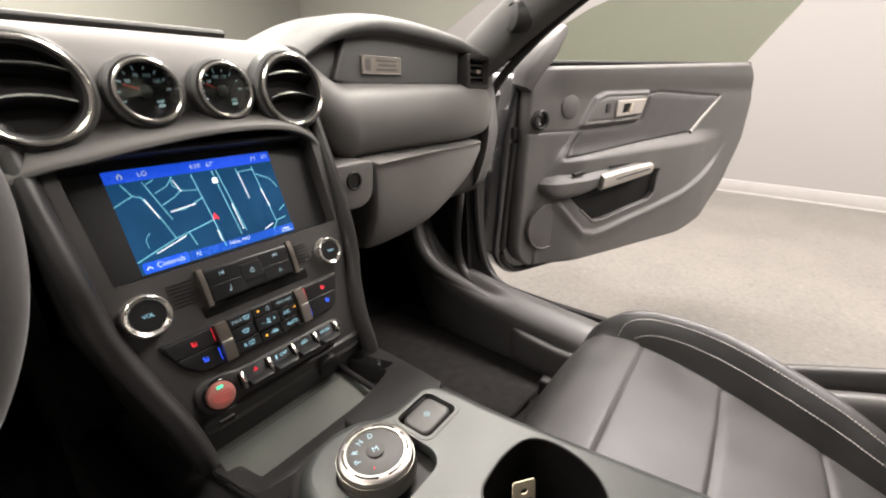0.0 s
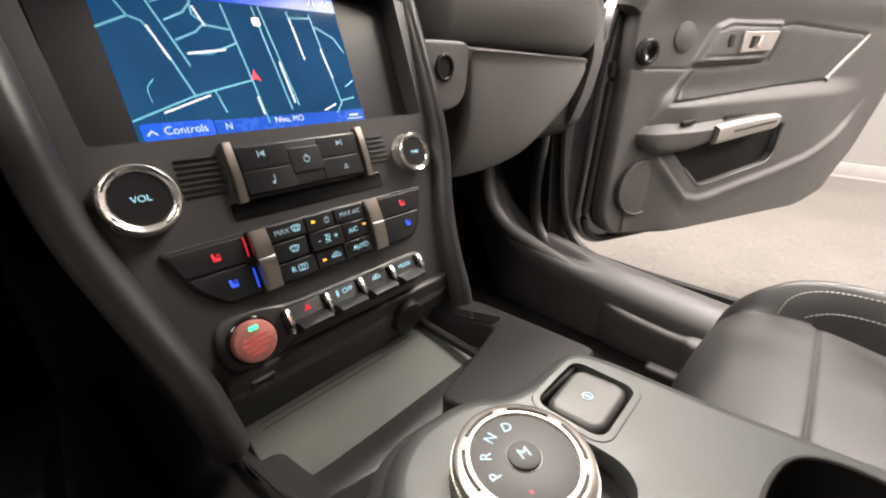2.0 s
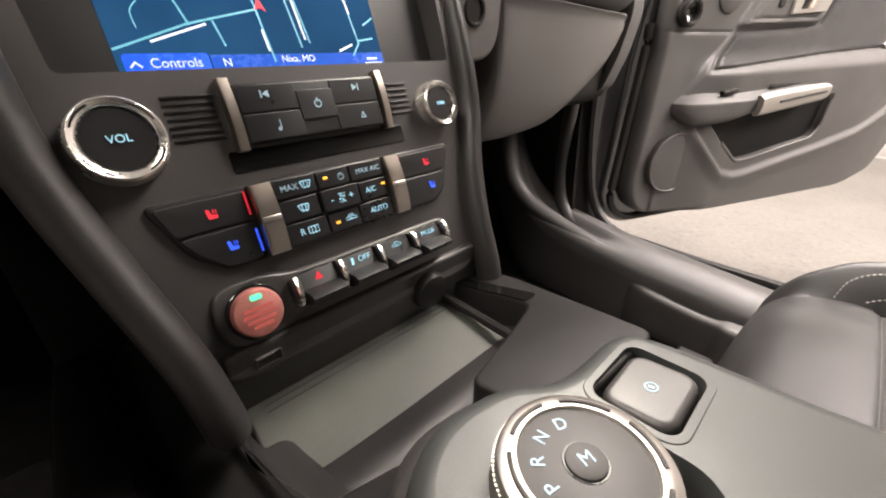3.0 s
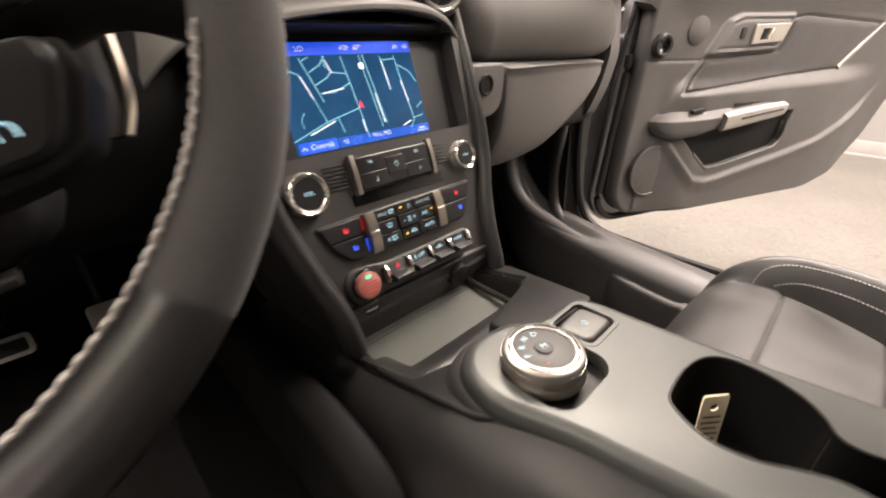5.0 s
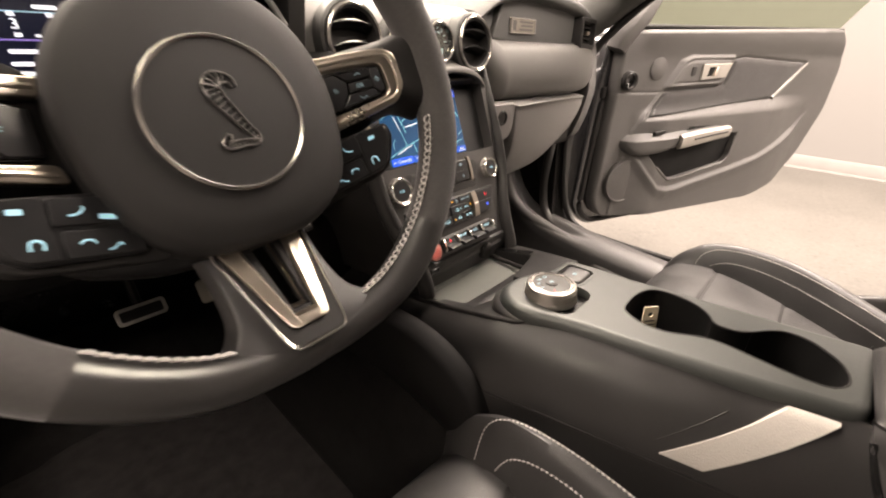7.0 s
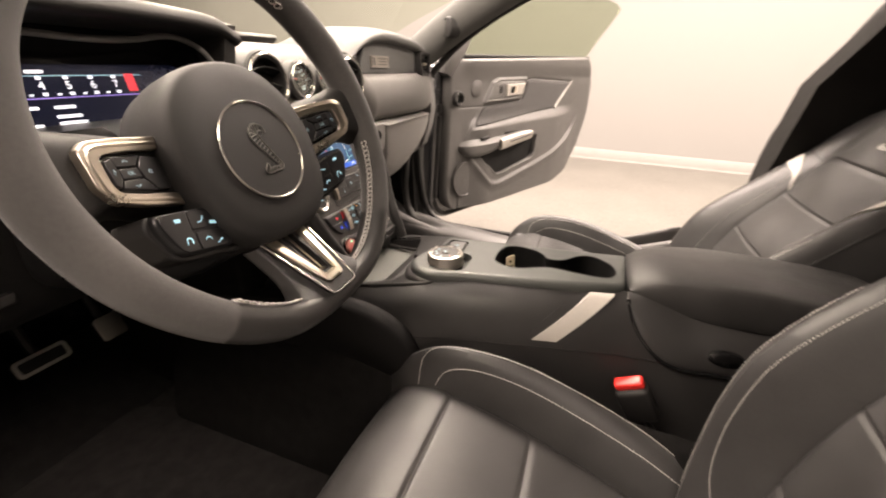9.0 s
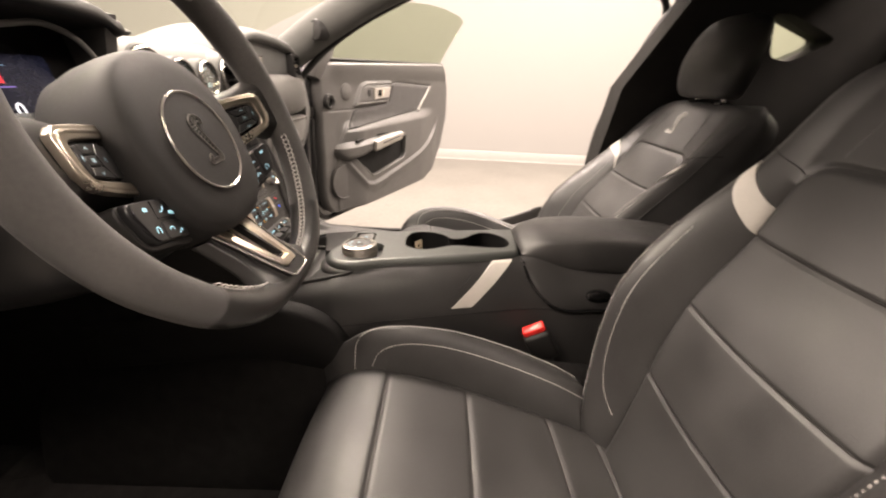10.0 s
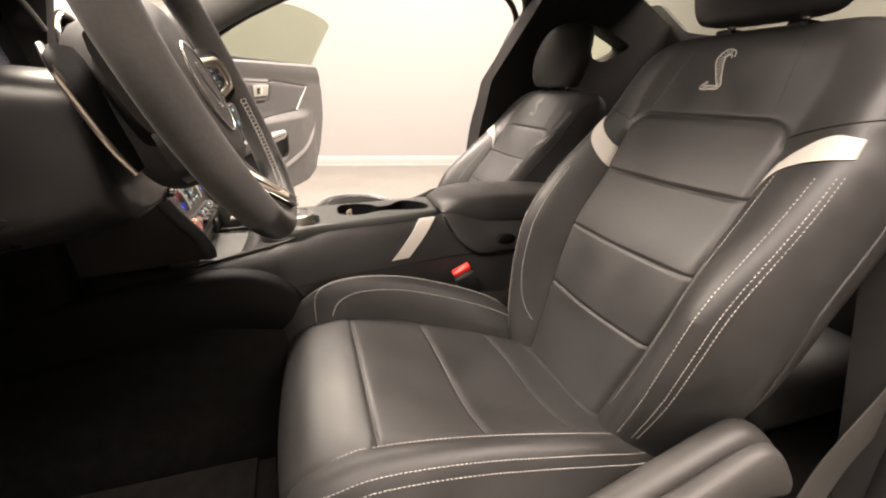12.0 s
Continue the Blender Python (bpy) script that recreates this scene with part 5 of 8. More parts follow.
def side_x(y, z, s):
    """The flank of the console: it leans outward as it goes down, s = -1 on the driver's side."""
    l, r, t = console_edge(y)
    d = max(0.0, t - z)
    out = 0.060 * (1 - math.exp(-d / 0.045)) + 0.03 * min(1, d / 0.3)
    if s > 0:
        out *= 0.8
    return (l - out) if s < 0 else (r + out)


core = Shape()
secs = []
for y in YS:
    l, r, t = console_edge(y)
    loop = [(l + 0.016, y, t - 0.002), (l + 0.004, y, t - 0.003)]
    loop += [(side_x(y, z, -1), y, z) for z in (t - 0.02, t - 0.05, t - 0.09, t - 0.16, 0.45, 0.34)]
    loop += [(side_x(y, z, 1), y, z) for z in (0.34, 0.45, t - 0.16, t - 0.09, t - 0.05, t - 0.02)]
    loop += [(r - 0.004, y, t - 0.003), (r - 0.014, y, t - 0.002)]
    dip = 0.10 if -0.595 < y < -0.20 else 0.012
    loop += [(r - 0.020, y, t - dip * 0.3), (r - 0.022, y, t - dip), (l + 0.030, y, t - dip), (l + 0.028, y, t - dip * 0.3)]
    secs.append(loop)
core.loft(secs, 70, 84)
part("console_body", core, FLANK, console, "padded black console flanks")

# grey top plate with the cup holder opening
plate_out = rounded([(-0.092, -0.250), (-0.079, -0.208), (-0.044, -0.189), (0.002, -0.196), (0.024, -0.218), (0.092, -0.220), (0.101, -0.25), (0.103, -0.31), (0.115, -0.42), (0.125, -0.50), (0.138, -0.600), (-0.012, -0.590), (-0.036, -0.50), (-0.052, -0.42), (-0.072, -0.31)], 0.022)
cup = [Vector(p) for p in catmull([(0.007, -0.351), (0.030, -0.346), (0.058, -0.347), (0.082, -0.355), (0.093, -0.372), (0.093, -0.398), (0.084, -0.421), (0.071, -0.435), (0.058, -0.443), (0.054, -0.454), (0.058, -0.470), (0.068, -0.482), (0.085, -0.496), (0.097, -0.513), (0.097, -0.532), (0.086, -0.549), (0.066, -0.566), (0.036, -0.572), (0.014, -0.560), (0.009, -0.535), (0.012, -0.500), (0.016, -0.470), (0.016, -0.448), (0.007, -0.427), (-0.005, -0.405), (-0.008, -0.378)], 104, True)]
cup = [(p.x, p.y) for p in cup]
knob_hole = round_rect(0.080, 0.072, 0.020, 6, -0.021, -0.268)
brake_hole = round_rect(0.054, 0.044, 0.008, 4, 0.051, -0.256)
PZ = 0.745
PLM = Matrix.Translation((0, 0, PZ)) @ Matrix.Rotation(radians(-0.6), 4, "X")
part("top_plate", Shape().prism(plate_out, -0.012, 0.011, 0.013, PLM, holes=[cup, brake_hole, knob_hole]), PLATE, console, "satin grey top plate")
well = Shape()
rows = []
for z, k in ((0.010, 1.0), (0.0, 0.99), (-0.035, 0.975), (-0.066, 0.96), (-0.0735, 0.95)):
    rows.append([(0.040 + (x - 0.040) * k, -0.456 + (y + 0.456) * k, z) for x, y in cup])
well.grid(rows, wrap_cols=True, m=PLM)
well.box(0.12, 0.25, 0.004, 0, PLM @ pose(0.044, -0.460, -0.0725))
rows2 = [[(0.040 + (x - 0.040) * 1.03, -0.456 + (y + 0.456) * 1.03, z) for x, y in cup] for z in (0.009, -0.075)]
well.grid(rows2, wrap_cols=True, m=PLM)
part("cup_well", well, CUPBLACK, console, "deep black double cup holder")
lipr = Shape()
lipr.tube([PLM @ Vector((x, y, 0.0104)) for x, y in cup], 0.0014, 6, closed=True)
part("cup_rim", lipr, DASH_DARK, console)
# dark ring round the foot of the shifter
part("shifter_recess", Shape().prism(round_rect(0.088, 0.082, 0.022, 6, -0.021, -0.268), -0.012, -0.004, 0, PLM), DASH_DARK, console, "dark recess round the selector")
part("shifter_base", Shape().lathe([(0.0335, -0.006), (0.0335, 0.008), (0.0300, 0.0125), (0.0005, 0.0125)], 40, PLM @ Matrix.Translation((-0.0245, -0.258, 0))), DASH_DARK, console)
# rotary shifter
SH = PLM @ Matrix.Translation((-0.0245, -0.2575, 0.0062)) @ Matrix.Scale(0.92, 4)
rot = part("rotary_shifter", Shape().lathe([(0.040, 0), (0.040, 0.004), (0.0375, 0.007), (0.0375, 0.019), (0.0365, 0.0225), (0.034, 0.024), (0.0285, 0.0242), (0.0275, 0.022), (0.0005, 0.022)], 64, SH), NICKEL, console, "round metal-ringed rotary gear selector")
kn = Shape()
for i in range(110):
    a = 2 * math.pi * i / 110
    kn.box(0.0009, 0.0010, 0.010, 0, SH @ Matrix.Translation((0.0378 * math.cos(a), 0.0378 * math.sin(a), 0.0125)) @ Matrix.Rotation(a, 4, "Z"))
part("knurling", kn, NICKEL, rot)
part("selector_face", Shape().lathe([(0.0282, 0.018), (0.0282, 0.0222), (0.0272, 0.0228), (0.0105, 0.0230), (0.0005, 0.0230)], 52, SH), KNOBFACE, rot, "black lettered selector face")
part("selector_button", Shape().lathe([(0.0086, 0.021), (0.0086, 0.0244), (0.0078, 0.0250), (0.0005, 0.0252)], 32, SH), KNOBFACE, rot)
part("button_ring", ring(0.0098, 0.0088, 0.022, 0.0233, 32, SH, 0.0002), BUTTON, rot)
for i in range(6):
    path = [SH @ Vector((0.0313 * math.cos(a), 0.0313 * math.sin(a), 0.0240)) for a in (radians(60 * i + 8 + 6.2 * j) for j in range(8))]
    part("ring_slot", Shape().tube(path, 0.0011, 6), BELT, rot)
for word, a in (("P", 168), ("R", 134), ("N", 98), ("D", 62)):
    t = radians(a)
    lettering(word, 0.0085, SH @ Matrix.Translation((0.0196 * math.cos(t), 0.0196 * math.sin(t), 0.0231)) @ Matrix.Rotation(radians(a - 90), 4, "Z"), LETTER, rot, 0.0002, "gear_letter")
lettering("M", 0.0085, SH @ Matrix.Translation((0, 0, 0.0253)) @ Matrix.Rotation(radians(-20), 4, "Z"), LETTER, rot, 0.0002, "gear_letter")
part("gear_light", Shape().lathe([(0.0008, 0.0230), (0.0008, 0.0234)], 10, SH @ Matrix.Translation((-0.0145, -0.0135, 0))), ICON_RED, rot)
# parking brake switch in its bezel
part("brake_bezel", Shape().prism(round_rect(0.060, 0.051, 0.011, 5, 0.051, -0.256), 0.006, 0.0116, 0.0005, PLM, holes=[round_rect(0.052, 0.0425, 0.008, 4, 0.051, -0.256)]), PLATE, console, "grey frame round the brake switch")
part("brake_well", Shape().box(0.056, 0.052, 0.004, 0, PLM @ pose(0.051, -0.252, -0.006)), DASH_DARK, console)
BSM = PLM @ Matrix.Translation((0.050, -0.258, 0)) @ Matrix.Rotation(radians(-4), 4, "X") @ Matrix.Rotation(radians(-3), 4, "Y")
bs = Shape()
bs.prism(round_rect(0.044, 0.036, 0.009, 6), -0.004, 0.0125, 0.004, BSM)
sw = part("brake_switch", bs, STACKFACE, console, "grey parking brake switch")
part("brake_mark", ring(0.0034, 0.0026, 0.0125, 0.0129, 20, BSM, 0.0001), LETTER, sw)
part("brake_mark", Shape().box(0.0012, 0.003, 0.0003, 0, BSM @ pose(0, 0, 0.0127)), LETTER, sw)
# front tray with a rubber mat, its walls and the slot beside it
tray = rounded([(-0.094, -0.068), (0.082, -0.068), (0.086, -0.150), (-0.030, -0.172), (-0.088, -0.158), (-0.098, -0.120)], 0.014)
tr = Shape()
tr.prism(tray, 0.703, 0.711, 0.002)
trm = part("tray_mat", tr, RUBBER, console, "grey smooth rubber mat in the front tray")
for i, y in enumerate((-0.080, -0.086, -0.150)):
    part("mat_groove", Shape().tube([Vector((x, y - 0.012 * (x + 0.09) * (1 if i == 2 else 0), 0.7108)) for x in np.linspace(-0.084, 0.072, 6)], 0.0008, 5), STACKFACE, trm)
# charcoal deck beside the tray that climbs to the plate
DECK = Matrix(((1, 0, 0, 0), (0, 1, 0, 0), (0, -0.21, 1, 0), (0, 0, 0, 1)))
deck = rounded([(0.096, -0.058), (0.140, -0.058), (0.132, -0.12), (0.112, -0.205), (0.103, -0.240), (0.026, -0.236), (0.000, -0.196), (0.000, -0.178), (0.060, -0.164), (0.096, -0.154)], 0.008)
part("front_deck", Shape().prism(deck, 0.660, 0.706, 0.003, DECK), DASH_DARK, console, "charcoal deck beside the tray")
rail = Shape()
rail.tube([Vector(p) for p in catmull([(0.082, -0.062, 0.716), (0.079, -0.11, 0.717), (0.072, -0.165, 0.722)], 16)], 0.004, 8)
part("tray_rail", rail, DASH_DARK, console, "raised rail beside the tray")
pocket = Shape().prism(rounded([(0.096, -0.075), (0.108, -0.075), (0.112, -0.150), (0.098, -0.150)], 0.004), 0.7062, 0.7072, 0, DECK)
part("tray_slot", pocket, GLOSS, console)
side_deck = rounded([(-0.110, -0.056), (-0.096, -0.056), (-0.1035, -0.118), (-0.092, -0.170), (-0.032, -0.186), (0.010, -0.190), (0.010, -0.225), (-0.060, -0.270), (-0.080, -0.272), (-0.096, -0.246), (-0.101, -0.205), (-0.106, -0.140)], 0.006)
part("side_deck", Shape().prism(side_deck, 0.650, 0.6905, 0.003, DECK), DASH_DARK, console, "charcoal border between tray and selector")
skirt_o = [(0.02 + (x - 0.02) * 1.055, -0.42 + (y + 0.42) * 1.045) for x, y in plate_out]
part("plate_skirt", Shape().prism(skirt_o, -0.045, -0.001, 0.014, PLM, holes=[cup, brake_hole, knob_hole]), STACKFACE, console, "charcoal skirt under the top plate")

# armrest lid
arm = Shape()
secs = []
for y, l, r, z0, z1 in ((-0.590, -0.006, 0.138, 0.748, 0.764), (-0.600, -0.012, 0.142, 0.742, 0.776), (-0.640, -0.022, 0.148, 0.735, 0.792), (-0.72, -0.032, 0.152, 0.73, 0.800), (-0.80, -0.034, 0.152, 0.73, 0.800), (-0.90, -0.034, 0.152, 0.73, 0.796), (-0.965, -0.030, 0.150, 0.735, 0.788), (-0.985, -0.02, 0.142, 0.742, 0.772)):
    secs.append([(l, y, z0 + 0.012), (l + 0.004, y, z1 - 0.014), (l + 0.022, y, z1 - 0.002), ((l + r) / 2, y, z1 + 0.002), (r - 0.022, y, z1 - 0.002), (r - 0.004, y, z1 - 0.014), (r, y, z0 + 0.012), (r - 0.012, y, z0), ((l + r) / 2, y, z0), (l + 0.012, y, z0)])
arm.loft(secs, 36, 36)
part("armrest", arm, LEATHER, console, "padded black leather armrest lid")
cheek = Shape()
secs = []
for y, top, low in ((-0.592, 0.752, 0.744), (-0.62, 0.752, 0.700), (-0.655, 0.748, 0.672), (-0.69, 0.742, 0.664), (-0.73, 0.740, 0.668), (-0.80, 0.740, 0.668), (-0.90, 0.740, 0.668)):
    secs.append([(side_x(y, top, -1) - 0.002, y, top), (side_x(y, (top + low) / 2, -1) - 0.012, y, (top + low) / 2), (side_x(y, low, -1) - 0.006, y, low), (side_x(y, low, -1) + 0.02, y, low), (side_x(y, top, -1) + 0.02, y, top)])
cheek.loft(secs, 30, 20)
part("armrest_cheek", cheek, LEATHER_SOFT, console, "padded flank below the armrest")
part("cheek_edge", Shape().tube([Vector((side_x(y, z, -1) - 0.007, y, z)) for y, z in catmull([(-0.593, 0.748), (-0.604, 0.722), (-0.624, 0.697), (-0.654, 0.673), (-0.690, 0.664), (-0.730, 0.666), (-0.80, 0.667)], 30)], 0.0032, 8), GLOSS, console)
part("lid_catch", Shape().lathe([(0.020, -0.004), (0.020, 0.004), (0.016, 0.007), (0.0005, 0.008)], 24, frame_at((side_x(-0.745, 0.70, -1) - 0.016, -0.745, 0.694), (0, -1, 0), (0, 0, 1)) @ Matrix.Diagonal((1.3, 0.7, 1, 1))), GLOSS, console)


# white stripe and seams on the flank
def flank(y, z, off):
    return Vector((side_x(y, z, -1) - off, y, z))


st = Shape()
outer, inner_ = [], []
for i in range(15):
    t = i / 14
    z = 0.680 + t * (0.750 - 0.680)
    ya = -0.448 + t * (-0.530 + 0.448)
    w = 0.040
    outer.append([flank(ya - w * k / 5, z, 0.0025) for k in range(6)])
    inner_.append([flank(ya - w * k / 5, z, -0.004) for k in range(6)])
st.grid([a + list(reversed(b)) for a, b in zip(outer, inner_)], wrap_cols=True, caps=True)
part("white_stripe", st, WHITE, console, "slanted white leather stripe")
seam = Shape()
seam.tube([flank(y, 0.667 - 0.03 * max(0, (y + 0.42)) , 0.0005) for y in np.linspace(-0.16, -0.95, 60)], 0.0016, 6)
seam.tube([flank(-0.488 + (0.735 - z) * 1.05, z, 0.0001) for z in np.linspace(0.735, 0.690, 12)], 0.0008, 6)
part("flank_seam", seam, DASH_DARK, console)
# padded knee panel in the driver's footwell
knee = Shape()
secs = []
for y, zt, zb, b in ((0.22, 0.650, 0.40, 0.0), (0.08, 0.680, 0.40, 0.008), (-0.03, 0.696, 0.41, 0.012), (-0.12, 0.704, 0.42, 0.014), (-0.18, 0.696, 0.43, 0.014), (-0.225, 0.672, 0.44, 0.012), (-0.258, 0.632, 0.45, 0.008), (-0.282, 0.575, 0.46, 0.0)):
    x = -0.178
    zb = zt - 0.11
    secs.append([(x, y, zt + 0.008), (x - b, y, zt - 0.012), (x - b - 0.006, y, (zt + zb) / 2), (x - b * 0.4, y, zb), (x + 0.03, y, zb), (x + 0.03, y, zt)])
knee.loft(secs, 40, 24)
part("knee_panel", knee, SHADEBLACK, console, "padded black knee panel")
low = Shape()
low.loft([[(-0.190, y, zt), (-0.210, y, zt - 0.03), (-0.238, y, 0.47), (-0.254, y, 0.345), (-0.15, y, 0.345), (-0.15, y, zt)] for y, zt in ((0.30, 0.55), (0.10, 0.585), (0.0, 0.60), (-0.10, 0.612), (-0.17, 0.60), (-0.22, 0.595), (-0.32, 0.60), (-0.60, 0.59), (-0.75, 0.58))], 30, 20)
part("carpeted_tunnel", Shape().box(0.36, 0.54, 0.46, 0.02, pose(0.0, 0.375, 0.575)), SHADECARPET, console, "carpeted tunnel under the dashboard")
part("tunnel_carpet", low, SHADECARPET, console, "black carpet on the tunnel side")


# ---- lower dashboard, glovebox, column ----
glove = thing("glovebox", "closed dark grey glovebox below the passenger trim band", "glovebox", at=(0.45, 0.08, 0.88))
gl = Shape()
secs = []
for x, zt, zb, dy in ((0.256, 0.966, 0.812, -0.026), (0.268, 0.966, 0.802, -0.030), (0.36, 0.965, 0.797, -0.020), (0.48, 0.963, 0.806, -0.010), (0.58, 0.962, 0.850, -0.004), (0.625, 0.962, 0.895, 0.004), (0.638, 0.958, 0.915, 0.012)):
    secs.append([(x, 0.046 + dy, zt), (x, 0.040 + dy, zt - 0.012), (x, 0.040 + dy, zt * 0.6 + zb * 0.4), (x, 0.052 + dy, zt * 0.3 + zb * 0.7), (x, 0.078 + dy, zb + 0.008), (x, 0.10 + dy, zb), (x, 0.16, zb + 0.004), (x, 0.16, zt)])
gl.loft(secs, 40, 36)
part("glovebox_door", gl, LITGLOVE, glove, "dark grey glovebox lid")
part("lock_panel", Shape().prism(rounded([(0.160, 0.972), (0.250, 0.972), (0.247, 0.925), (0.238, 0.908), (0.220, 0.900), (0.160, 0.900)], 0.012), -0.09, 0.004, 0.004, frame_at((0, 0.012, 0), (1, 0, 0), (0, 0, 1))), LITGLOVE, glove)
lm = frame_at((0.206, 0.008, 0.945), (1, 0, 0), (0, 0, 1))
part("lock_ring", ring(0.0145, 0.0105, -0.002, 0.003, 30, lm, 0.001), DASH_DARK, glove)
part("lock_cylinder", Shape().lathe([(0.0105, -0.002), (0.0105, 0.0005), (0.0005, 0.001)], 24, lm), DASH_DARK, glove, "small black glovebox lock")
under = Shape()
secs = []
for x in (0.15, 0.30, 0.50, 0.66, 0.735):
    secs.append([(x, 0.10, 0.97), (x, 0.10, 0.88), (x, 0.13, 0.81), (x, 0.30, 0.79), (x, 0.60, 0.80), (x, 0.60, 1.04), (x, 0.30, 1.04)])
under.loft(secs, 20, 28)
part("lower_dash", under, DASH_DARK, dash, "black dash underside")
endcap = Shape()
endcap.prism(rounded([(0.10, 0.83), (0.075, 0.90), (0.062, 0.97), (0.075, 1.06), (0.10, 1.14), (0.34, 1.10), (0.34, 0.83)], 0.02), 0.700, 0.752, 0.012, m=Matrix(((0, 0, 1, 0), (1, 0, 0, 0), (0, 1, 0, 0), (0, 0, 0, 1))))
part("dash_end", endcap, DASH, dash)
bracket = Shape()
bracket.box(0.075, 0.016, 0.014, 0.004, pose(0.895, 0.190, 0.829, 0, 0, -8))
part("door_check", bracket, SATIN, body, "flat metal door check strap")

# driver side lower dash
dl = Shape()
secs = []
for x in (-0.745, -0.62, -0.50, -0.385, -0.28, -0.20, -0.165):
    secs.append([(x, 0.09, 1.055), (x, 0.050, 1.03), (x, 0.030, 0.99), (x, 0.022, 0.95), (x, 0.030, 0.90), (x, 0.045, 0.855), (x, 0.10, 0.825), (x, 0.30, 0.80), (x, 0.55, 0.84), (x, 0.55, 1.04)])
dl.loft(secs, 28, 36)
part("knee_bolster", dl, SHADEBLACK, dash, "black lower dash on the driver's side")
lb = Shape()
lb.loft([[(x, 0.050 + 0.02 * k, 1.055 - 0.03 * k), (x, 0.022 + 0.02 * k, 1.03 - 0.03 * k), (x, 0.018, 1.0 - 0.02 * k), (x, 0.03, 0.975), (x, 0.09, 0.975), (x, 0.09, 1.05)] for x, k in ((-0.748, 0.6), (-0.70, 0.2), (-0.63, 0.0), (-0.585, 0.0))], 14, 20)
part("side_trim_band", lb, BAND, dash)
clip = Shape()
clip.box(0.022, 0.008, 0.012, 0.002, pose(-0.53, 0.028, 0.885))
part("bonnet_lever", clip, DASH_DARK, dash)

col = thing("steering_column", "black plastic steering column shroud behind the wheel", "steering column", at=(-0.386, -0.05, 0.98))
cs = Shape()
secs = []
for y, w, z0, z1 in ((-0.115, 0.085, 0.905, 1.018), (-0.105, 0.105, 0.893, 1.030), (-0.06, 0.112, 0.880, 1.034), (0.0, 0.115, 0.870, 1.036), (0.06, 0.115, 0.86, 1.036)):
    x, r = -0.383, 0.03
    secs.append([(x - w, y, z0 + r), (x - w, y, z1 - r), (x - w + r, y, z1), (x, y, z1 + 0.004), (x + w - r, y, z1), (x + w, y, z1 - r), (x + w, y, z0 + r), (x + w - 0.05, y, z0), (x, y, z0 - 0.004), (x - w + 0.05, y, z0)])
cs.loft(secs, 18, 44)
part("shroud", cs, BUTTON, col, "satin black column cover")
part("lever_bracket", Shape().box(0.012, 0.030, 0.030, 0.003, pose(-0.330, -0.096, 0.901)), DASH_DARK, col)
tilt = part("tilt_lever", Shape().loft([[(x, -0.118, z - 0.0025), (x, -0.104, z - 0.003), (x, -0.102, z + 0.002), (x, -0.116, z + 0.0025)] for x, z in ((-0.330, 0.8945), (-0.320, 0.8965), (-0.304, 0.899), (-0.297, 0.900))], 12, 16), DASH_DARK, col, "thin black column lever")
part("lever_edge", Shape().tube([(-0.328, -0.1190, 0.8968), (-0.312, -0.1185, 0.9000), (-0.298, -0.1170, 0.9022)], 0.0013, 8), SATIN, tilt)

# pedals
for name, x, z, w, h, y, tilt in (("brake_pedal", -0.405, 0.614, 0.080, 0.032, 0.364, 0.6), ("accelerator_pedal", -0.279, 0.597, 0.048, 0.050, 0.390, 0.5)):
    p = thing(name, "metal-faced pedal in the dark footwell", "pedal", at=(x, y, z))
    pm_ = frame_at((x, y, z), (1, 0, 0), (0, tilt, 1))
    part("pedal_pad", Shape().prism(round_rect(w, h, 0.008), 0, 0.008, 0.003, pm_), DASH_DARK, p)
    part("pedal_face", Shape().prism(round_rect(w, h, 0.008), 0.008, 0.0105, 0.001, pm_, holes=[round_rect(w * 0.84, h * 0.62, 0.004)] if w > 0.06 else ()), NICKEL, p, "brushed metal pedal face")
    part("pedal_arm", Shape().tube([(x, y + 0.012, z), (x, y + 0.06, z + 0.10), (x, y + 0.12, z + 0.24)], 0.008, 8), DASH_DARK, p)

# floor mats
for s, corners in ((1, [(0.235, -0.13), (0.655, -0.165), (0.69, -0.15), (0.70, 0.10), (0.69, 0.36), (0.60, 0.44), (0.26, 0.44), (0.225, 0.30)]), (-1, [(-0.20, -0.145), (-0.60, -0.15), (-0.68, -0.12), (-0.70, 0.10), (-0.69, 0.36), (-0.60, 0.42), (-0.26, 0.42), (-0.215, 0.28)])):
    mt = thing("floor_mat", "black cloth floor mat with a bound edge, lying in the footwell", "floor mat", at=(s * 0.45, 0.1, 0.345))
    out = rounded(corners, 0.035)
    part("mat_cloth", Shape().prism(out, 0.342, 0.354, 0.003), MATCLOTH, mt)
    part("mat_binding", Shape().tube([Vector((x, y, 0.350)) for x, y in out], 0.0055, 6, closed=True), MATCLOTH, mt)


# ---- steering wheel ----
wheel = thing("steering_wheel", "black suede and leather steering wheel with metal spokes", "steering wheel", at=(-0.386, -0.19, 1.028))
WM = frame_at((-0.381, -0.184, 1.029), (1, 0, 0), (0, 0.385, 0.92)) @ Matrix.Rotation(radians(2.0), 4, "Z")
RIM = 0.182


def rim_point(a):
    """A point of the rim's centre line; it is flattened at the bottom."""
    d = abs((math.degrees(a) + 180) % 360 - 180)
    r = interp(d, (0, 60, 92, 110, 125, 140, 155, 168, 180), (0.195, 0.1935, 0.1875, 0.1825, 0.1780, 0.1758, 0.1740, 0.1698, 0.168))
    return Vector((r * math.sin(a), r * math.cos(a), 0.003))


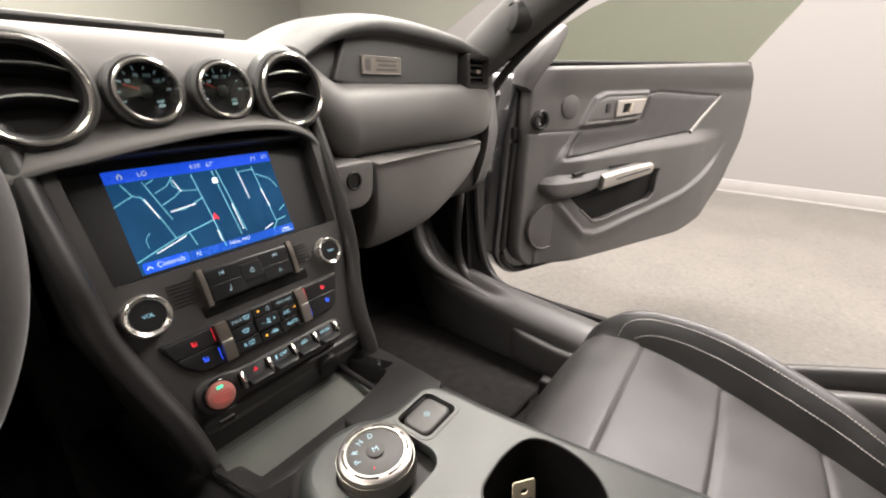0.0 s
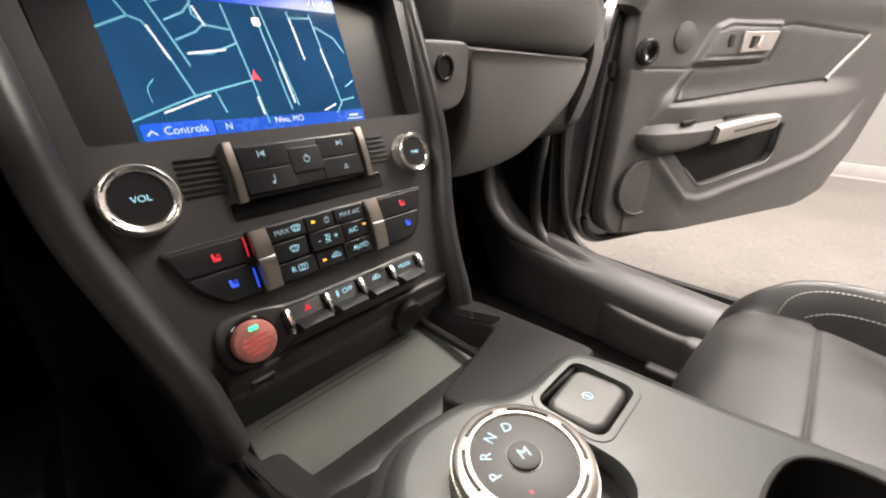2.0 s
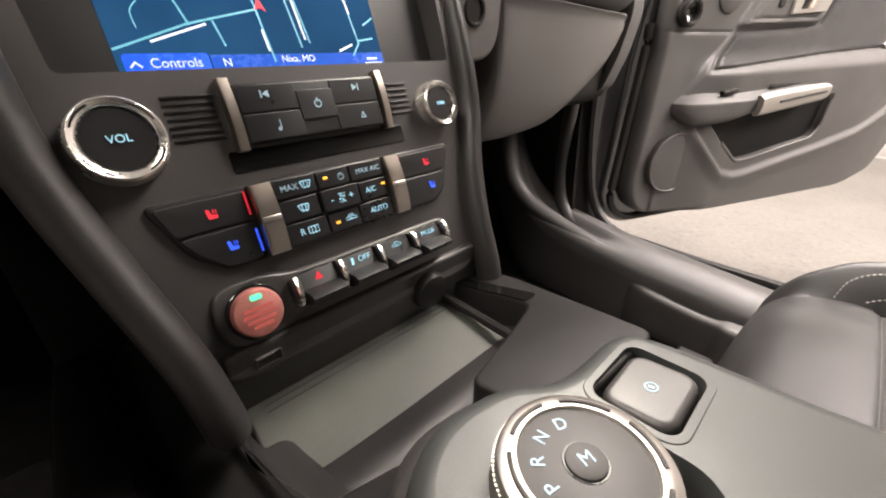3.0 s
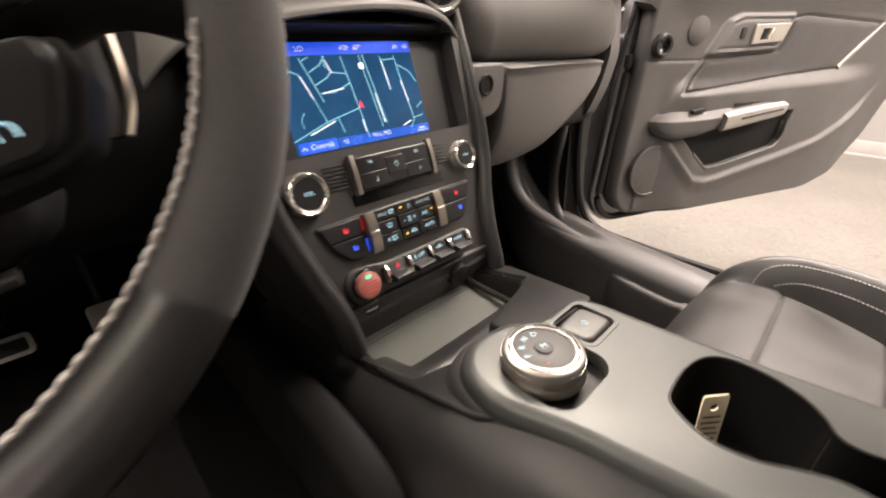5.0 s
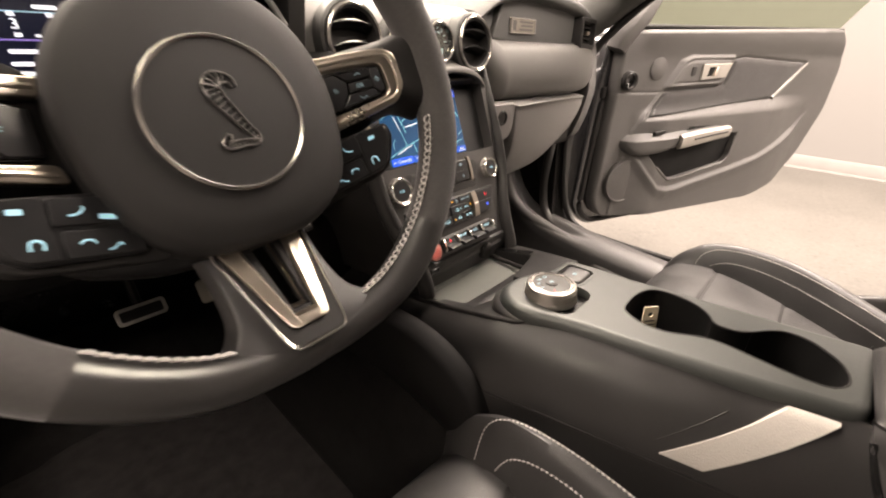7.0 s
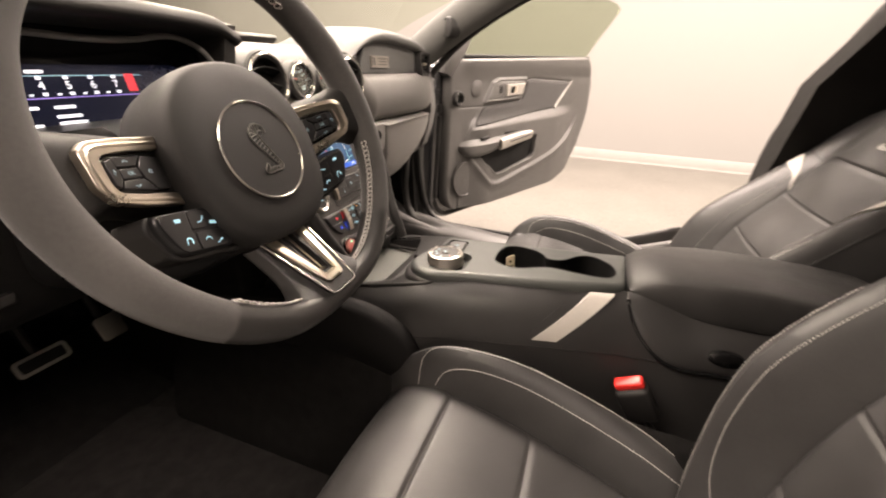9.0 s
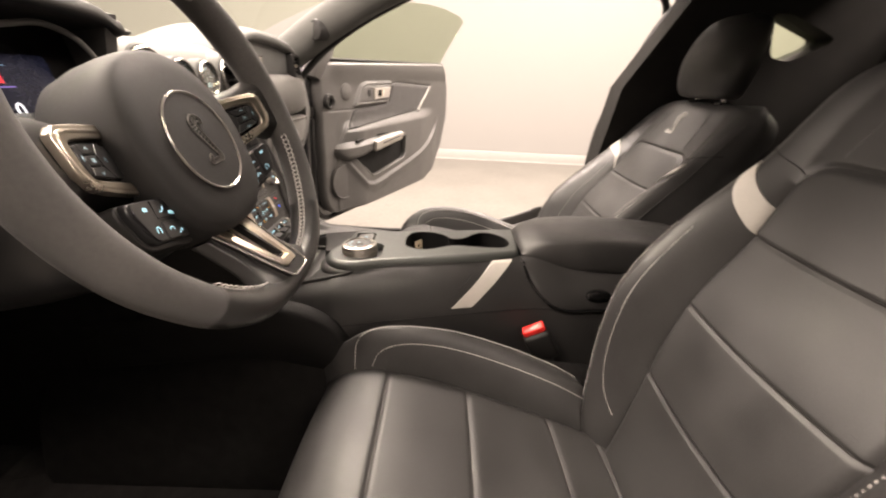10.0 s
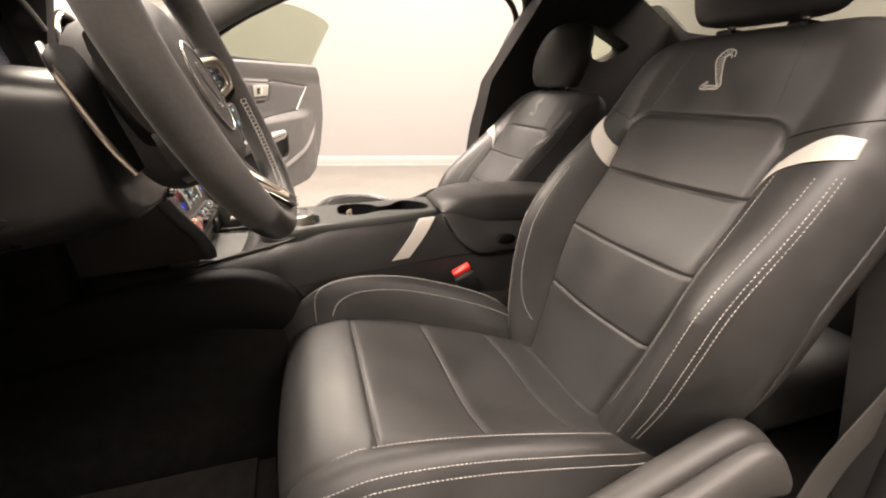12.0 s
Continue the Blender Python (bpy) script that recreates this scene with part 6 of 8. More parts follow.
def rim_arc(a0, a1, n, r, flat=1.12, grow=0.0, slim=0.0):
    """Part of the rim between two angles, clockwise from the top."""
    sh = Shape()
    path = [rim_point(radians(a0 + (a1 - a0) * i / (n - 1))) for i in range(n)]
    rr = []
    for i in range(n):
        a = (a0 + (a1 - a0) * i / (n - 1)) % 360
        rr.append(r * (1 + grow * math.exp(-((a - 60) / 16) ** 2) + grow * math.exp(-((a - 300) / 16) ** 2) - slim * math.exp(-((a - 180) / 24) ** 2)))
    return sh.tube([WM @ p for p in path], rr, 18, flat=flat, up=tuple(WM.to_3x3() @ Vector((0, 0, 1))))


part("rim_suede", rim_arc(-134, 134, 110, 0.0172, grow=0.08), SUEDE, wheel, "black suede upper rim")
part("rim_leather", rim_arc(133.6, 226.4, 60, 0.0172, slim=0.16), RIMLEATHER, wheel, "smooth black leather lower rim")
part("rim_marker", rim_arc(-3.2, 3.2, 6, 0.0173), BELT, wheel)
# chain lacing on the inner side of the rim
lace = Shape()
for a0, a1 in ((100, 164), (200, 226), (22, 40), (-40, -22)):
    n = int(abs(a1 - a0) * 0.46)
    for i in range(n):
        for q in (-1, 1):
            pts = []
            for t in (0.0, 0.35, 0.7, 1.0, 1.25):
                a = radians(a0 + (a1 - a0) * (i + t) / n)
                c = rim_point(a)
                pts.append(WM @ (c - c.normalized() * (0.0172 - 0.0026 * math.exp(-((math.degrees(a) % 360 - 180) / 24) ** 2) + 0.0008 * math.sin(math.pi * t)) + Vector((0, 0, 0.0065 + q * (0.0012 + 0.0030 * math.sin(math.pi * min(1, t)))))))
            lace.tube(pts, 0.00078, 5)
tagged(part("rim_lacing", lace, THREAD, wheel, "light zigzag lacing"), kind="stuff")

# airbag hub with ring and raised emblem
hub = Shape()
rings = []
outline = [(0.0, 0.077), (0.038, 0.070), (0.066, 0.047), (0.079, 0.014), (0.078, -0.022), (0.066, -0.056), (0.038, -0.076), (0.0, -0.081), (-0.038, -0.076), (-0.066, -0.056), (-0.078, -0.022), (-0.079, 0.014), (-0.066, 0.047), (-0.038, 0.070)]
dense = catmull(outline, 60, True)
for k, z in ((0.98, -0.085), (1.06, -0.074), (1.09, -0.050), (1.085, -0.028), (1.065, -0.014), (1.035, -0.006), (0.985, -0.0022), (0.80, 0.0), (0.60, 0.0015), (0.3, 0.002), (0.02, 0.002)):
    rings.append([(p[0] * k * 1.0, p[1] * k * 1.06, z) for p in dense])
hub.grid(rings, wrap_cols=True, caps=True, m=WM)
hubp = part("airbag_cover", hub, HUBSKIN, wheel, "smooth black airbag cover")
part("emblem_ring", ring(0.0498, 0.0468, -0.004, 0.0045, 128, WM @ Matrix.Translation((0, -0.0045, 0)), 0.0012), SATIN, hubp, "thin satin metal ring")
part("emblem_disc", Shape().lathe([(0.0470, -0.002), (0.0470, 0.0028), (0.0005, 0.0036)], 56, WM @ Matrix.Translation((0, -0.0045, 0))), HUBSKIN, hubp)


def emblem(place, size):
    """A raised, ribbed S-shaped ornament, size metres high, on the surface that place(x, y, off) gives."""
    spine = catmull([(0.14, 0.36), (0.10, 0.47), (-0.06, 0.50), (-0.17, 0.40), (-0.13, 0.22), (-0.02, 0.02), (0.10, -0.20), (0.20, -0.36), (0.16, -0.44), (0.02, -0.43), (-0.14, -0.44), (-0.24, -0.42), (-0.16, -0.28)], 66)
    width = [interp(i, (0, 5, 12, 20, 34, 44, 52, 60, 65), (0.03, 0.05, 0.10, 0.11, 0.055, 0.045, 0.05, 0.06, 0.02)) for i in range(66)]
    sh = Shape()
    sides = ([], [])
    for i, (x, y) in enumerate(spine):
        a, b = spine[max(0, i - 1)], spine[min(65, i + 1)]
        t = Vector((b[0] - a[0], b[1] - a[1])).normalized()
        nrm = Vector((-t.y, t.x)) * width[i]
        for q, line in zip((-1, 1), sides):
            line.append(place((x + nrm.x * q) * size, (y + nrm.y * q) * size, 0.0006))
        if 6 < i < 60 and i % 2 == 0:
            p, r = (place((x + nrm.x * q) * size, (y + nrm.y * q) * size, 0.0005) for q in (-0.9, 0.9))
            sh.tube([p, (p + r) / 2 + (p - r) * 0.02, r], size * 0.011, 5)
    for line in sides:
        sh.tube(line, size * 0.016, 6)
    return sh


part("emblem", emblem(lambda x, y, o: WM @ Vector((x + 0.002, y - 0.005, 0.0034 + o)), 0.045), PEWTER, hubp, "raised curved ornament")
part("airbag_mark", Shape().box(0.012, 0.003, 0.0004, 0, WM @ pose(0.058, 0.018, -0.0005)), DASH_DARK, hubp)

# spokes: a C-shaped metal frame on each side, open toward the hub
for s in (-1, 1):
    spoke = part("spoke", Shape().loft([[(s * x, y0, z - 0.030), (s * x, y1, z - 0.030), (s * x, y1 - 0.004, z), (s * x, (y0 + y1) / 2, z + 0.003), (s * x, y0 + 0.004, z)] for x, y0, y1, z in ((0.062, -0.034, 0.032, -0.040), (0.095, -0.030, 0.036, -0.026), (0.125, -0.020, 0.040, -0.013), (0.150, -0.014, 0.042, 0.000), (0.172, -0.022, 0.046, 0.005))], 18, 24, m=WM), DASH_DARK, wheel, "black side spoke with buttons")
    SPM = WM @ Matrix.Translation((s * 0.152 - 0.006, 0.006, 0.012)) @ Matrix.Rotation(radians(s * -24.0), 4, "Y") @ Matrix.Translation((s * -0.152, -0.006, 0))
    # folded frame: a broad outer face and a bevel that falls in toward the buttons
    frame_out = rounded([(s * x, y) for x, y in ((0.066, 0.0330), (0.112, 0.0330), (0.142, 0.0315), (0.1515, 0.0255), (0.1525, 0.0000), (0.1440, -0.0120), (0.118, -0.0185), (0.074, -0.0265), (0.076, -0.0150), (0.110, -0.0105), (0.1350, -0.0060), (0.1385, 0.0005), (0.1370, 0.0190), (0.1310, 0.0212), (0.110, 0.0225), (0.070, 0.0215))], 0.004)
    part("spoke_frame", Shape().prism(frame_out, -0.006, 0.0, 0.0014, SPM), SILVER, spoke, "brushed metal spoke frame")
    fold = catmull([(0.072, 0.0275), (0.110, 0.0280), (0.136, 0.0270), (0.1460, 0.0215), (0.1475, 0.0010), (0.1410, -0.0085), (0.114, -0.0145), (0.078, -0.0205)], 60)
    part("frame_fold", Shape().tube([SPM @ Vector((s * x, y, -0.0006)) for x, y in fold], 0.0019, 8, flat=0.9, up=tuple(SPM.to_3x3() @ Vector((0, 0, 1)))), SILVER, spoke)
    pad_ = part("button_pad", Shape().prism(rounded([(s * x, y) for x, y in ((0.076, 0.0175), (0.096, 0.0205), (0.130, 0.0203), (0.1355, 0.0178), (0.1370, -0.0010), (0.132, -0.0052), (0.088, -0.0115), (0.078, -0.0115))], 0.004), -0.018, -0.0030, 0.001, SPM), GLOSS, spoke, "black steering wheel button pad")
    for pts in ([(0.1065, 0.0098), (0.1250, 0.0104), (0.1258, 0.0030), (0.1055, 0.0018)], [(0.0970, 0.0188), (0.1275, 0.0192), (0.1262, 0.0116), (0.1062, 0.0110)], [(0.1045, 0.0008), (0.1258, 0.0020), (0.1310, -0.0040), (0.0965, -0.0090)],
                [(0.0780, 0.0155), (0.0955, 0.0186), (0.1050, 0.0104), (0.1035, 0.0012), (0.0955, -0.0092), (0.0800, -0.0098)], [(0.1278, 0.0186), (0.1340, 0.0168), (0.1353, -0.0003), (0.1318, -0.0030), (0.1266, 0.0024), (0.1258, 0.0104)]):
        part("wheel_button", Shape().prism(rounded([(s * x, y) for x, y in pts], 0.0008, 2), -0.006, -0.0004, 0.0009, SPM), BUTTON, pad_)
    for pts in ([(0.1130, 0.0146), (0.1155, 0.0162), (0.1180, 0.0148)], [(0.1130, -0.0028), (0.1157, -0.0046), (0.1182, -0.0026)], [(0.0925, 0.0060), (0.0950, 0.0070), (0.0960, 0.0050), (0.0930, 0.0042)], [(0.1295, 0.0080), (0.1308, 0.0105), (0.1318, 0.0080), (0.1308, 0.0065)]):
        part("button_mark", Shape().tube([SPM @ Vector((s * x, y, -0.0003)) for x, y in pts], 0.0004, 5), LETTER, pad_)
    lettering("OK", 0.0044, SPM @ Matrix.Translation((s * 0.1155, 0.0062, -0.0003)), LETTER, pad_, 0.0001, "button_word")
    LPM = WM @ Matrix.Translation((s * 0.094 - 0.004, -0.049, -0.009)) @ Matrix.Rotation(radians(s * 11), 4, "Z") @ Matrix.Rotation(radians(s * -14), 4, "Y")
    low_ = part("lower_button_pad", Shape().prism(rounded([(s * x, y) for x, y in ((-0.036, 0.020), (0.037, 0.0155), (0.0385, 0.006), (0.026, -0.0150), (0.018, -0.0190), (-0.036, -0.0185))], 0.005), -0.024, 0.0, 0.003, LPM), BUTTON, spoke, "black lower button pad with blue lit symbols")
    part("pad_skirt", Shape().prism(rounded([(s * x, y) for x, y in ((-0.045, 0.016), (0.041, 0.016), (0.043, 0.004), (0.029, -0.0185), (0.018, -0.0230), (-0.050, -0.0250))], 0.005), -0.036, -0.006, 0.002, LPM), DASH_DARK, spoke)
    for cx, cy, w, hh in ((-0.0085, 0.0082, 0.030, 0.0155), (-0.0120, -0.0095, 0.030, 0.0150)):
        part("wheel_button", Shape().prism(round_rect(w, hh, 0.002), -0.004, 0.0014, 0.0008, LPM @ Matrix.Translation((s * cx, cy, 0))), BUTTON, low_)
    part("wheel_button", Shape().prism(rounded([(s * x, y) for x, y in ((0.0085, 0.0165), (0.034, 0.0145), (0.0345, 0.006), (0.023, -0.0140), (0.0175, -0.0170), (0.0050, -0.0170))], 0.002), -0.004, 0.0014, 0.0008, LPM), BUTTON, low_)
    for cx, cy, w, a in ((-0.0180, 0.0045, 0.0085, 5), (0.0190, 0.0090, 0.0058, 0)):
        mark = Shape().prism(round_rect(w, 0.0030, 0.0008, 2), 0, 0.0004, 0, LPM @ pose(s * cx, cy, 0.0014, 0, 0, s * a))
        part("lit_symbol", mark, ICON, low_)
    for cx, cy, pts in ((-0.0040, 0.0080, [(-0.0034, 0.0028), (-0.0030, 0.0005), (0.0000, -0.0016), (0.0032, -0.0020)]), (0.0135, -0.0085, [(-0.0026, -0.0024), (-0.0028, 0.0008), (-0.0010, 0.0026), (0.0012, 0.0026), (0.0026, 0.0008), (0.0026, -0.0024)]),
                        (-0.0190, -0.0125, [(-0.0036, 0.0004), (-0.0020, 0.0018), (-0.0004, 0.0002), (0.0012, -0.0010), (0.0036, -0.0014)]), (-0.0070, -0.0090, [(-0.0034, -0.0010), (-0.0018, 0.0012), (0.0016, 0.0012), (0.0034, -0.0006)])):
        part("lit_symbol", Shape().tube([LPM @ Vector((s * (cx + x), cy + y, 0.0014)) for x, y in catmull(pts, 14)], 0.0006, 6), ICON, low_)
    paddle = Shape()
    paddle.loft([[(s * (c - w), y, z - 0.002), (s * (c + w), y, z), (s * (c + w), y, z - 0.006), (s * (c - w), y, z - 0.007)] for y, c, w, z in ((-0.048, 0.126, 0.014, -0.062), (-0.035, 0.124, 0.018, -0.062), (0.0, 0.120, 0.024, -0.062), (0.030, 0.117, 0.028, -0.060), (0.046, 0.115, 0.028, -0.059), (0.055, 0.113, 0.020, -0.058))], 18, 14, m=WM)
    pd = part("shift_paddle", paddle, DASH_DARK, wheel, "dark shift paddle")
    edge = Shape().tube([WM @ Vector((s * x, y, -0.0625)) for x, y in catmull([(0.140, 0.056), (0.149, 0.035), (0.151, 0.0), (0.149, -0.03), (0.142, -0.048)], 20)], 0.0026, 8)
    part("paddle_edge", edge, SILVER, pd, "thin silver paddle edge")
    lettering("+" if s > 0 else "-", 0.018, WM @ Matrix.Translation((s * 0.122, 0.038, -0.0570)), DASH_DARK, pd, 0.0003, "paddle_mark")

# lower spoke: leather base that grows out of the rim, dark plate and metal fork with an open slot
SLM = WM @ Matrix(((1, 0, 0, 0), (0, 1, 0, 0), (0, -0.66, 1, -0.0805), (0, 0, 0, 1))) @ Matrix.Translation((-0.005, 0, 0))
SPOKE_ROWS = ((-0.090, 0.0385, -0.026), (-0.110, 0.0380, -0.014), (-0.125, 0.0390, -0.0045), (-0.137, 0.0420, 0.003), (-0.146, 0.0490, 0.009), (-0.155, 0.0620, 0.014), (-0.165, 0.085, 0.017))
lower = Shape()
for q in (-1, 1):
    lower.loft([[(-0.005 + q * 0.0105, y, z - 0.020), (-0.005 + q * w, y, z - 0.020), (-0.005 + q * w, y, z - 0.005), (-0.005 + q * w * 0.86, y, z), (-0.005 + q * 0.0105, y, z)] for y, w, z in SPOKE_ROWS], 22, 24, m=WM)
lower.loft([[(x - 0.005, -0.142, -0.016), (x - 0.005, -0.142, 0.004), (x - 0.005, -0.155, 0.0138), (x - 0.005, -0.165, 0.0168), (x - 0.005, -0.165, -0.003)] for x in (-0.012, -0.004, 0.004, 0.012)], 8, 20, m=WM)
base_ = part("lower_spoke", lower, LEATHER_SOFT, wheel, "black lower spoke")
slot = [(-0.0088, -0.074), (-0.0062, -0.138), (0.0062, -0.138), (0.0088, -0.074)]
o = rounded([(-0.0360, -0.070), (-0.0225, -0.150), (-0.0190, -0.1605), (0.0190, -0.1605), (0.0225, -0.150), (0.0360, -0.070)], 0.005)
part("spoke_plate", Shape().prism(o, -0.012, 0.0, 0.002, SLM, holes=[slot]), DASH_DARK, base_)
fork = part("metal_fork", Shape(), SILVER, base_, "brushed metal fork of the lower spoke")
ridge = Shape()
for q in (-1, 1):
    # each arm is folded: a broad face toward the driver and a steep inner cheek
    ridge.loft([[(q * xo, y, -0.006), (q * xo, y, 0.0012), (q * (xo - 0.0012), y, 0.0026), (q * xf, y, 0.0034), (q * (xf - 0.0008), y, 0.0030), (q * (xi + 0.0006), y, -0.0070), (q * xi, y, -0.012)] for y, xo, xf, xi in ((-0.072, 0.0325, 0.0200, 0.0086), (-0.100, 0.0262, 0.0164, 0.0078), (-0.125, 0.0200, 0.0120, 0.0068), (-0.138, 0.0165, 0.0096, 0.0062), (-0.1462, 0.0138, 0.0080, 0.0050), (-0.1482, 0.0112, 0.0060, 0.0))], 26, 30, m=SLM)
ridge.loft([[(x, -0.1375, -0.012), (x, -0.1378, -0.006), (x, -0.1415, 0.0028), (x, -0.1425, 0.0034), (x, -0.1470, 0.0030), (x, -0.1488, 0.0012), (x, -0.1490, -0.008)] for x in (-0.0108, -0.006, 0.006, 0.0108)], 10, 26, m=SLM)
fork.data = ridge.mesh("metal_fork", 30)
fork.data.materials.append(SILVER)
ot = Shape()
ot.tube([SLM @ Vector((x, y, 0.0003)) for x, y in rounded([(-0.0355, -0.074), (-0.0225, -0.150), (-0.0190, -0.1605), (0.0190, -0.1605), (0.0225, -0.150), (0.0355, -0.074)], 0.006)[3:-3]], 0.0011, 6)
part("fork_edge", ot, SATIN, base_)


# ---- passenger door, standing open ----
door = thing("passenger_door", "dark grey trimmed coupe door standing wide open, black outside", "door", at=(1.02, 0.08, 0.5))
DM = frame_at((1.02, 0.08, 0.0), (0.904, -0.428, 0), (0, 0, 1))
shell = rounded([(-0.060, 1.145), (1.075, 1.172), (1.130, 1.105), (1.166, 1.04), (1.168, 0.86), (1.09, 0.655), (0.965, 0.520), (0.80, 0.474), (-0.045, 0.448), (-0.120, 0.52), (-0.100, 0.92)], 0.05, 6)
part("door_shell", Shape().prism(shell, -0.17, -0.03, 0.012, DM), PAINT, door, "gloss black door shell")
seal_ = Shape()
seal_.tube([DM @ Vector((x, y, -0.028)) for x, y in rounded([(-0.075, 1.10), (-0.062, 0.92), (-0.088, 0.52), (-0.03, 0.466), (0.80, 0.488), (0.955, 0.535), (1.07, 0.66), (1.165, 0.86), (1.185, 1.08)], 0.04, 5)[6:-6]], 0.010, 8)
part("door_rubber", seal_, DASH_DARK, door)
INSERT = [(0.104, 0.858), (0.168, 0.944), (0.250, 0.948), (0.430, 0.956), (0.458, 0.968), (0.486, 1.052), (0.535, 1.060), (0.900, 1.042), (0.758, 0.910), (0.513, 0.894)]
BEZEL = [(0.168, 0.958), (0.222, 1.044), (0.262, 1.058), (0.472, 1.062), (0.448, 0.985), (0.428, 0.968)]
POCKET = [(0.110, 0.760), (0.172, 0.690), (0.252, 0.628), (0.300, 0.630), (0.535, 0.672), (0.562, 0.700), (0.568, 0.790), (0.40, 0.800)]
LIP_X = (0.06, 0.10, 0.15, 0.20, 0.25, 0.30, 0.42, 0.58, 0.72, 0.86, 0.95, 1.02)
LIP_Z = (0.755, 0.712, 0.655, 0.607, 0.594, 0.598, 0.622, 0.652, 0.685, 0.735, 0.785, 0.85)


def outside(poly, x, z):
    """Distance from the outline, negative inside it."""
    best, within = 1e9, False
    for (x0, z0), (x1, z1) in zip(poly, poly[1:] + poly[:1]):
        dx, dz = x1 - x0, z1 - z0
        t = min(1.0, max(0.0, ((x - x0) * dx + (z - z0) * dz) / (dx * dx + dz * dz)))
        best = min(best, math.hypot(x - x0 - t * dx, z - z0 - t * dz))
        if (z0 > z) != (z1 > z) and x < (x1 - x0) * (z - z0) / (z1 - z0) + x0:
            within = not within
    return -best if within else best


def ease(a, b, v):
    t = min(1.0, max(0.0, (v - a) / (b - a)))
    return t * t * (3 - 2 * t)


def door_depth(x, z):
    """How far the trim stands proud at (x, z) of the door."""
    d = 0.010 + 0.017 * ease(1.030, 1.130, z) * ease(-0.05, 0.10, x)
    # the front plate with the speakers lies a little lower
    front = x - interp(z, (0.70, 0.816, 0.873, 0.955, 1.039, 1.10), (0.02, 0.055, 0.096, 0.170, 0.220, 0.30))
    d += 0.006 * ease(-0.004, 0.004, front) * ease(1.075, 1.03, z)
    # ledge that swells out below the insert
    d += 0.034 * ease(0.905, 0.850, z - 0.035 * (x - 0.3)) * ease(0.03, 0.19, x) * ease(1.02, 0.72, x)
    # lower panel with its raised edge
    low = interp(x, LIP_X, LIP_Z) - z
    d += 0.017 * ease(-0.010, 0.014, low) * ease(0.03, 0.09, x) * ease(1.06, 0.90, x) - 0.015 * ease(-0.02, 0.06, low) * ease(0.03, 0.09, x) * ease(1.05, 0.70, x)
    o = outside(INSERT, x, z)
    d -= 0.006 * math.exp(-((o / 0.0050) ** 2)) - 0.002 * ease(0.0, -0.01, o)
    o = outside(BEZEL, x, z)
    d += 0.010 * ease(0.006, -0.004, o) - 0.004 * math.exp(-(((o + 0.012) / 0.003) ** 2))
    d -= 0.120 * ease(0.001, -0.012, outside(POCKET, x, z))
    if x < 0.16:
        d -= 0.0035 * math.exp(-(((z - 0.942) / 0.0022) ** 2))
    return d


def row_ends(z):
    """Where the outline of the trim begins and ends at that height."""
    xs = []
    for (x0, z0), (x1, z1) in zip(panel_o, panel_o[1:] + panel_o[:1]):
        if (z0 > z) != (z1 > z):
            xs.append(x0 + (x1 - x0) * (z - z0) / (z1 - z0))
    return min(xs), max(xs)


panel_o = rounded([(-0.045, 1.172), (1.065, 1.172), (1.120, 1.105), (1.156, 1.04), (1.157, 0.86), (1.075, 0.66), (0.950, 0.548), (0.780, 0.508), (-0.010, 0.488), (-0.060, 0.55), (-0.050, 0.92)], 0.04, 6)
low_z, high_z = min(p[1] for p in panel_o) + 0.0005, max(p[1] for p in panel_o) - 0.0005
skin = Shape()
rows = []
NV, NU = 150, 230
for i in range(NV + 1):
    z = low_z + (high_z - low_z) * i / NV
    x0, x1 = row_ends(z)
    line = []
    for j in range(NU + 1):
        x = x0 + (x1 - x0) * j / NU
        zz = z - 0.040 * (1.17 - x) / 1.2 * max(0, (z - 0.9) / 0.272) ** 2
        e = min(x - x0, x1 - x, (z - low_z) * 2 + 0.001, (high_z - z) + 0.001)
        line.append((x, zz, door_depth(x, zz) - 0.016 * (1 - min(1.0, e / 0.016)) ** 2))
    rows.append([(line[0][0], line[0][1], -0.045)] + line + [(line[-1][0], line[-1][1], -0.045)])
rows = [[(x, z, -0.045) for x, z, d in rows[0]]] + rows + [[(x, z, -0.045) for x, z, d in rows[-1]]]
skin.grid(rows, m=DM)
part("door_trim", skin, DOORTRIM, door, "moulded dark grey door trim", 50)


def dd(x, z, off=0.0):
    return DM @ Vector((x, z, door_depth(x, z) + off))


def patch(outline, off, thick, bevel):
    """A panel laid on the door trim that follows its relief."""
    c = (sum(p[0] for p in outline) / len(outline), sum(p[1] for p in outline) / len(outline))
    out = []
    for (x0, y0), (x1, y1) in zip(outline, outline[1:] + outline[:1]):
        n = max(1, int(math.hypot(x1 - x0, y1 - y0) / 0.015))
        out += [(x0 + (x1 - x0) * i / n, y0 + (y1 - y0) * i / n) for i in range(n)]
    rows = []
    for k in (0.01, 0.2, 0.4, 0.6, 0.8, 0.92):
        rows.append([dd(c[0] + (x - c[0]) * k, c[1] + (y - c[1]) * k, off) for x, y in out])
    rows.append([dd(x * 0.985 + c[0] * 0.015, y * 0.985 + c[1] * 0.015, off - bevel * 0.3) for x, y in out])
    rows.append([dd(x, y, off - bevel) for x, y in out])
    rows.append([dd(x, y, off - thick) for x, y in out])
    return Shape().grid(rows, wrap_cols=True, caps=True)


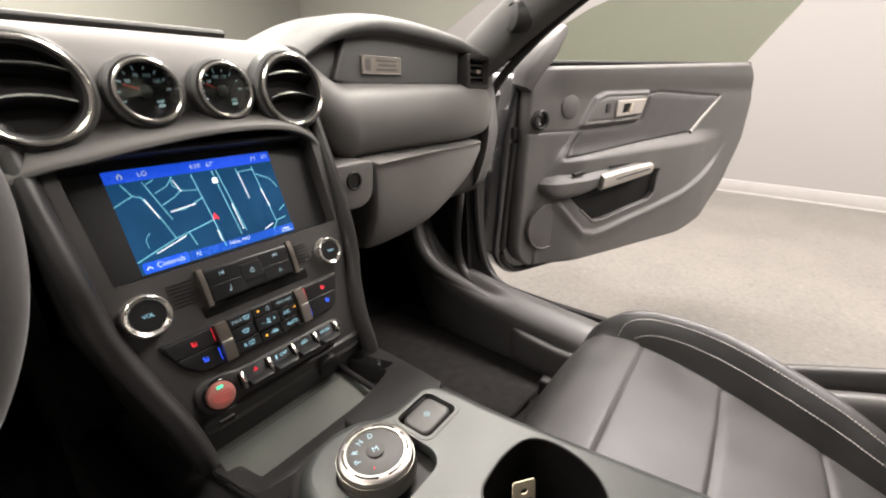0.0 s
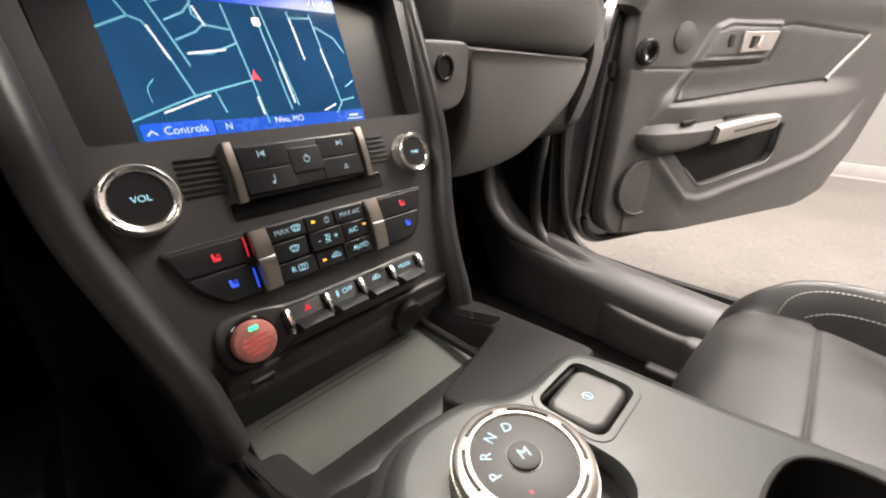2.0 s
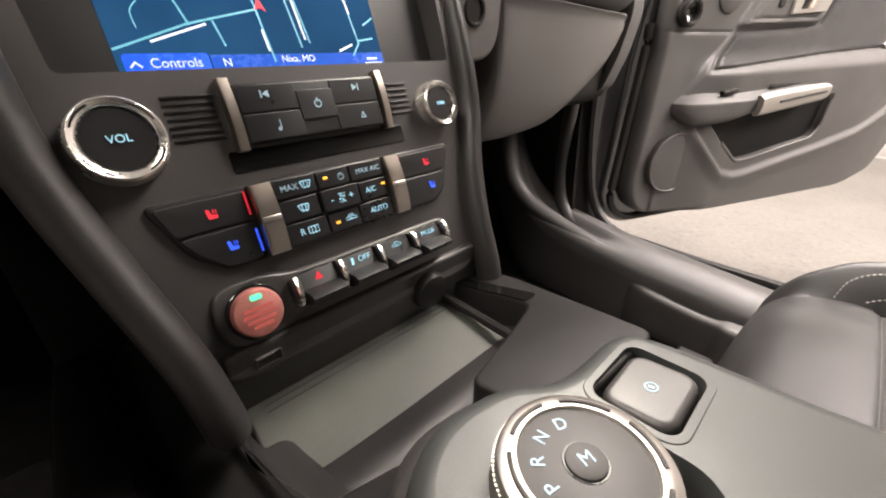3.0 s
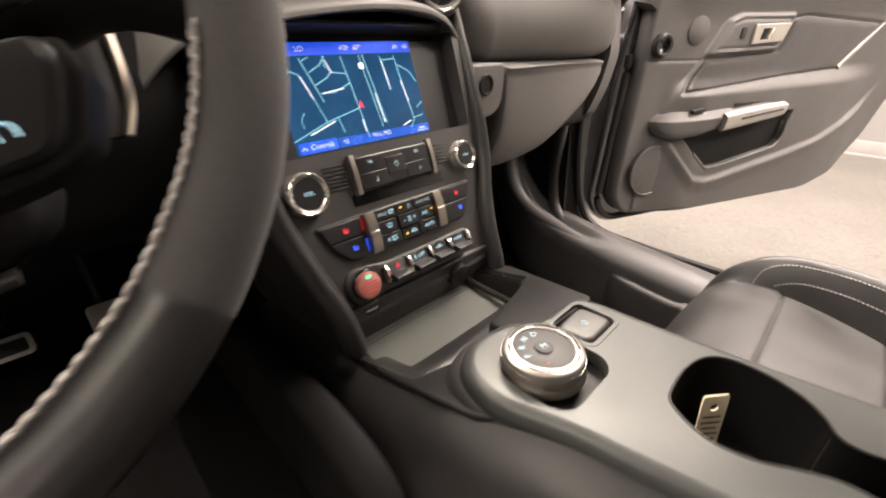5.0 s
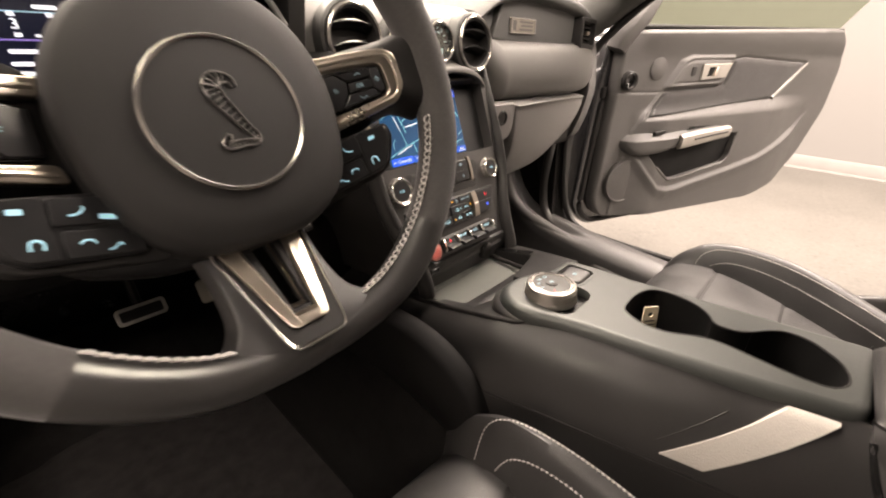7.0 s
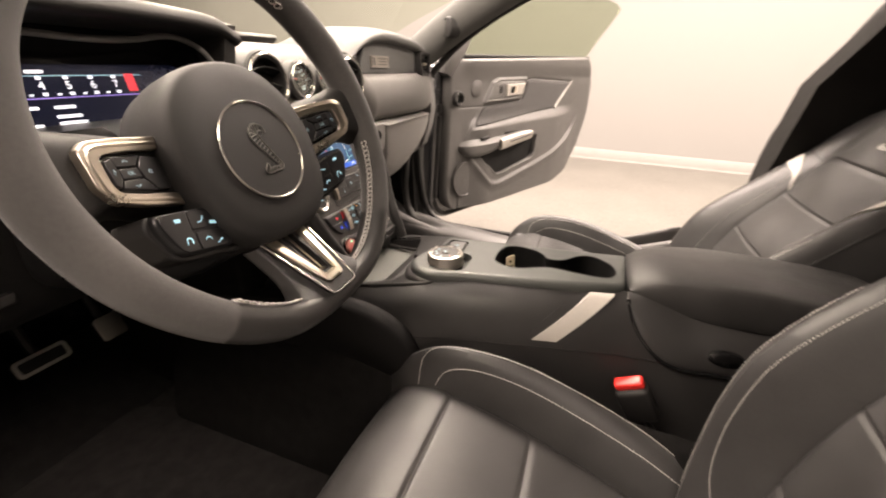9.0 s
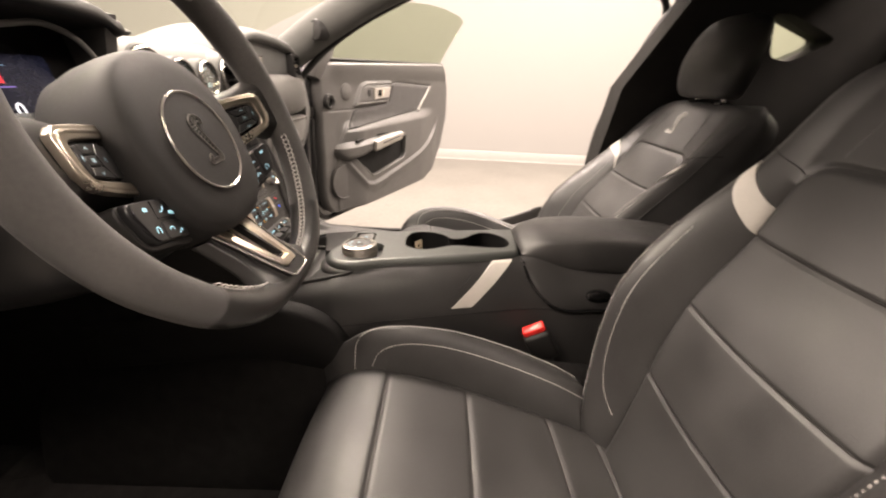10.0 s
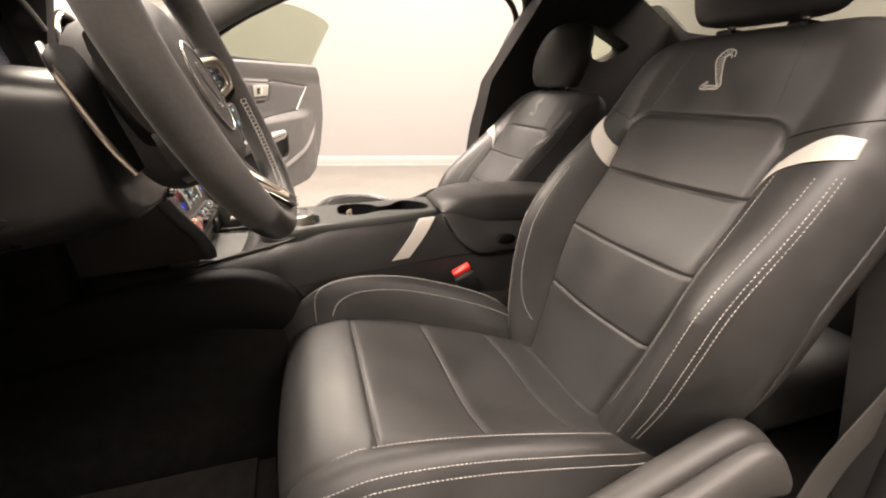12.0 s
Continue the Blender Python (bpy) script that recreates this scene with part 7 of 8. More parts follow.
c = (sum(p[0] for p in INSERT) / len(INSERT), sum(p[1] for p in INSERT) / len(INSERT))
part("door_insert", patch(rounded([(x + (c[0] - x) * 0.012, z + (c[1] - z) * 0.03) for x, z in INSERT], 0.012), 0.0018, 0.012, 0.0015), DOORINSERT, door, "dark soft insert panel")
hm = DM @ Matrix.Translation((0.376, 1.012, door_depth(0.376, 1.01) + 0.001))
hand = part("inner_handle", Shape().prism([(-0.066, -0.029), (0.058, -0.020), (0.075, 0.027), (-0.066, 0.022)], 0, 0.006, 0.002, hm, holes=[[(-0.040, -0.018), (0.004, -0.014), (0.006, 0.014), (-0.036, 0.012)]]), HANDLEMETAL, door, "chrome inner door handle")
part("handle_hollow", Shape().box(0.050, 0.034, 0.003, 0, hm @ pose(-0.018, -0.001, 0.001)), GLOSS, hand)
part("handle_lever", Shape().prism([(-0.010, -0.016), (0.004, -0.014), (0.006, 0.014), (-0.001, 0.014)], 0.002, 0.010, 0.002, hm), SILVER, hand)
part("lock_button", Shape().prism(round_rect(0.018, 0.030, 0.006), 0, 0.004, 0.001, DM @ Matrix.Translation((0.272, 1.012, door_depth(0.272, 1.01)))), DASH_DARK, door)
BRUSHED = material("brushed_door_strip", (0.21, 0.205, 0.19), 0.55, metal=0.35, vary=0.05)
dgs = Shape()
dgs.tube([dd(0.908 - 0.148 * t, 1.040 - 0.130 * t, 0.004) for t in np.linspace(0, 1, 14)], [0.0045 + 0.0065 * t for t in np.linspace(0, 1, 14)], 10, flat=0.6, up=tuple(DM.to_3x3() @ Vector((0, 0, 1))))
part("metal_strip", dgs, BRUSHED, door, "slanted satin metal strip")
# speakers
sm_ = DM @ Matrix.Translation((0.057, 0.632, door_depth(0.057, 0.60) + 0.002))
spk = part("door_speaker", ring(0.080, 0.074, -0.01, 0.006, 48, sm_, 0.002), DOORTRIM, door, "round dark speaker grille")
part("speaker_grille", Shape().lathe([(0.075, -0.004), (0.075, 0.002), (0.06, 0.004), (0.0005, 0.005)], 44, sm_), material("speaker_mesh", (0.045, 0.042, 0.039), 0.7, grain=1.0, grain_size=420, pebble=True), spk)
mid = DM @ Matrix.Translation((0.120, 1.018, door_depth(0.12, 1.02)))
part("mid_speaker", Shape().lathe([(0.036, -0.006), (0.036, 0.003), (0.033, 0.005), (0.0005, 0.006)], 36, mid), bpy.data.materials["speaker_mesh"], door, "small round grille")
tw = DM @ Matrix.Translation((-0.002, 0.982, door_depth(0.0, 0.98)))
twp = part("side_outlet", ring(0.031, 0.022, -0.01, 0.016, 40, tw, 0.005), DASH_DARK, door, "round black air outlet")
part("outlet_ring", ring(0.023, 0.0213, 0.0, 0.0165, 36, tw, 0.0006), DASH, twp)
part("outlet_core", Shape().lathe([(0.021, -0.01), (0.021, 0.006), (0.012, 0.003), (0.0005, -0.004)], 28, tw), GLOSS, twp)
# armrest with pull handle and map pocket
ar = Shape()
secs = []
for x, z0, zr, zs, d in ((0.016, 0.768, 0.779, 0.784, 0.014), (0.030, 0.748, 0.781, 0.792, 0.040), (0.070, 0.731, 0.784, 0.806, 0.060), (0.16, 0.733, 0.788, 0.822, 0.070), (0.24, 0.750, 0.793, 0.828, 0.074), (0.38, 0.774, 0.803, 0.835, 0.074), (0.455, 0.785, 0.811, 0.837, 0.066), (0.490, 0.792, 0.811, 0.828, 0.028)):
    secs.append([(x, z0 + 0.012, 0.0), (x, z0, d * 0.55), (x, z0 + 0.014, d * 0.93), (x, zr - 0.010, d), (x, zr - 0.001, d), (x, zr + 0.004, d * 0.93), (x, zs - 0.002, d * 0.38), (x, zs + 0.006, 0.0)])
ar.loft(secs, 44, 40, m=DM)
armd = part("door_armrest", ar, DOORTRIM, door, "padded door armrest")
pl = Shape()
secs = []
for x, z, h in ((0.232, 0.776, 0.018), (0.238, 0.778, 0.023), (0.31, 0.787, 0.023), (0.40, 0.797, 0.021), (0.466, 0.804, 0.019), (0.474, 0.805, 0.013)):
    secs.append([(x, z - h, 0.070), (x, z - h * 0.8, 0.086), (x, z + h * 0.6, 0.090), (x, z + h, 0.084), (x, z + h, 0.070)])
pl.loft(secs, 26, 22, m=DM)
part("pull_handle", pl, HANDLEMETAL, armd, "brushed metal pull handle")
gro = Shape()
gro.tube([DM @ Vector((x, 0.786 + 0.115 * (x - 0.28), 0.0900)) for x in np.linspace(0.29, 0.455, 10)], 0.003, 8)
part("handle_groove", gro, DASH_DARK, armd)
part("window_switch", Shape().box(0.05, 0.012, 0.012, 0.003, DM @ pose(0.150, 0.811, 0.052, 0, 0, 6)), DASH_DARK, armd)
# Flat black patch on the armrest stands in for the grip hollow's shade.
part("grip_hollow_patch", Shape().prism(rounded([(-0.09, -0.008), (0.09, 0.008), (0.085, 0.022), (-0.08, 0.006)], 0.006), 0, 0.002, 0, DM @ Matrix.Translation((0.375, 0.8215, 0.0515)) @ Matrix.Rotation(radians(-52), 4, "X")), GLOSS, armd)
rim = []
for x, z in rounded(POCKET[1:7], 0.014)[4:-4]:
    xo, zo = 0.36 + (x - 0.36) * 1.05, 0.715 + (z - 0.715) * 1.10
    rim.append(DM @ Vector((0.36 + (x - 0.36) * 1.008, 0.715 + (z - 0.715) * 1.02, door_depth(xo, zo) - 0.0035)))
part("pocket_rim", Shape().tube(rim, 0.0062, 10), DOORTRIM, door)
# Lining added in near-black, so the pocket's shade is in its colour.
liner = rounded([(x + (0.36 - x) * 0.016, z + (0.715 - z) * 0.04) for x, z in POCKET], 0.012)
part("map_pocket", Shape().grid([[(0.36 + (x - 0.36) * k, 0.715 + (z - 0.715) * k, d) for x, z in liner] for k, d in ((1.0, 0.030), (0.985, 0.015), (0.96, -0.010), (0.93, -0.020), (0.6, -0.022))], wrap_cols=True, caps=True, m=DM), SHADEBLACK, door, "map pocket lining, near-black in place of the pocket's deep shade")
# mirror sail at the front of the belt
sail = Shape()
secs = []
for t, x, z, w, d in ((0, -0.062, 1.075, 0.026, 0.015), (0.3, -0.042, 1.125, 0.040, 0.028), (0.6, -0.004, 1.170, 0.044, 0.03), (0.85, 0.038, 1.212, 0.028, 0.022), (1, 0.075, 1.240, 0.008, 0.01)):
    secs.append([(x - w, z + 0.01, -0.02), (x - w * 0.6, z + 0.004, d * 0.8), (x, z, d), (x + w * 0.8, z - 0.012, d * 0.7), (x + w, z - 0.016, -0.02), (x, z, -0.04)])
sail.loft(secs, 24, 24, m=DM)
part("mirror_sail", sail, DOORTRIM, door, "grey trim at the mirror corner")
# frameless glass
go = [(0.030, 1.14), (1.140, 1.16), (1.25, 1.250), (1.512, 1.450), (1.43, 1.474), (1.20, 1.486), (1.00, 1.480), (0.80, 1.462), (0.60, 1.425), (0.40, 1.372), (0.22, 1.305), (0.10, 1.245), (0.040, 1.19)]
gp = part("door_glass", Shape().prism(rounded(go, 0.02), -0.052, -0.047, 0, DM), DOORGLASS, door, "green-tinted frameless door glass")
gp.visible_shadow = False
part("belt_strip", Shape().tube([DM @ Vector((x, 1.146 + 0.018 * x, -0.03)) for x in np.linspace(0.0, 1.15, 12)], 0.006, 8), DASH_DARK, door)


# ---- seats ----
def curve_at(x, xs, ys):
    """Smooth cubic through the places xs with the values ys."""
    i = min(len(xs) - 2, max(0, next((k for k in range(len(xs) - 1) if x <= xs[k + 1]), len(xs) - 2)))

    def slope(k):
        a, b = max(0, k - 1), min(len(xs) - 1, k + 1)
        return (ys[b] - ys[a]) / (xs[b] - xs[a])

    h = xs[i + 1] - xs[i]
    t = min(1.0, max(0.0, (x - xs[i]) / h))
    return (2 * t ** 3 - 3 * t ** 2 + 1) * ys[i] + (t ** 3 - 2 * t ** 2 + t) * h * slope(i) + (3 * t ** 2 - 2 * t ** 3) * ys[i + 1] + (t ** 3 - t ** 2) * h * slope(i + 1)


class Back:
    """The front surface of a backrest: x across from its middle, z up, with side bolsters."""
    Z = (0.50, 0.56, 0.65, 0.72, 0.80, 0.90, 0.96, 1.00, 1.06, 1.098, 1.122, 1.137, 1.143)
    Y = (-0.702, -0.722, -0.752, -0.774, -0.803, -0.860, -0.888, -0.908, -0.938, -0.957, -0.970, -0.982, -0.998)
    WI = (0.105, 0.112, 0.128, 0.138, 0.143, 0.143, 0.146, 0.150, 0.150, 0.142, 0.13, 0.11, 0.09)
    WO = (0.165, 0.195, 0.228, 0.240, 0.245, 0.245, 0.238, 0.228, 0.226, 0.222, 0.206, 0.176, 0.145)
    B = (0.020, 0.045, 0.070, 0.080, 0.078, 0.054, 0.032, 0.020, 0.012, 0.006, 0.002, 0.0, 0.0)
    SEAMS = (0.672, 0.790, 0.902)
    TOP = 1.006

    def __init__(self, cx, dy, lean=0.0, dz=0.0, squat=0.0, outer=1):
        self.cx, self.dy, self.lean, self.dz, self.squat, self.outer = cx, dy, lean, dz, squat, outer

    def drop(self, z):
        return self.dz - self.squat * (z - 0.55)

    def mid(self, z):
        return curve_at(z, self.Z, self.Y) + self.dy - self.lean * (z - 0.55)

    def wi(self, z):
        return curve_at(z, self.Z, self.WI)

    def wo(self, z, side=0):
        """Half width; the bolster beside the door is a little wider."""
        if side == self.outer:
            return curve_at(z, self.Z, self.WO) + 0.028 * min(1, max(0, (1.13 - z) / 0.12))
        return curve_at(z, self.Z, self.WO) - 0.012 * math.exp(-(((z - 0.70) / 0.12) ** 2))

    def depth(self, x, z):
        """How far the cushion stands forward of its middle line."""
        a, wi, wo, b = abs(x), self.wi(z), self.wo(z, 1 if x > 0 else -1), curve_at(z, self.Z, self.B)
        if (x > 0) != (self.outer > 0):
            b += 0.014 * math.exp(-(((z - 0.90) / 0.08) ** 2)) - 0.008 * math.exp(-(((z - 0.66) / 0.10) ** 2))
        if a <= wi:
            d = 0.006 * (1 - (a / wi) ** 2)
            if z < self.TOP:
                for s in self.SEAMS:
                    d -= 0.0036 * math.exp(-(((z - s + 0.002 * (1 - (a / wi) ** 2)) / 0.0028) ** 2))
                    d += 0.001 * math.exp(-(((z - s - 0.045) / 0.035) ** 2))
        else:
            t = min(1.0, (a - wi) / (wo - wi))
            d = b * math.sin(math.pi * t ** 1.35) ** 0.9 - 0.045 * t ** 6
        # groove round the insert, with rounded upper corners
        r = 0.045
        qx, qz = a - (wi - r), z - (self.TOP - r)
        f = math.hypot(max(qx, 0), max(qz, 0)) + min(max(qx, qz), 0) - r
        d -= 0.0065 * math.exp(-((f / 0.0045) ** 2))
        return d

    def at(self, x, z, off=0.0):
        return Vector((self.cx + x, self.mid(z) + self.depth(x, z) + off * 0.93, z + self.drop(z) + off * 0.35))


class Cushion:
    """The top surface of a seat cushion: x across from its middle, s from front to back."""
    Y = (-0.235, -0.222, -0.228, -0.250, -0.285, -0.34, -0.45, -0.60, -0.70, -0.78)
    Z = (0.44, 0.50, 0.555, 0.588, 0.605, 0.613, 0.596, 0.556, 0.522, 0.50)
    WI = (0.170, 0.175, 0.178, 0.180, 0.181, 0.180, 0.172, 0.152, 0.142, 0.135)
    WO = (0.205, 0.220, 0.230, 0.237, 0.244, 0.252, 0.262, 0.265, 0.250, 0.23)
    B = (0.0, 0.008, 0.022, 0.038, 0.054, 0.067, 0.074, 0.066, 0.050, 0.04)
    # the side beside the door: the seam line climbs, and the low bolster falls away outside it
    WI_OUT = (0.130, 0.134, 0.138, 0.142, 0.146, 0.150, 0.168, 0.178, 0.172, 0.160)
    WO_OUT = (0.190, 0.205, 0.214, 0.220, 0.225, 0.228, 0.238, 0.245, 0.238, 0.225)
    B_DOOR = (0.0, 0.0, 0.006, 0.018, 0.038, 0.058, 0.072, 0.066, 0.050, 0.04)
    RISE = (0.0, 0.0, 0.0, 0.0, 0.002, 0.006, 0.024, 0.036, 0.036, 0.034)
    S = tuple(range(10))
    SEAMS = (5.0, 6.19, 7.15, 8.0)

    def __init__(self, cx, dy, dz=0.0, outer=0):
        self.cx, self.dy, self.dz, self.outer = cx, dy, dz, outer

    def row(self, s, side=0):
        far = self.outer != 0 and side == self.outer
        return [curve_at(s, self.S, q) for q in (self.Y, self.Z, self.WI_OUT if far else self.WI, self.WO_OUT if far else self.WO, self.B_DOOR if self.outer == 0 and side > 0 else self.B)]

    def at(self, x, s, off=0.0):
        y, z, wi, wo, b = self.row(s, 1 if x > 0 else -1)
        far = self.outer != 0 and (x > 0) == (self.outer > 0)
        rise = curve_at(s, self.S, self.RISE) if far else 0.0
        y0, z0 = self.row(max(0, s - 0.2))[:2]
        y1, z1 = self.row(min(9, s + 0.2))[:2]
        t = Vector((0, y1 - y0, z1 - z0)).normalized()
        n = Vector((0, t.z, -t.y)).normalized()
        a = abs(x)
        if a <= wi:
            d = 0.008 * (1 - (a / wi) ** 2) + rise * (a / wi) ** 3
            for q in self.SEAMS:
                d -= 0.0036 * math.exp(-(((s - q) / 0.030) ** 2)) * min(1, max(0, (wi - a) / 0.006))
            if s < 5:
                d += 0.006 * math.sin(math.pi * max(0, min(1, s / 5)))
        elif far:
            u = min(1.0, (a - wi) / (wo - wi))
            d = rise + 0.007 * math.sin(math.pi * min(1, u * 1.3)) - 0.062 * u ** 2.6
            d -= 0.0030 * math.exp(-(((u - 0.60) / 0.035) ** 2))
        else:
            u = min(1.0, (a - wi) / (wo - wi))
            d = b * math.sin(math.pi * min(1, u) ** 1.1) ** 0.8 - 0.05 * u ** 5
        d -= (0.0030 if far else 0.0055) * math.exp(-(((a - wi) / 0.005) ** 2)) * (1 if s > 4.9 else 0.0)
        return Vector((self.cx + x, self.dy + y, z + self.dz)) + n * (d + off)


def spread(wi, wo, wo2=None):
    """Places across a cushion, closer together at the seams."""
    inner = [i / 20 * (wi - 0.014) for i in range(-20, 21)]
    edge = [wi - 0.010, wi - 0.005, wi, wi + 0.005, wi + 0.010]
    ends = (0.12, 0.24, 0.36, 0.48, 0.6, 0.7, 0.8, 0.88, 0.94, 0.98, 1.0)
    right = edge + [wi + 0.010 + ((wo2 or wo) - wi - 0.010) * t for t in ends]
    left = edge + [wi + 0.010 + (wo - wi - 0.010) * t for t in ends]
    return [-x for x in reversed(left)] + inner + right


def smooth_line(points, n=50):
    return [Vector(p) for p in catmull(points, n)]


def make_seat(name, cx, dy, back_dy, lean, outer, label, dz=0.0, back_dz=0.0, squat=0.0):
    """A sports seat; outer is the sign of x toward the door."""
    seat = thing(name, label, "car seat", "front seats", at=(cx, dy - 0.5, 0.34))
    bk, cu = Back(cx, back_dy, lean, back_dz, squat, outer), Cushion(cx, dy, dz, outer if outer < 0 else 0)
    # backrest
    zs = sorted(set([round(z, 4) for z in np.linspace(0.50, 1.143, 110)] + [round(s + d, 4) for s in (*Back.SEAMS, Back.TOP) for d in (-0.016, -0.012, -0.009, -0.006, -0.003, 0, 0.003, 0.006, 0.009)]))
    rows = []
    for z in zs:
        xs = spread(bk.wi(z), bk.wo(z, -1), bk.wo(z, 1))
        front = [bk.at(x, z) for x in xs]
        y = bk.mid(z)
        thick = 0.115 if z < 1.07 else 0.115 - 0.5 * (z - 1.07)
        rear = [Vector((cx + x * bk.wo(z, 1 if x > 0 else -1), y - q * thick, z + bk.drop(z) - 0.02 * q)) for x, q in ((1.02, 0.5), (0.98, 0.85), (0.7, 1.0), (0, 1.06), (-0.7, 1.0), (-0.98, 0.85), (-1.02, 0.5))]
        rows.append(front + rear)
    back = part("backrest", Shape().grid(rows, wrap_cols=True, caps=True), LEATHER, seat, "black leather backrest with bolsters")
    # white stripes across the bolsters
    for s in (-1, 1):
        top, under = [], []
        for i in range(15):
            t = i / 14
            col_t, col_u = [], []
            for k in range(9):
                q = k / 8
                # the inner stripe stops at the crest, the outer one wraps round the side
                t = i / 14 * (0.62 if s == -outer else 0.79)
                if s == outer:
                    z0 = curve_at(t, (0, 0.1, 0.3, 0.55, 0.84), (0.907, 0.938, 0.957, 0.968, 0.974))
                    z1 = curve_at(t, (0, 0.1, 0.3, 0.55, 0.84), (0.913, 0.952, 0.980, 0.997, 0.994))
                else:
                    z0, z1 = 0.902 + 0.118 * t, 0.940 + 0.090 * t
                z = z0 + (z1 - z0) * q
                wi, wo = bk.wi(z), bk.wo(z, s)
                x = s * (wi + 0.001 + (wo - wi - 0.003) * t)
                col_t.append(bk.at(x, z, 0.0028))
                col_u.append(bk.at(x, z, -0.004))
            top.append(col_t)
            under.append(col_u)
        part("white_stripe", Shape().grid([a + list(reversed(b)) for a, b in zip(top, under)], wrap_cols=True, caps=True), WHITE, back, "white leather stripe across the bolster")
    # bolster stitching
    for s in (-1, 1):
        lines = []
        for f in ((0.40, 0.66) if s == -outer else (0.18, 0.63, 0.752, 0.787)):
            row = []
            for z in np.linspace(0.58, 0.955 if s == outer else 0.90, 18):
                u = f * (1 - 0.75 * math.exp(-(z - 0.58) / 0.035)) if s == -outer and f < 0.5 else f
                row.append(bk.at(s * (bk.wi(z) + (bk.wo(z, s) - bk.wi(z)) * u), z, 0.0012))
            lines.append(smooth_line(row))
        sh = Shape()
        for ln in lines:
            q = stitches(ln, 0.0062 if s == outer else 0.0045, 0.0050 if s == outer else 0.0042, 0.00060 if s == outer else 0.00085)
            sh.put(q.v, q.f)
        tagged(part("stitching", sh, THREAD, back, "light contrast stitching"), kind="stuff")
        if s == -outer:
            piping = Shape().tube(smooth_line([bk.at(s * (bk.wi(z) + (bk.wo(z, s) - bk.wi(z)) * 0.86), z, 0.0006) for z in np.linspace(0.56, 1.10, 20)], 60), 0.0016, 6)
            part("bolster_seam", piping, LEATHER_SOFT, back)
    for q in Back.SEAMS:
        wi = bk.wi(q)
        part("back_seam", Shape().tube([bk.at(x, q - 0.002 * (1 - (x / wi) ** 2), 0.0004) for x in np.linspace(-wi + 0.004, wi - 0.004, 26)], 0.0012, 5), DASH_DARK, back)
    for s in (-1, 1):
        part("shoulder_seam", Shape().tube([bk.at(s * (bk.wi(0.985) - 0.004 + (bk.wo(1.02, s) - bk.wi(0.985)) * t), 0.988 + 0.034 * t ** 0.8, 0.0003) for t in np.linspace(0, 1, 16)], 0.0012, 5), DASH_DARK, back)
        part("yoke_seam", Shape().tube([bk.at(s * (0.112 - 0.022 * t), 1.010 + 0.105 * t, 0.0002) for t in np.linspace(0, 1, 10)], 0.0009, 5), LEATHER_SOFT, back)
    part("emblem", emblem(lambda x, y, o: bk.at(0.012 - x, 1.078 + y * 0.9, o + 0.0005), 0.064), EMBROID, back, "embroidered silver ornament")
    # small woven label on the outer side
    TAG = frame_at(bk.at(outer * (bk.wo(0.985, outer) - 0.004), 0.985, 0.003), (0, -0.55 * outer, 0.83 * outer), (-outer * 0.5, 0.4, 0.3))
    label_ = part("side_label", Shape().box(0.040, 0.013, 0.0016, 0.0004, TAG), DASH_DARK, back, "small black woven label")
    lettering("AIRBAG", 0.0075, TAG @ Matrix.Translation((0, 0, 0.0011)), THREAD, label_, 0.0002, "label_word")
    # headrest
    hr = Shape()
    secs = []
    hy, hz = bk.mid(1.143) + 0.022, 1.140 + bk.drop(1.140)
    for z, w, d, y in ((0.012, 0.070, 0.030, 0.0), (0.018, 0.104, 0.044, 0.0), (0.05, 0.122, 0.052, 0.006), (0.10, 0.130, 0.055, 0.008), (0.15, 0.124, 0.050, 0.004), (0.188, 0.104, 0.040, -0.002), (0.206, 0.062, 0.024, -0.006)):
        c = Vector((cx, hy - 0.010 + y - 0.16 * z, hz + z))
        secs.append([c + Vector((w * math.copysign(abs(math.cos(a)) ** 0.85, math.cos(a)), d * math.copysign(abs(math.sin(a)) ** 0.8, math.sin(a)), 0)) for a in np.linspace(0, 2 * math.pi, 20, endpoint=False)])
    hr.loft(secs, 22, 40)
    head = part("headrest", hr, LEATHER, seat, "padded black leather headrest")
    for s in (-1, 1):
        part("headrest_post", Shape().tube([(cx + s * 0.058, hy - 0.02, hz - 0.05), (cx + s * 0.058, hy - 0.024, hz + 0.03)], 0.006, 10), CHROME, head, "short chrome post")
        part("post_collar", Shape().box(0.030, 0.030, 0.012, 0.004, pose(cx + s * 0.058, hy - 0.020, hz + 0.001)), DASH_DARK, head)
    # cushion
    ss = sorted(set([round(v, 3) for v in np.linspace(0, 9, 64)] + [round(q + d, 3) for q in Cushion.SEAMS for d in (-0.12, -0.07, -0.035, 0, 0.035, 0.07, 0.12)]))
    rows = []
    for s in ss:
        y, z, wi, wo, b = cu.row(s)
        wi2, wo2 = cu.row(s, outer)[2:4]
        xs = [-x for x in reversed(spread(wi, wo)) if x > 0] if outer > 0 else [-x for x in reversed(spread(wi2, wo2)) if x > 0]
        xs += [0.0] + [x for x in (spread(wi2, wo2) if outer > 0 else spread(wi, wo)) if x > 0]
        front = [cu.at(x, s) for x in xs]
        drop = min(z, 0.60)
        rear = [Vector((cx + q * (wo2 if q * outer > 0 else wo), dy + y - (0.02 if s < 2 else 0), max(0.40, drop + dz - e))) for q, e in ((1.03, 0.05), (1.02, 0.11), (0.95, 0.16), (0.5, 0.17), (0, 0.17), (-0.5, 0.17), (-0.95, 0.16), (-1.02, 0.11), (-1.03, 0.05))]
        rows.append(front + rear)
    cush = part("cushion", Shape().grid(rows, wrap_cols=True, caps=True), LEATHER, seat, "black leather seat cushion with cross seams")
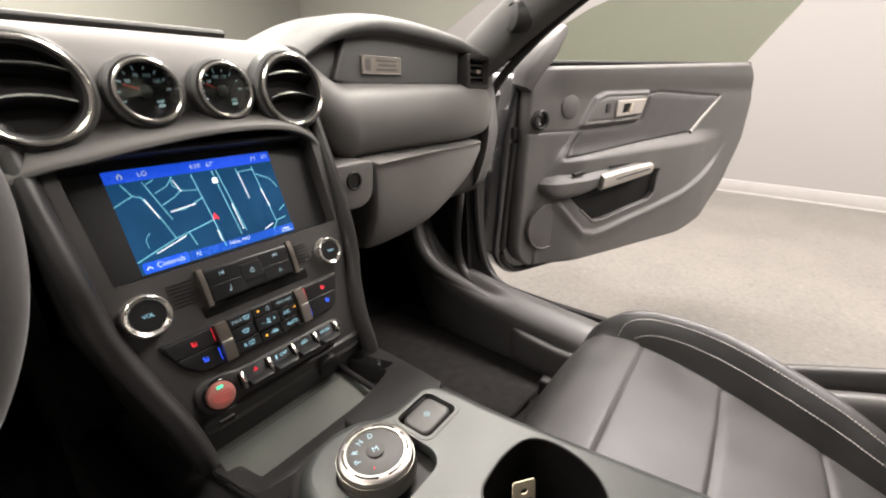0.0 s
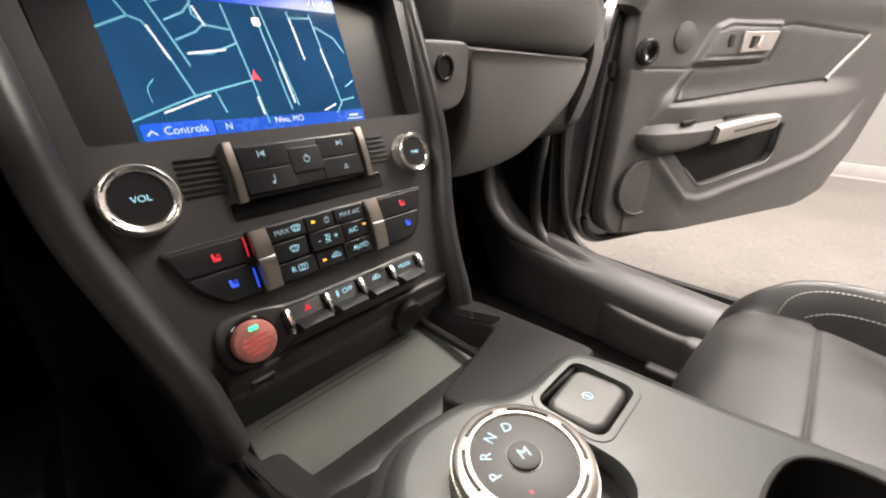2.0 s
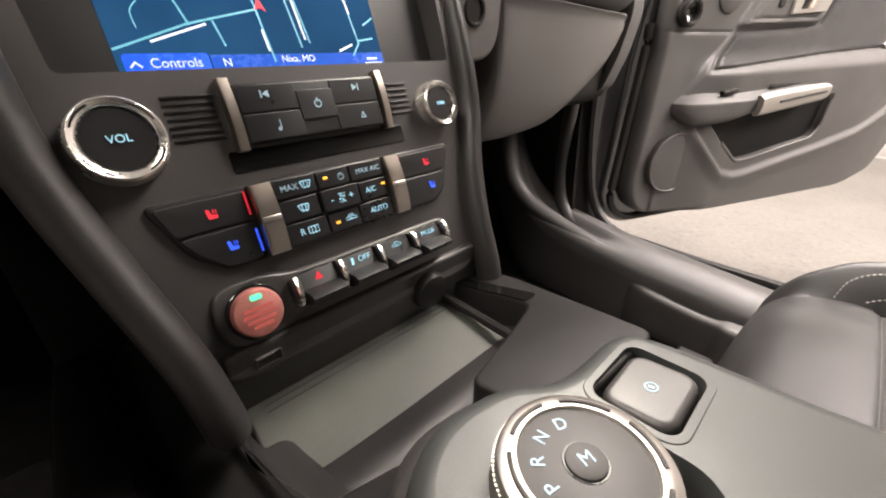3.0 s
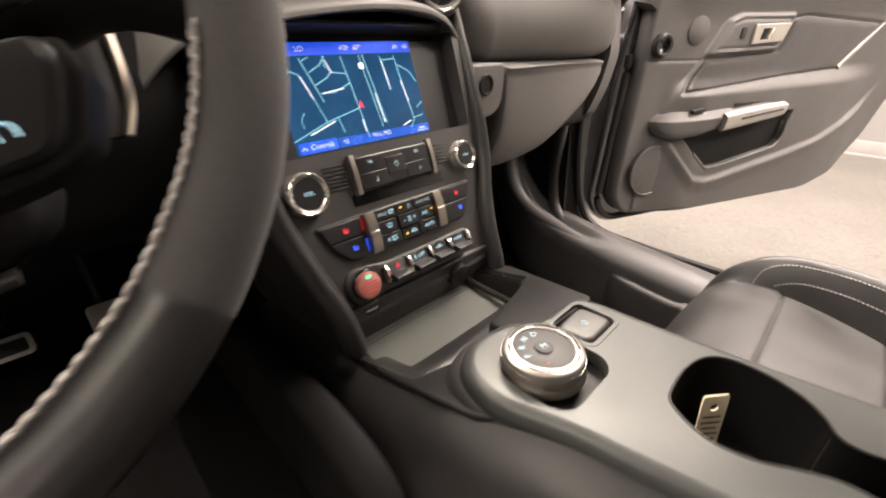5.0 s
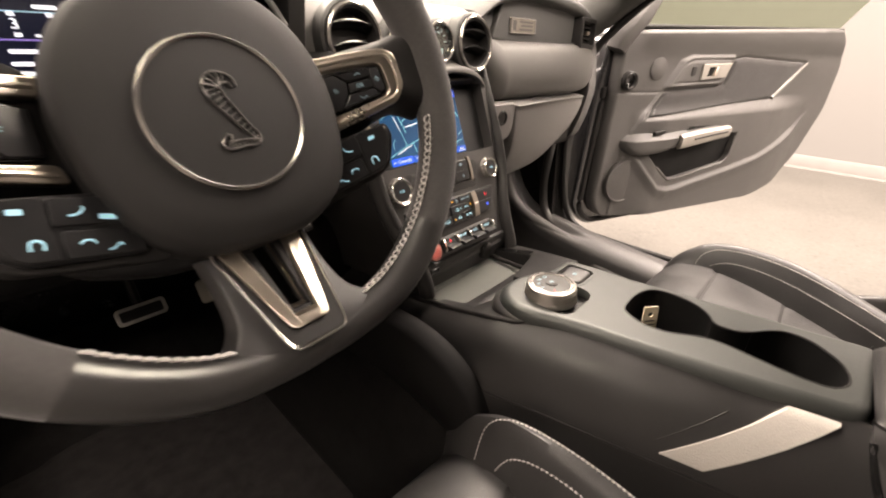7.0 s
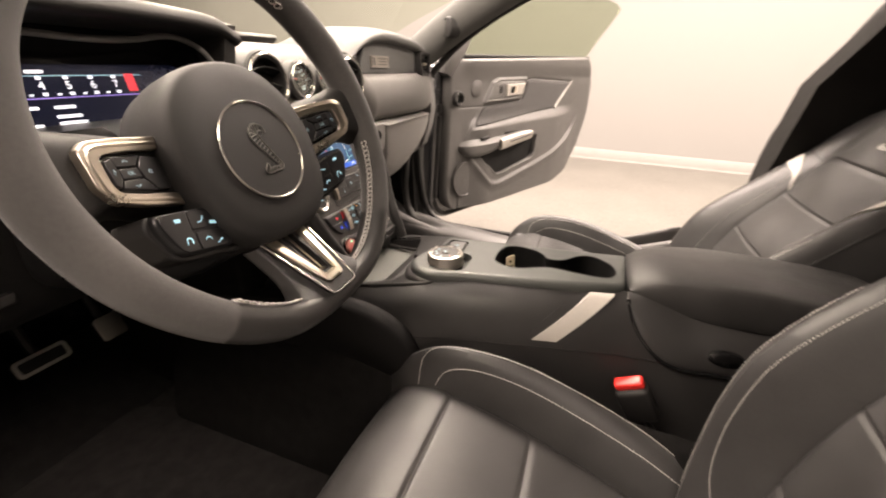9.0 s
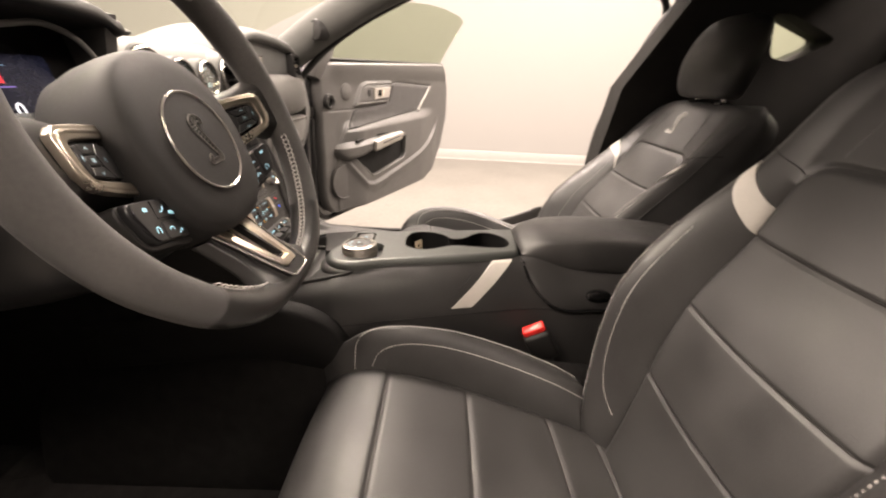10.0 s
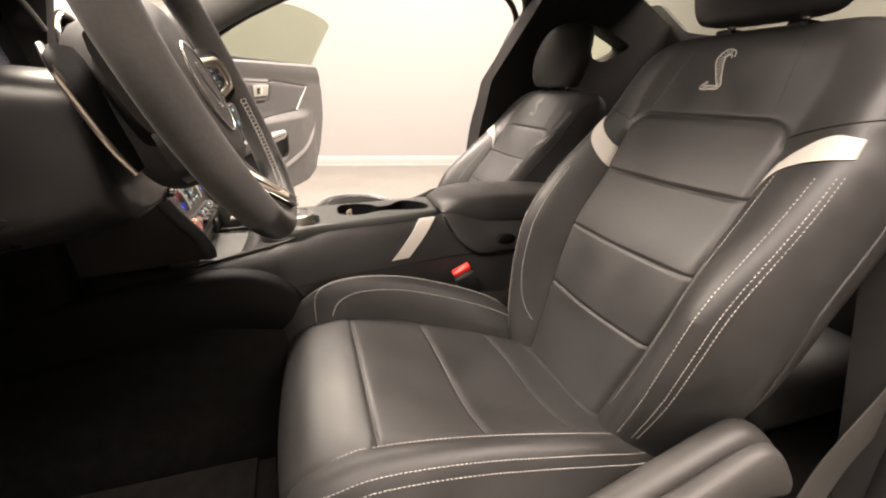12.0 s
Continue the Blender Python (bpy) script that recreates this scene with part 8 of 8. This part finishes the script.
    sh = Shape()
    for sd in (-1, 1):
        far = sd == cu.outer
        for f in ((0.03, 0.54, 0.66) if far else (0.24, 0.52) if sd == -outer else (0.14, 0.31)):
            pts = []
            s0 = 4.75 if f < 0.2 else 4.55 if f < 0.3 else 4.2 if f < 0.4 else 3.9
            for s in (np.linspace(3.6 if f < 0.1 else 1.9, 8.6, 24) if far else np.linspace(s0, 8.2, 22)):
                y, z, wi, wo, b = cu.row(s, sd)
                if far:
                    u = f - (0.12 * math.exp(-(s - 2.6) / 0.5) if f > 0.1 else 0.0)
                else:
                    u = 0.02 + f * (1 - math.exp(-(s - s0) / 0.35))
                pts.append(cu.at(sd * (wi + (wo - wi) * u), s, 0.0012))
            q = stitches(smooth_line(pts, 60), 0.0056, 0.0053, 0.00075 if far else 0.0012)
            sh.put(q.v, q.f)
    tagged(part("stitching", sh, THREAD, cush, "light contrast stitching"), kind="stuff")
    for q in Cushion.SEAMS:
        wl, wr = cu.row(q, -1)[2], cu.row(q, 1)[2]
        # Seam tube lighter than the leather: the crease highlight is in its colour.
        part("cross_seam", Shape().tube([cu.at(x, q, 0.0002) for x in np.linspace(-wl + 0.006, wr - 0.006, 30)], 0.0007, 5), SEATPLASTIC, cush)
    # frame and runners under the cushion
    fr = Shape()
    fr.box(0.40, 0.44, 0.10, 0.02, pose(cx, dy - 0.48, 0.435))
    part("seat_frame", fr, DASH_DARK, seat)
    for s in (-1, 1):
        rn = Shape()
        rn.box(0.035, 0.56, 0.035, 0.006, pose(cx + s * 0.19, dy - 0.46, 0.357))
        part("runner", rn, DASH, seat, "metal seat runner")
        rn = Shape()
        rn.box(0.03, 0.06, 0.05, 0.008, pose(cx + s * 0.205, dy - 0.165, 0.395))
        part("runner_foot", rn, DASH_DARK, seat)
    foot = part("seat_foot", Shape().box(0.120, 0.060, 0.020, 0.005, pose(cx + outer * 0.245, dy - 0.165, 0.352)), DASH_DARK, seat)
    part("foot_bracket", Shape().prism(rounded([(-0.030, -0.024), (0.030, -0.024), (0.030, 0.012), (0.016, 0.026), (-0.030, 0.026)], 0.006), 0.0, 0.014, 0.003, pose(cx + outer * 0.278, dy - 0.172, 0.360), holes=[round_rect(0.030, 0.020, 0.004)]), SATIN, foot, "small bare metal bracket")
    # side cover with the recline lever
    cov = Shape()
    secs = []
    for y, z, h in ((-0.30, 0.445, 0.030), (-0.45, 0.468, 0.042), (-0.58, 0.512, 0.052), (-0.70, 0.553, 0.056), (-0.785, 0.584, 0.052), (-0.835, 0.576, 0.042), (-0.87, 0.555, 0.020)):
        x = cx + outer * 0.275
        secs.append([(x - outer * 0.03, dy + y, z - h), (x + outer * 0.012, dy + y, z - h * 0.9), (x + outer * 0.022, dy + y, z), (x + outer * 0.012, dy + y, z + h * 0.9), (x - outer * 0.02, dy + y, z + h), (x - outer * 0.04, dy + y, z)])
    cov.loft(secs, 30, 26)
    part("side_cover", cov, SEATPLASTIC, seat, "grey plastic seat side cover")
    lev = Shape()
    secs = []
    for y, z, h in ((-0.50, 0.540, 0.014), (-0.58, 0.568, 0.020), (-0.68, 0.600, 0.026), (-0.745, 0.618, 0.032), (-0.785, 0.612, 0.032), (-0.812, 0.594, 0.018)):
        x = cx + outer * 0.318
        secs.append([(x - outer * 0.014, dy + y, z - h), (x + outer * 0.010, dy + y, z - h), (x + outer * 0.016, dy + y, z), (x + outer * 0.008, dy + y, z + h), (x - outer * 0.014, dy + y, z + h)])
    lev.loft(secs, 26, 20)
    part("recline_lever", lev, SEATPLASTIC, seat, "grey recline lever")
    # cover seam on the outer side of the backrest
    pk = Shape()
    pk.tube([Vector((cx + outer * (bk.wo(z, outer) * 1.02 + 0.002), bk.mid(z) - 0.055 + 0.02 * math.sin((z - 0.7) * 9), z + bk.drop(z))) for z in np.linspace(0.66, 1.02, 24)], 0.0016, 6)
    part("side_seam", pk, LEATHER_SOFT, back)
    return seat


make_seat("driver_seat", -0.392, 0.0, 0.0, 0.0, -1, "black leather sports seat with white bolster stripes and light stitching")
make_seat("passenger_seat", 0.378, -0.045, -0.055, 0.13, 1, "black leather sports seat with white bolster stripes beside the open door", 0.0, -0.03, 0.10)

# seat belt buckles
for s, x, y, z in ((-1, -0.120, -0.612, 0.640), (1, 0.175, -0.70, 0.62)):
    bkl = thing("seat_belt_buckle", "black seat belt buckle with a red release button", "seat belt buckle", "buckles", at=(x, y, z))
    bm_ = Matrix.Translation((x, y, z)) @ Euler((radians(-28), radians(8 * s), 0)).to_matrix().to_4x4()
    part("buckle_case", Shape().box(0.030, 0.052, 0.070, 0.008, bm_ @ pose(0, 0, -0.036)), DASH_DARK, bkl)
    part("release_button", Shape().box(0.020, 0.044, 0.014, 0.004, bm_ @ pose(-0.004 * s, 0, 0.004)), REDPLASTIC, bkl, "bright red release button")
    part("buckle_strap", Shape().tube([bm_ @ Vector((0, 0, -0.07)), bm_ @ Vector((0, -0.01, -0.14)), bm_ @ Vector((0, -0.03, -0.22))], 0.012, 8, flat=0.5), DASH_DARK, bkl)

# driver's belt hanging from the post
belt = thing("seat_belt", "grey seat belt hanging beside the driver's seat", "seat belt", at=(-0.72, -0.95, 0.5))


def ribbon(path, width_dir, w, t):
    p = [Vector(q) for q in catmull(path, 40)]
    wd = Vector(width_dir).normalized()
    rows = []
    for i, q in enumerate(p):
        a, b = p[max(0, i - 1)], p[min(39, i + 1)]
        n = (b - a).normalized().cross(wd).normalized()
        rows.append([q - wd * w / 2 + n * t, q + wd * w / 2 + n * t, q + wd * w / 2 - n * t, q - wd * w / 2 - n * t])
    return Shape().grid(rows, wrap_cols=True, caps=True)


part("webbing", ribbon([(-0.70, -1.05, 1.18), (-0.715, -1.02, 0.95), (-0.722, -0.98, 0.75), (-0.715, -0.91, 0.58), (-0.72, -0.88, 0.47)], (0.2, 1, 0.25), 0.047, 0.0008), BELT, belt, "grey woven webbing")
belt2 = thing("seat_belt", "black seat belt hanging at the passenger door post", "seat belt", at=(0.70, -1.03, 0.5))
part("webbing", ribbon([(0.665, -1.20, 1.26), (0.69, -1.12, 1.0), (0.705, -1.06, 0.8), (0.71, -1.03, 0.55)], (0.1, 1, 0.3), 0.047, 0.0008), DASH_DARK, belt2, "black woven webbing")
part("belt_guide", Shape().box(0.03, 0.05, 0.035, 0.008, pose(0.664, -1.20, 1.257)), DASH_DARK, belt2)

# rear bench, mostly hidden
rear = thing("rear_seat", "black leather rear bench in the dark back of the cabin", "rear seat", at=(0, -1.4, 0.4))
for s in (-1, 1):
    secs = []
    for z, y, w in ((0.55, -1.42, 0.24), (0.65, -1.46, 0.26), (0.80, -1.52, 0.26), (0.95, -1.57, 0.25), (1.03, -1.60, 0.22)):
        secs.append([(s * 0.32 - w, y - 0.10, z), (s * 0.32 - w, y, z), (s * 0.32 - w * 0.6, y + 0.035, z), (s * 0.32, y + 0.02, z), (s * 0.32 + w * 0.6, y + 0.035, z), (s * 0.32 + w, y, z), (s * 0.32 + w, y - 0.10, z)])
    part("rear_backrest", Shape().loft(secs, 20, 30), LEATHER, rear)
part("rear_cushion", Shape().box(1.1, 0.42, 0.16, 0.05, pose(0, -1.24, 0.48)), LEATHER, rear)

# tag standing in the cup holder
tag = thing("key_tag", "buff card tag with a punched hole standing in the cup holder", "tag", at=(0.055, -0.385, 0.69))
tm_ = frame_at((0.040, -0.376, 0.722), (0.75, -0.65, 0.05), (0.05, 0.04, 1))
hole = [(0.0035 * math.cos(a), 0.026 + 0.0035 * math.sin(a)) for a in np.linspace(0, 2 * math.pi, 12, endpoint=False)]
card = part("tag_card", Shape().prism([(-0.0105, -0.038), (0.0105, -0.038), (0.0105, 0.036), (0.009, 0.038), (-0.009, 0.038), (-0.0105, 0.036)], 0, 0.0012, 0, tm_, holes=[hole]), PAPER, tag)
ink = Shape()
for i, (w, y) in enumerate(((0.015, 0.016), (0.016, 0.010), (0.012, 0.004), (0.016, -0.002), (0.014, -0.008), (0.015, -0.014))):
    ink.box(w, 0.0022, 0.0002, 0, tm_ @ pose(0, y, 0.0013))
part("tag_writing", ink, INK, card)
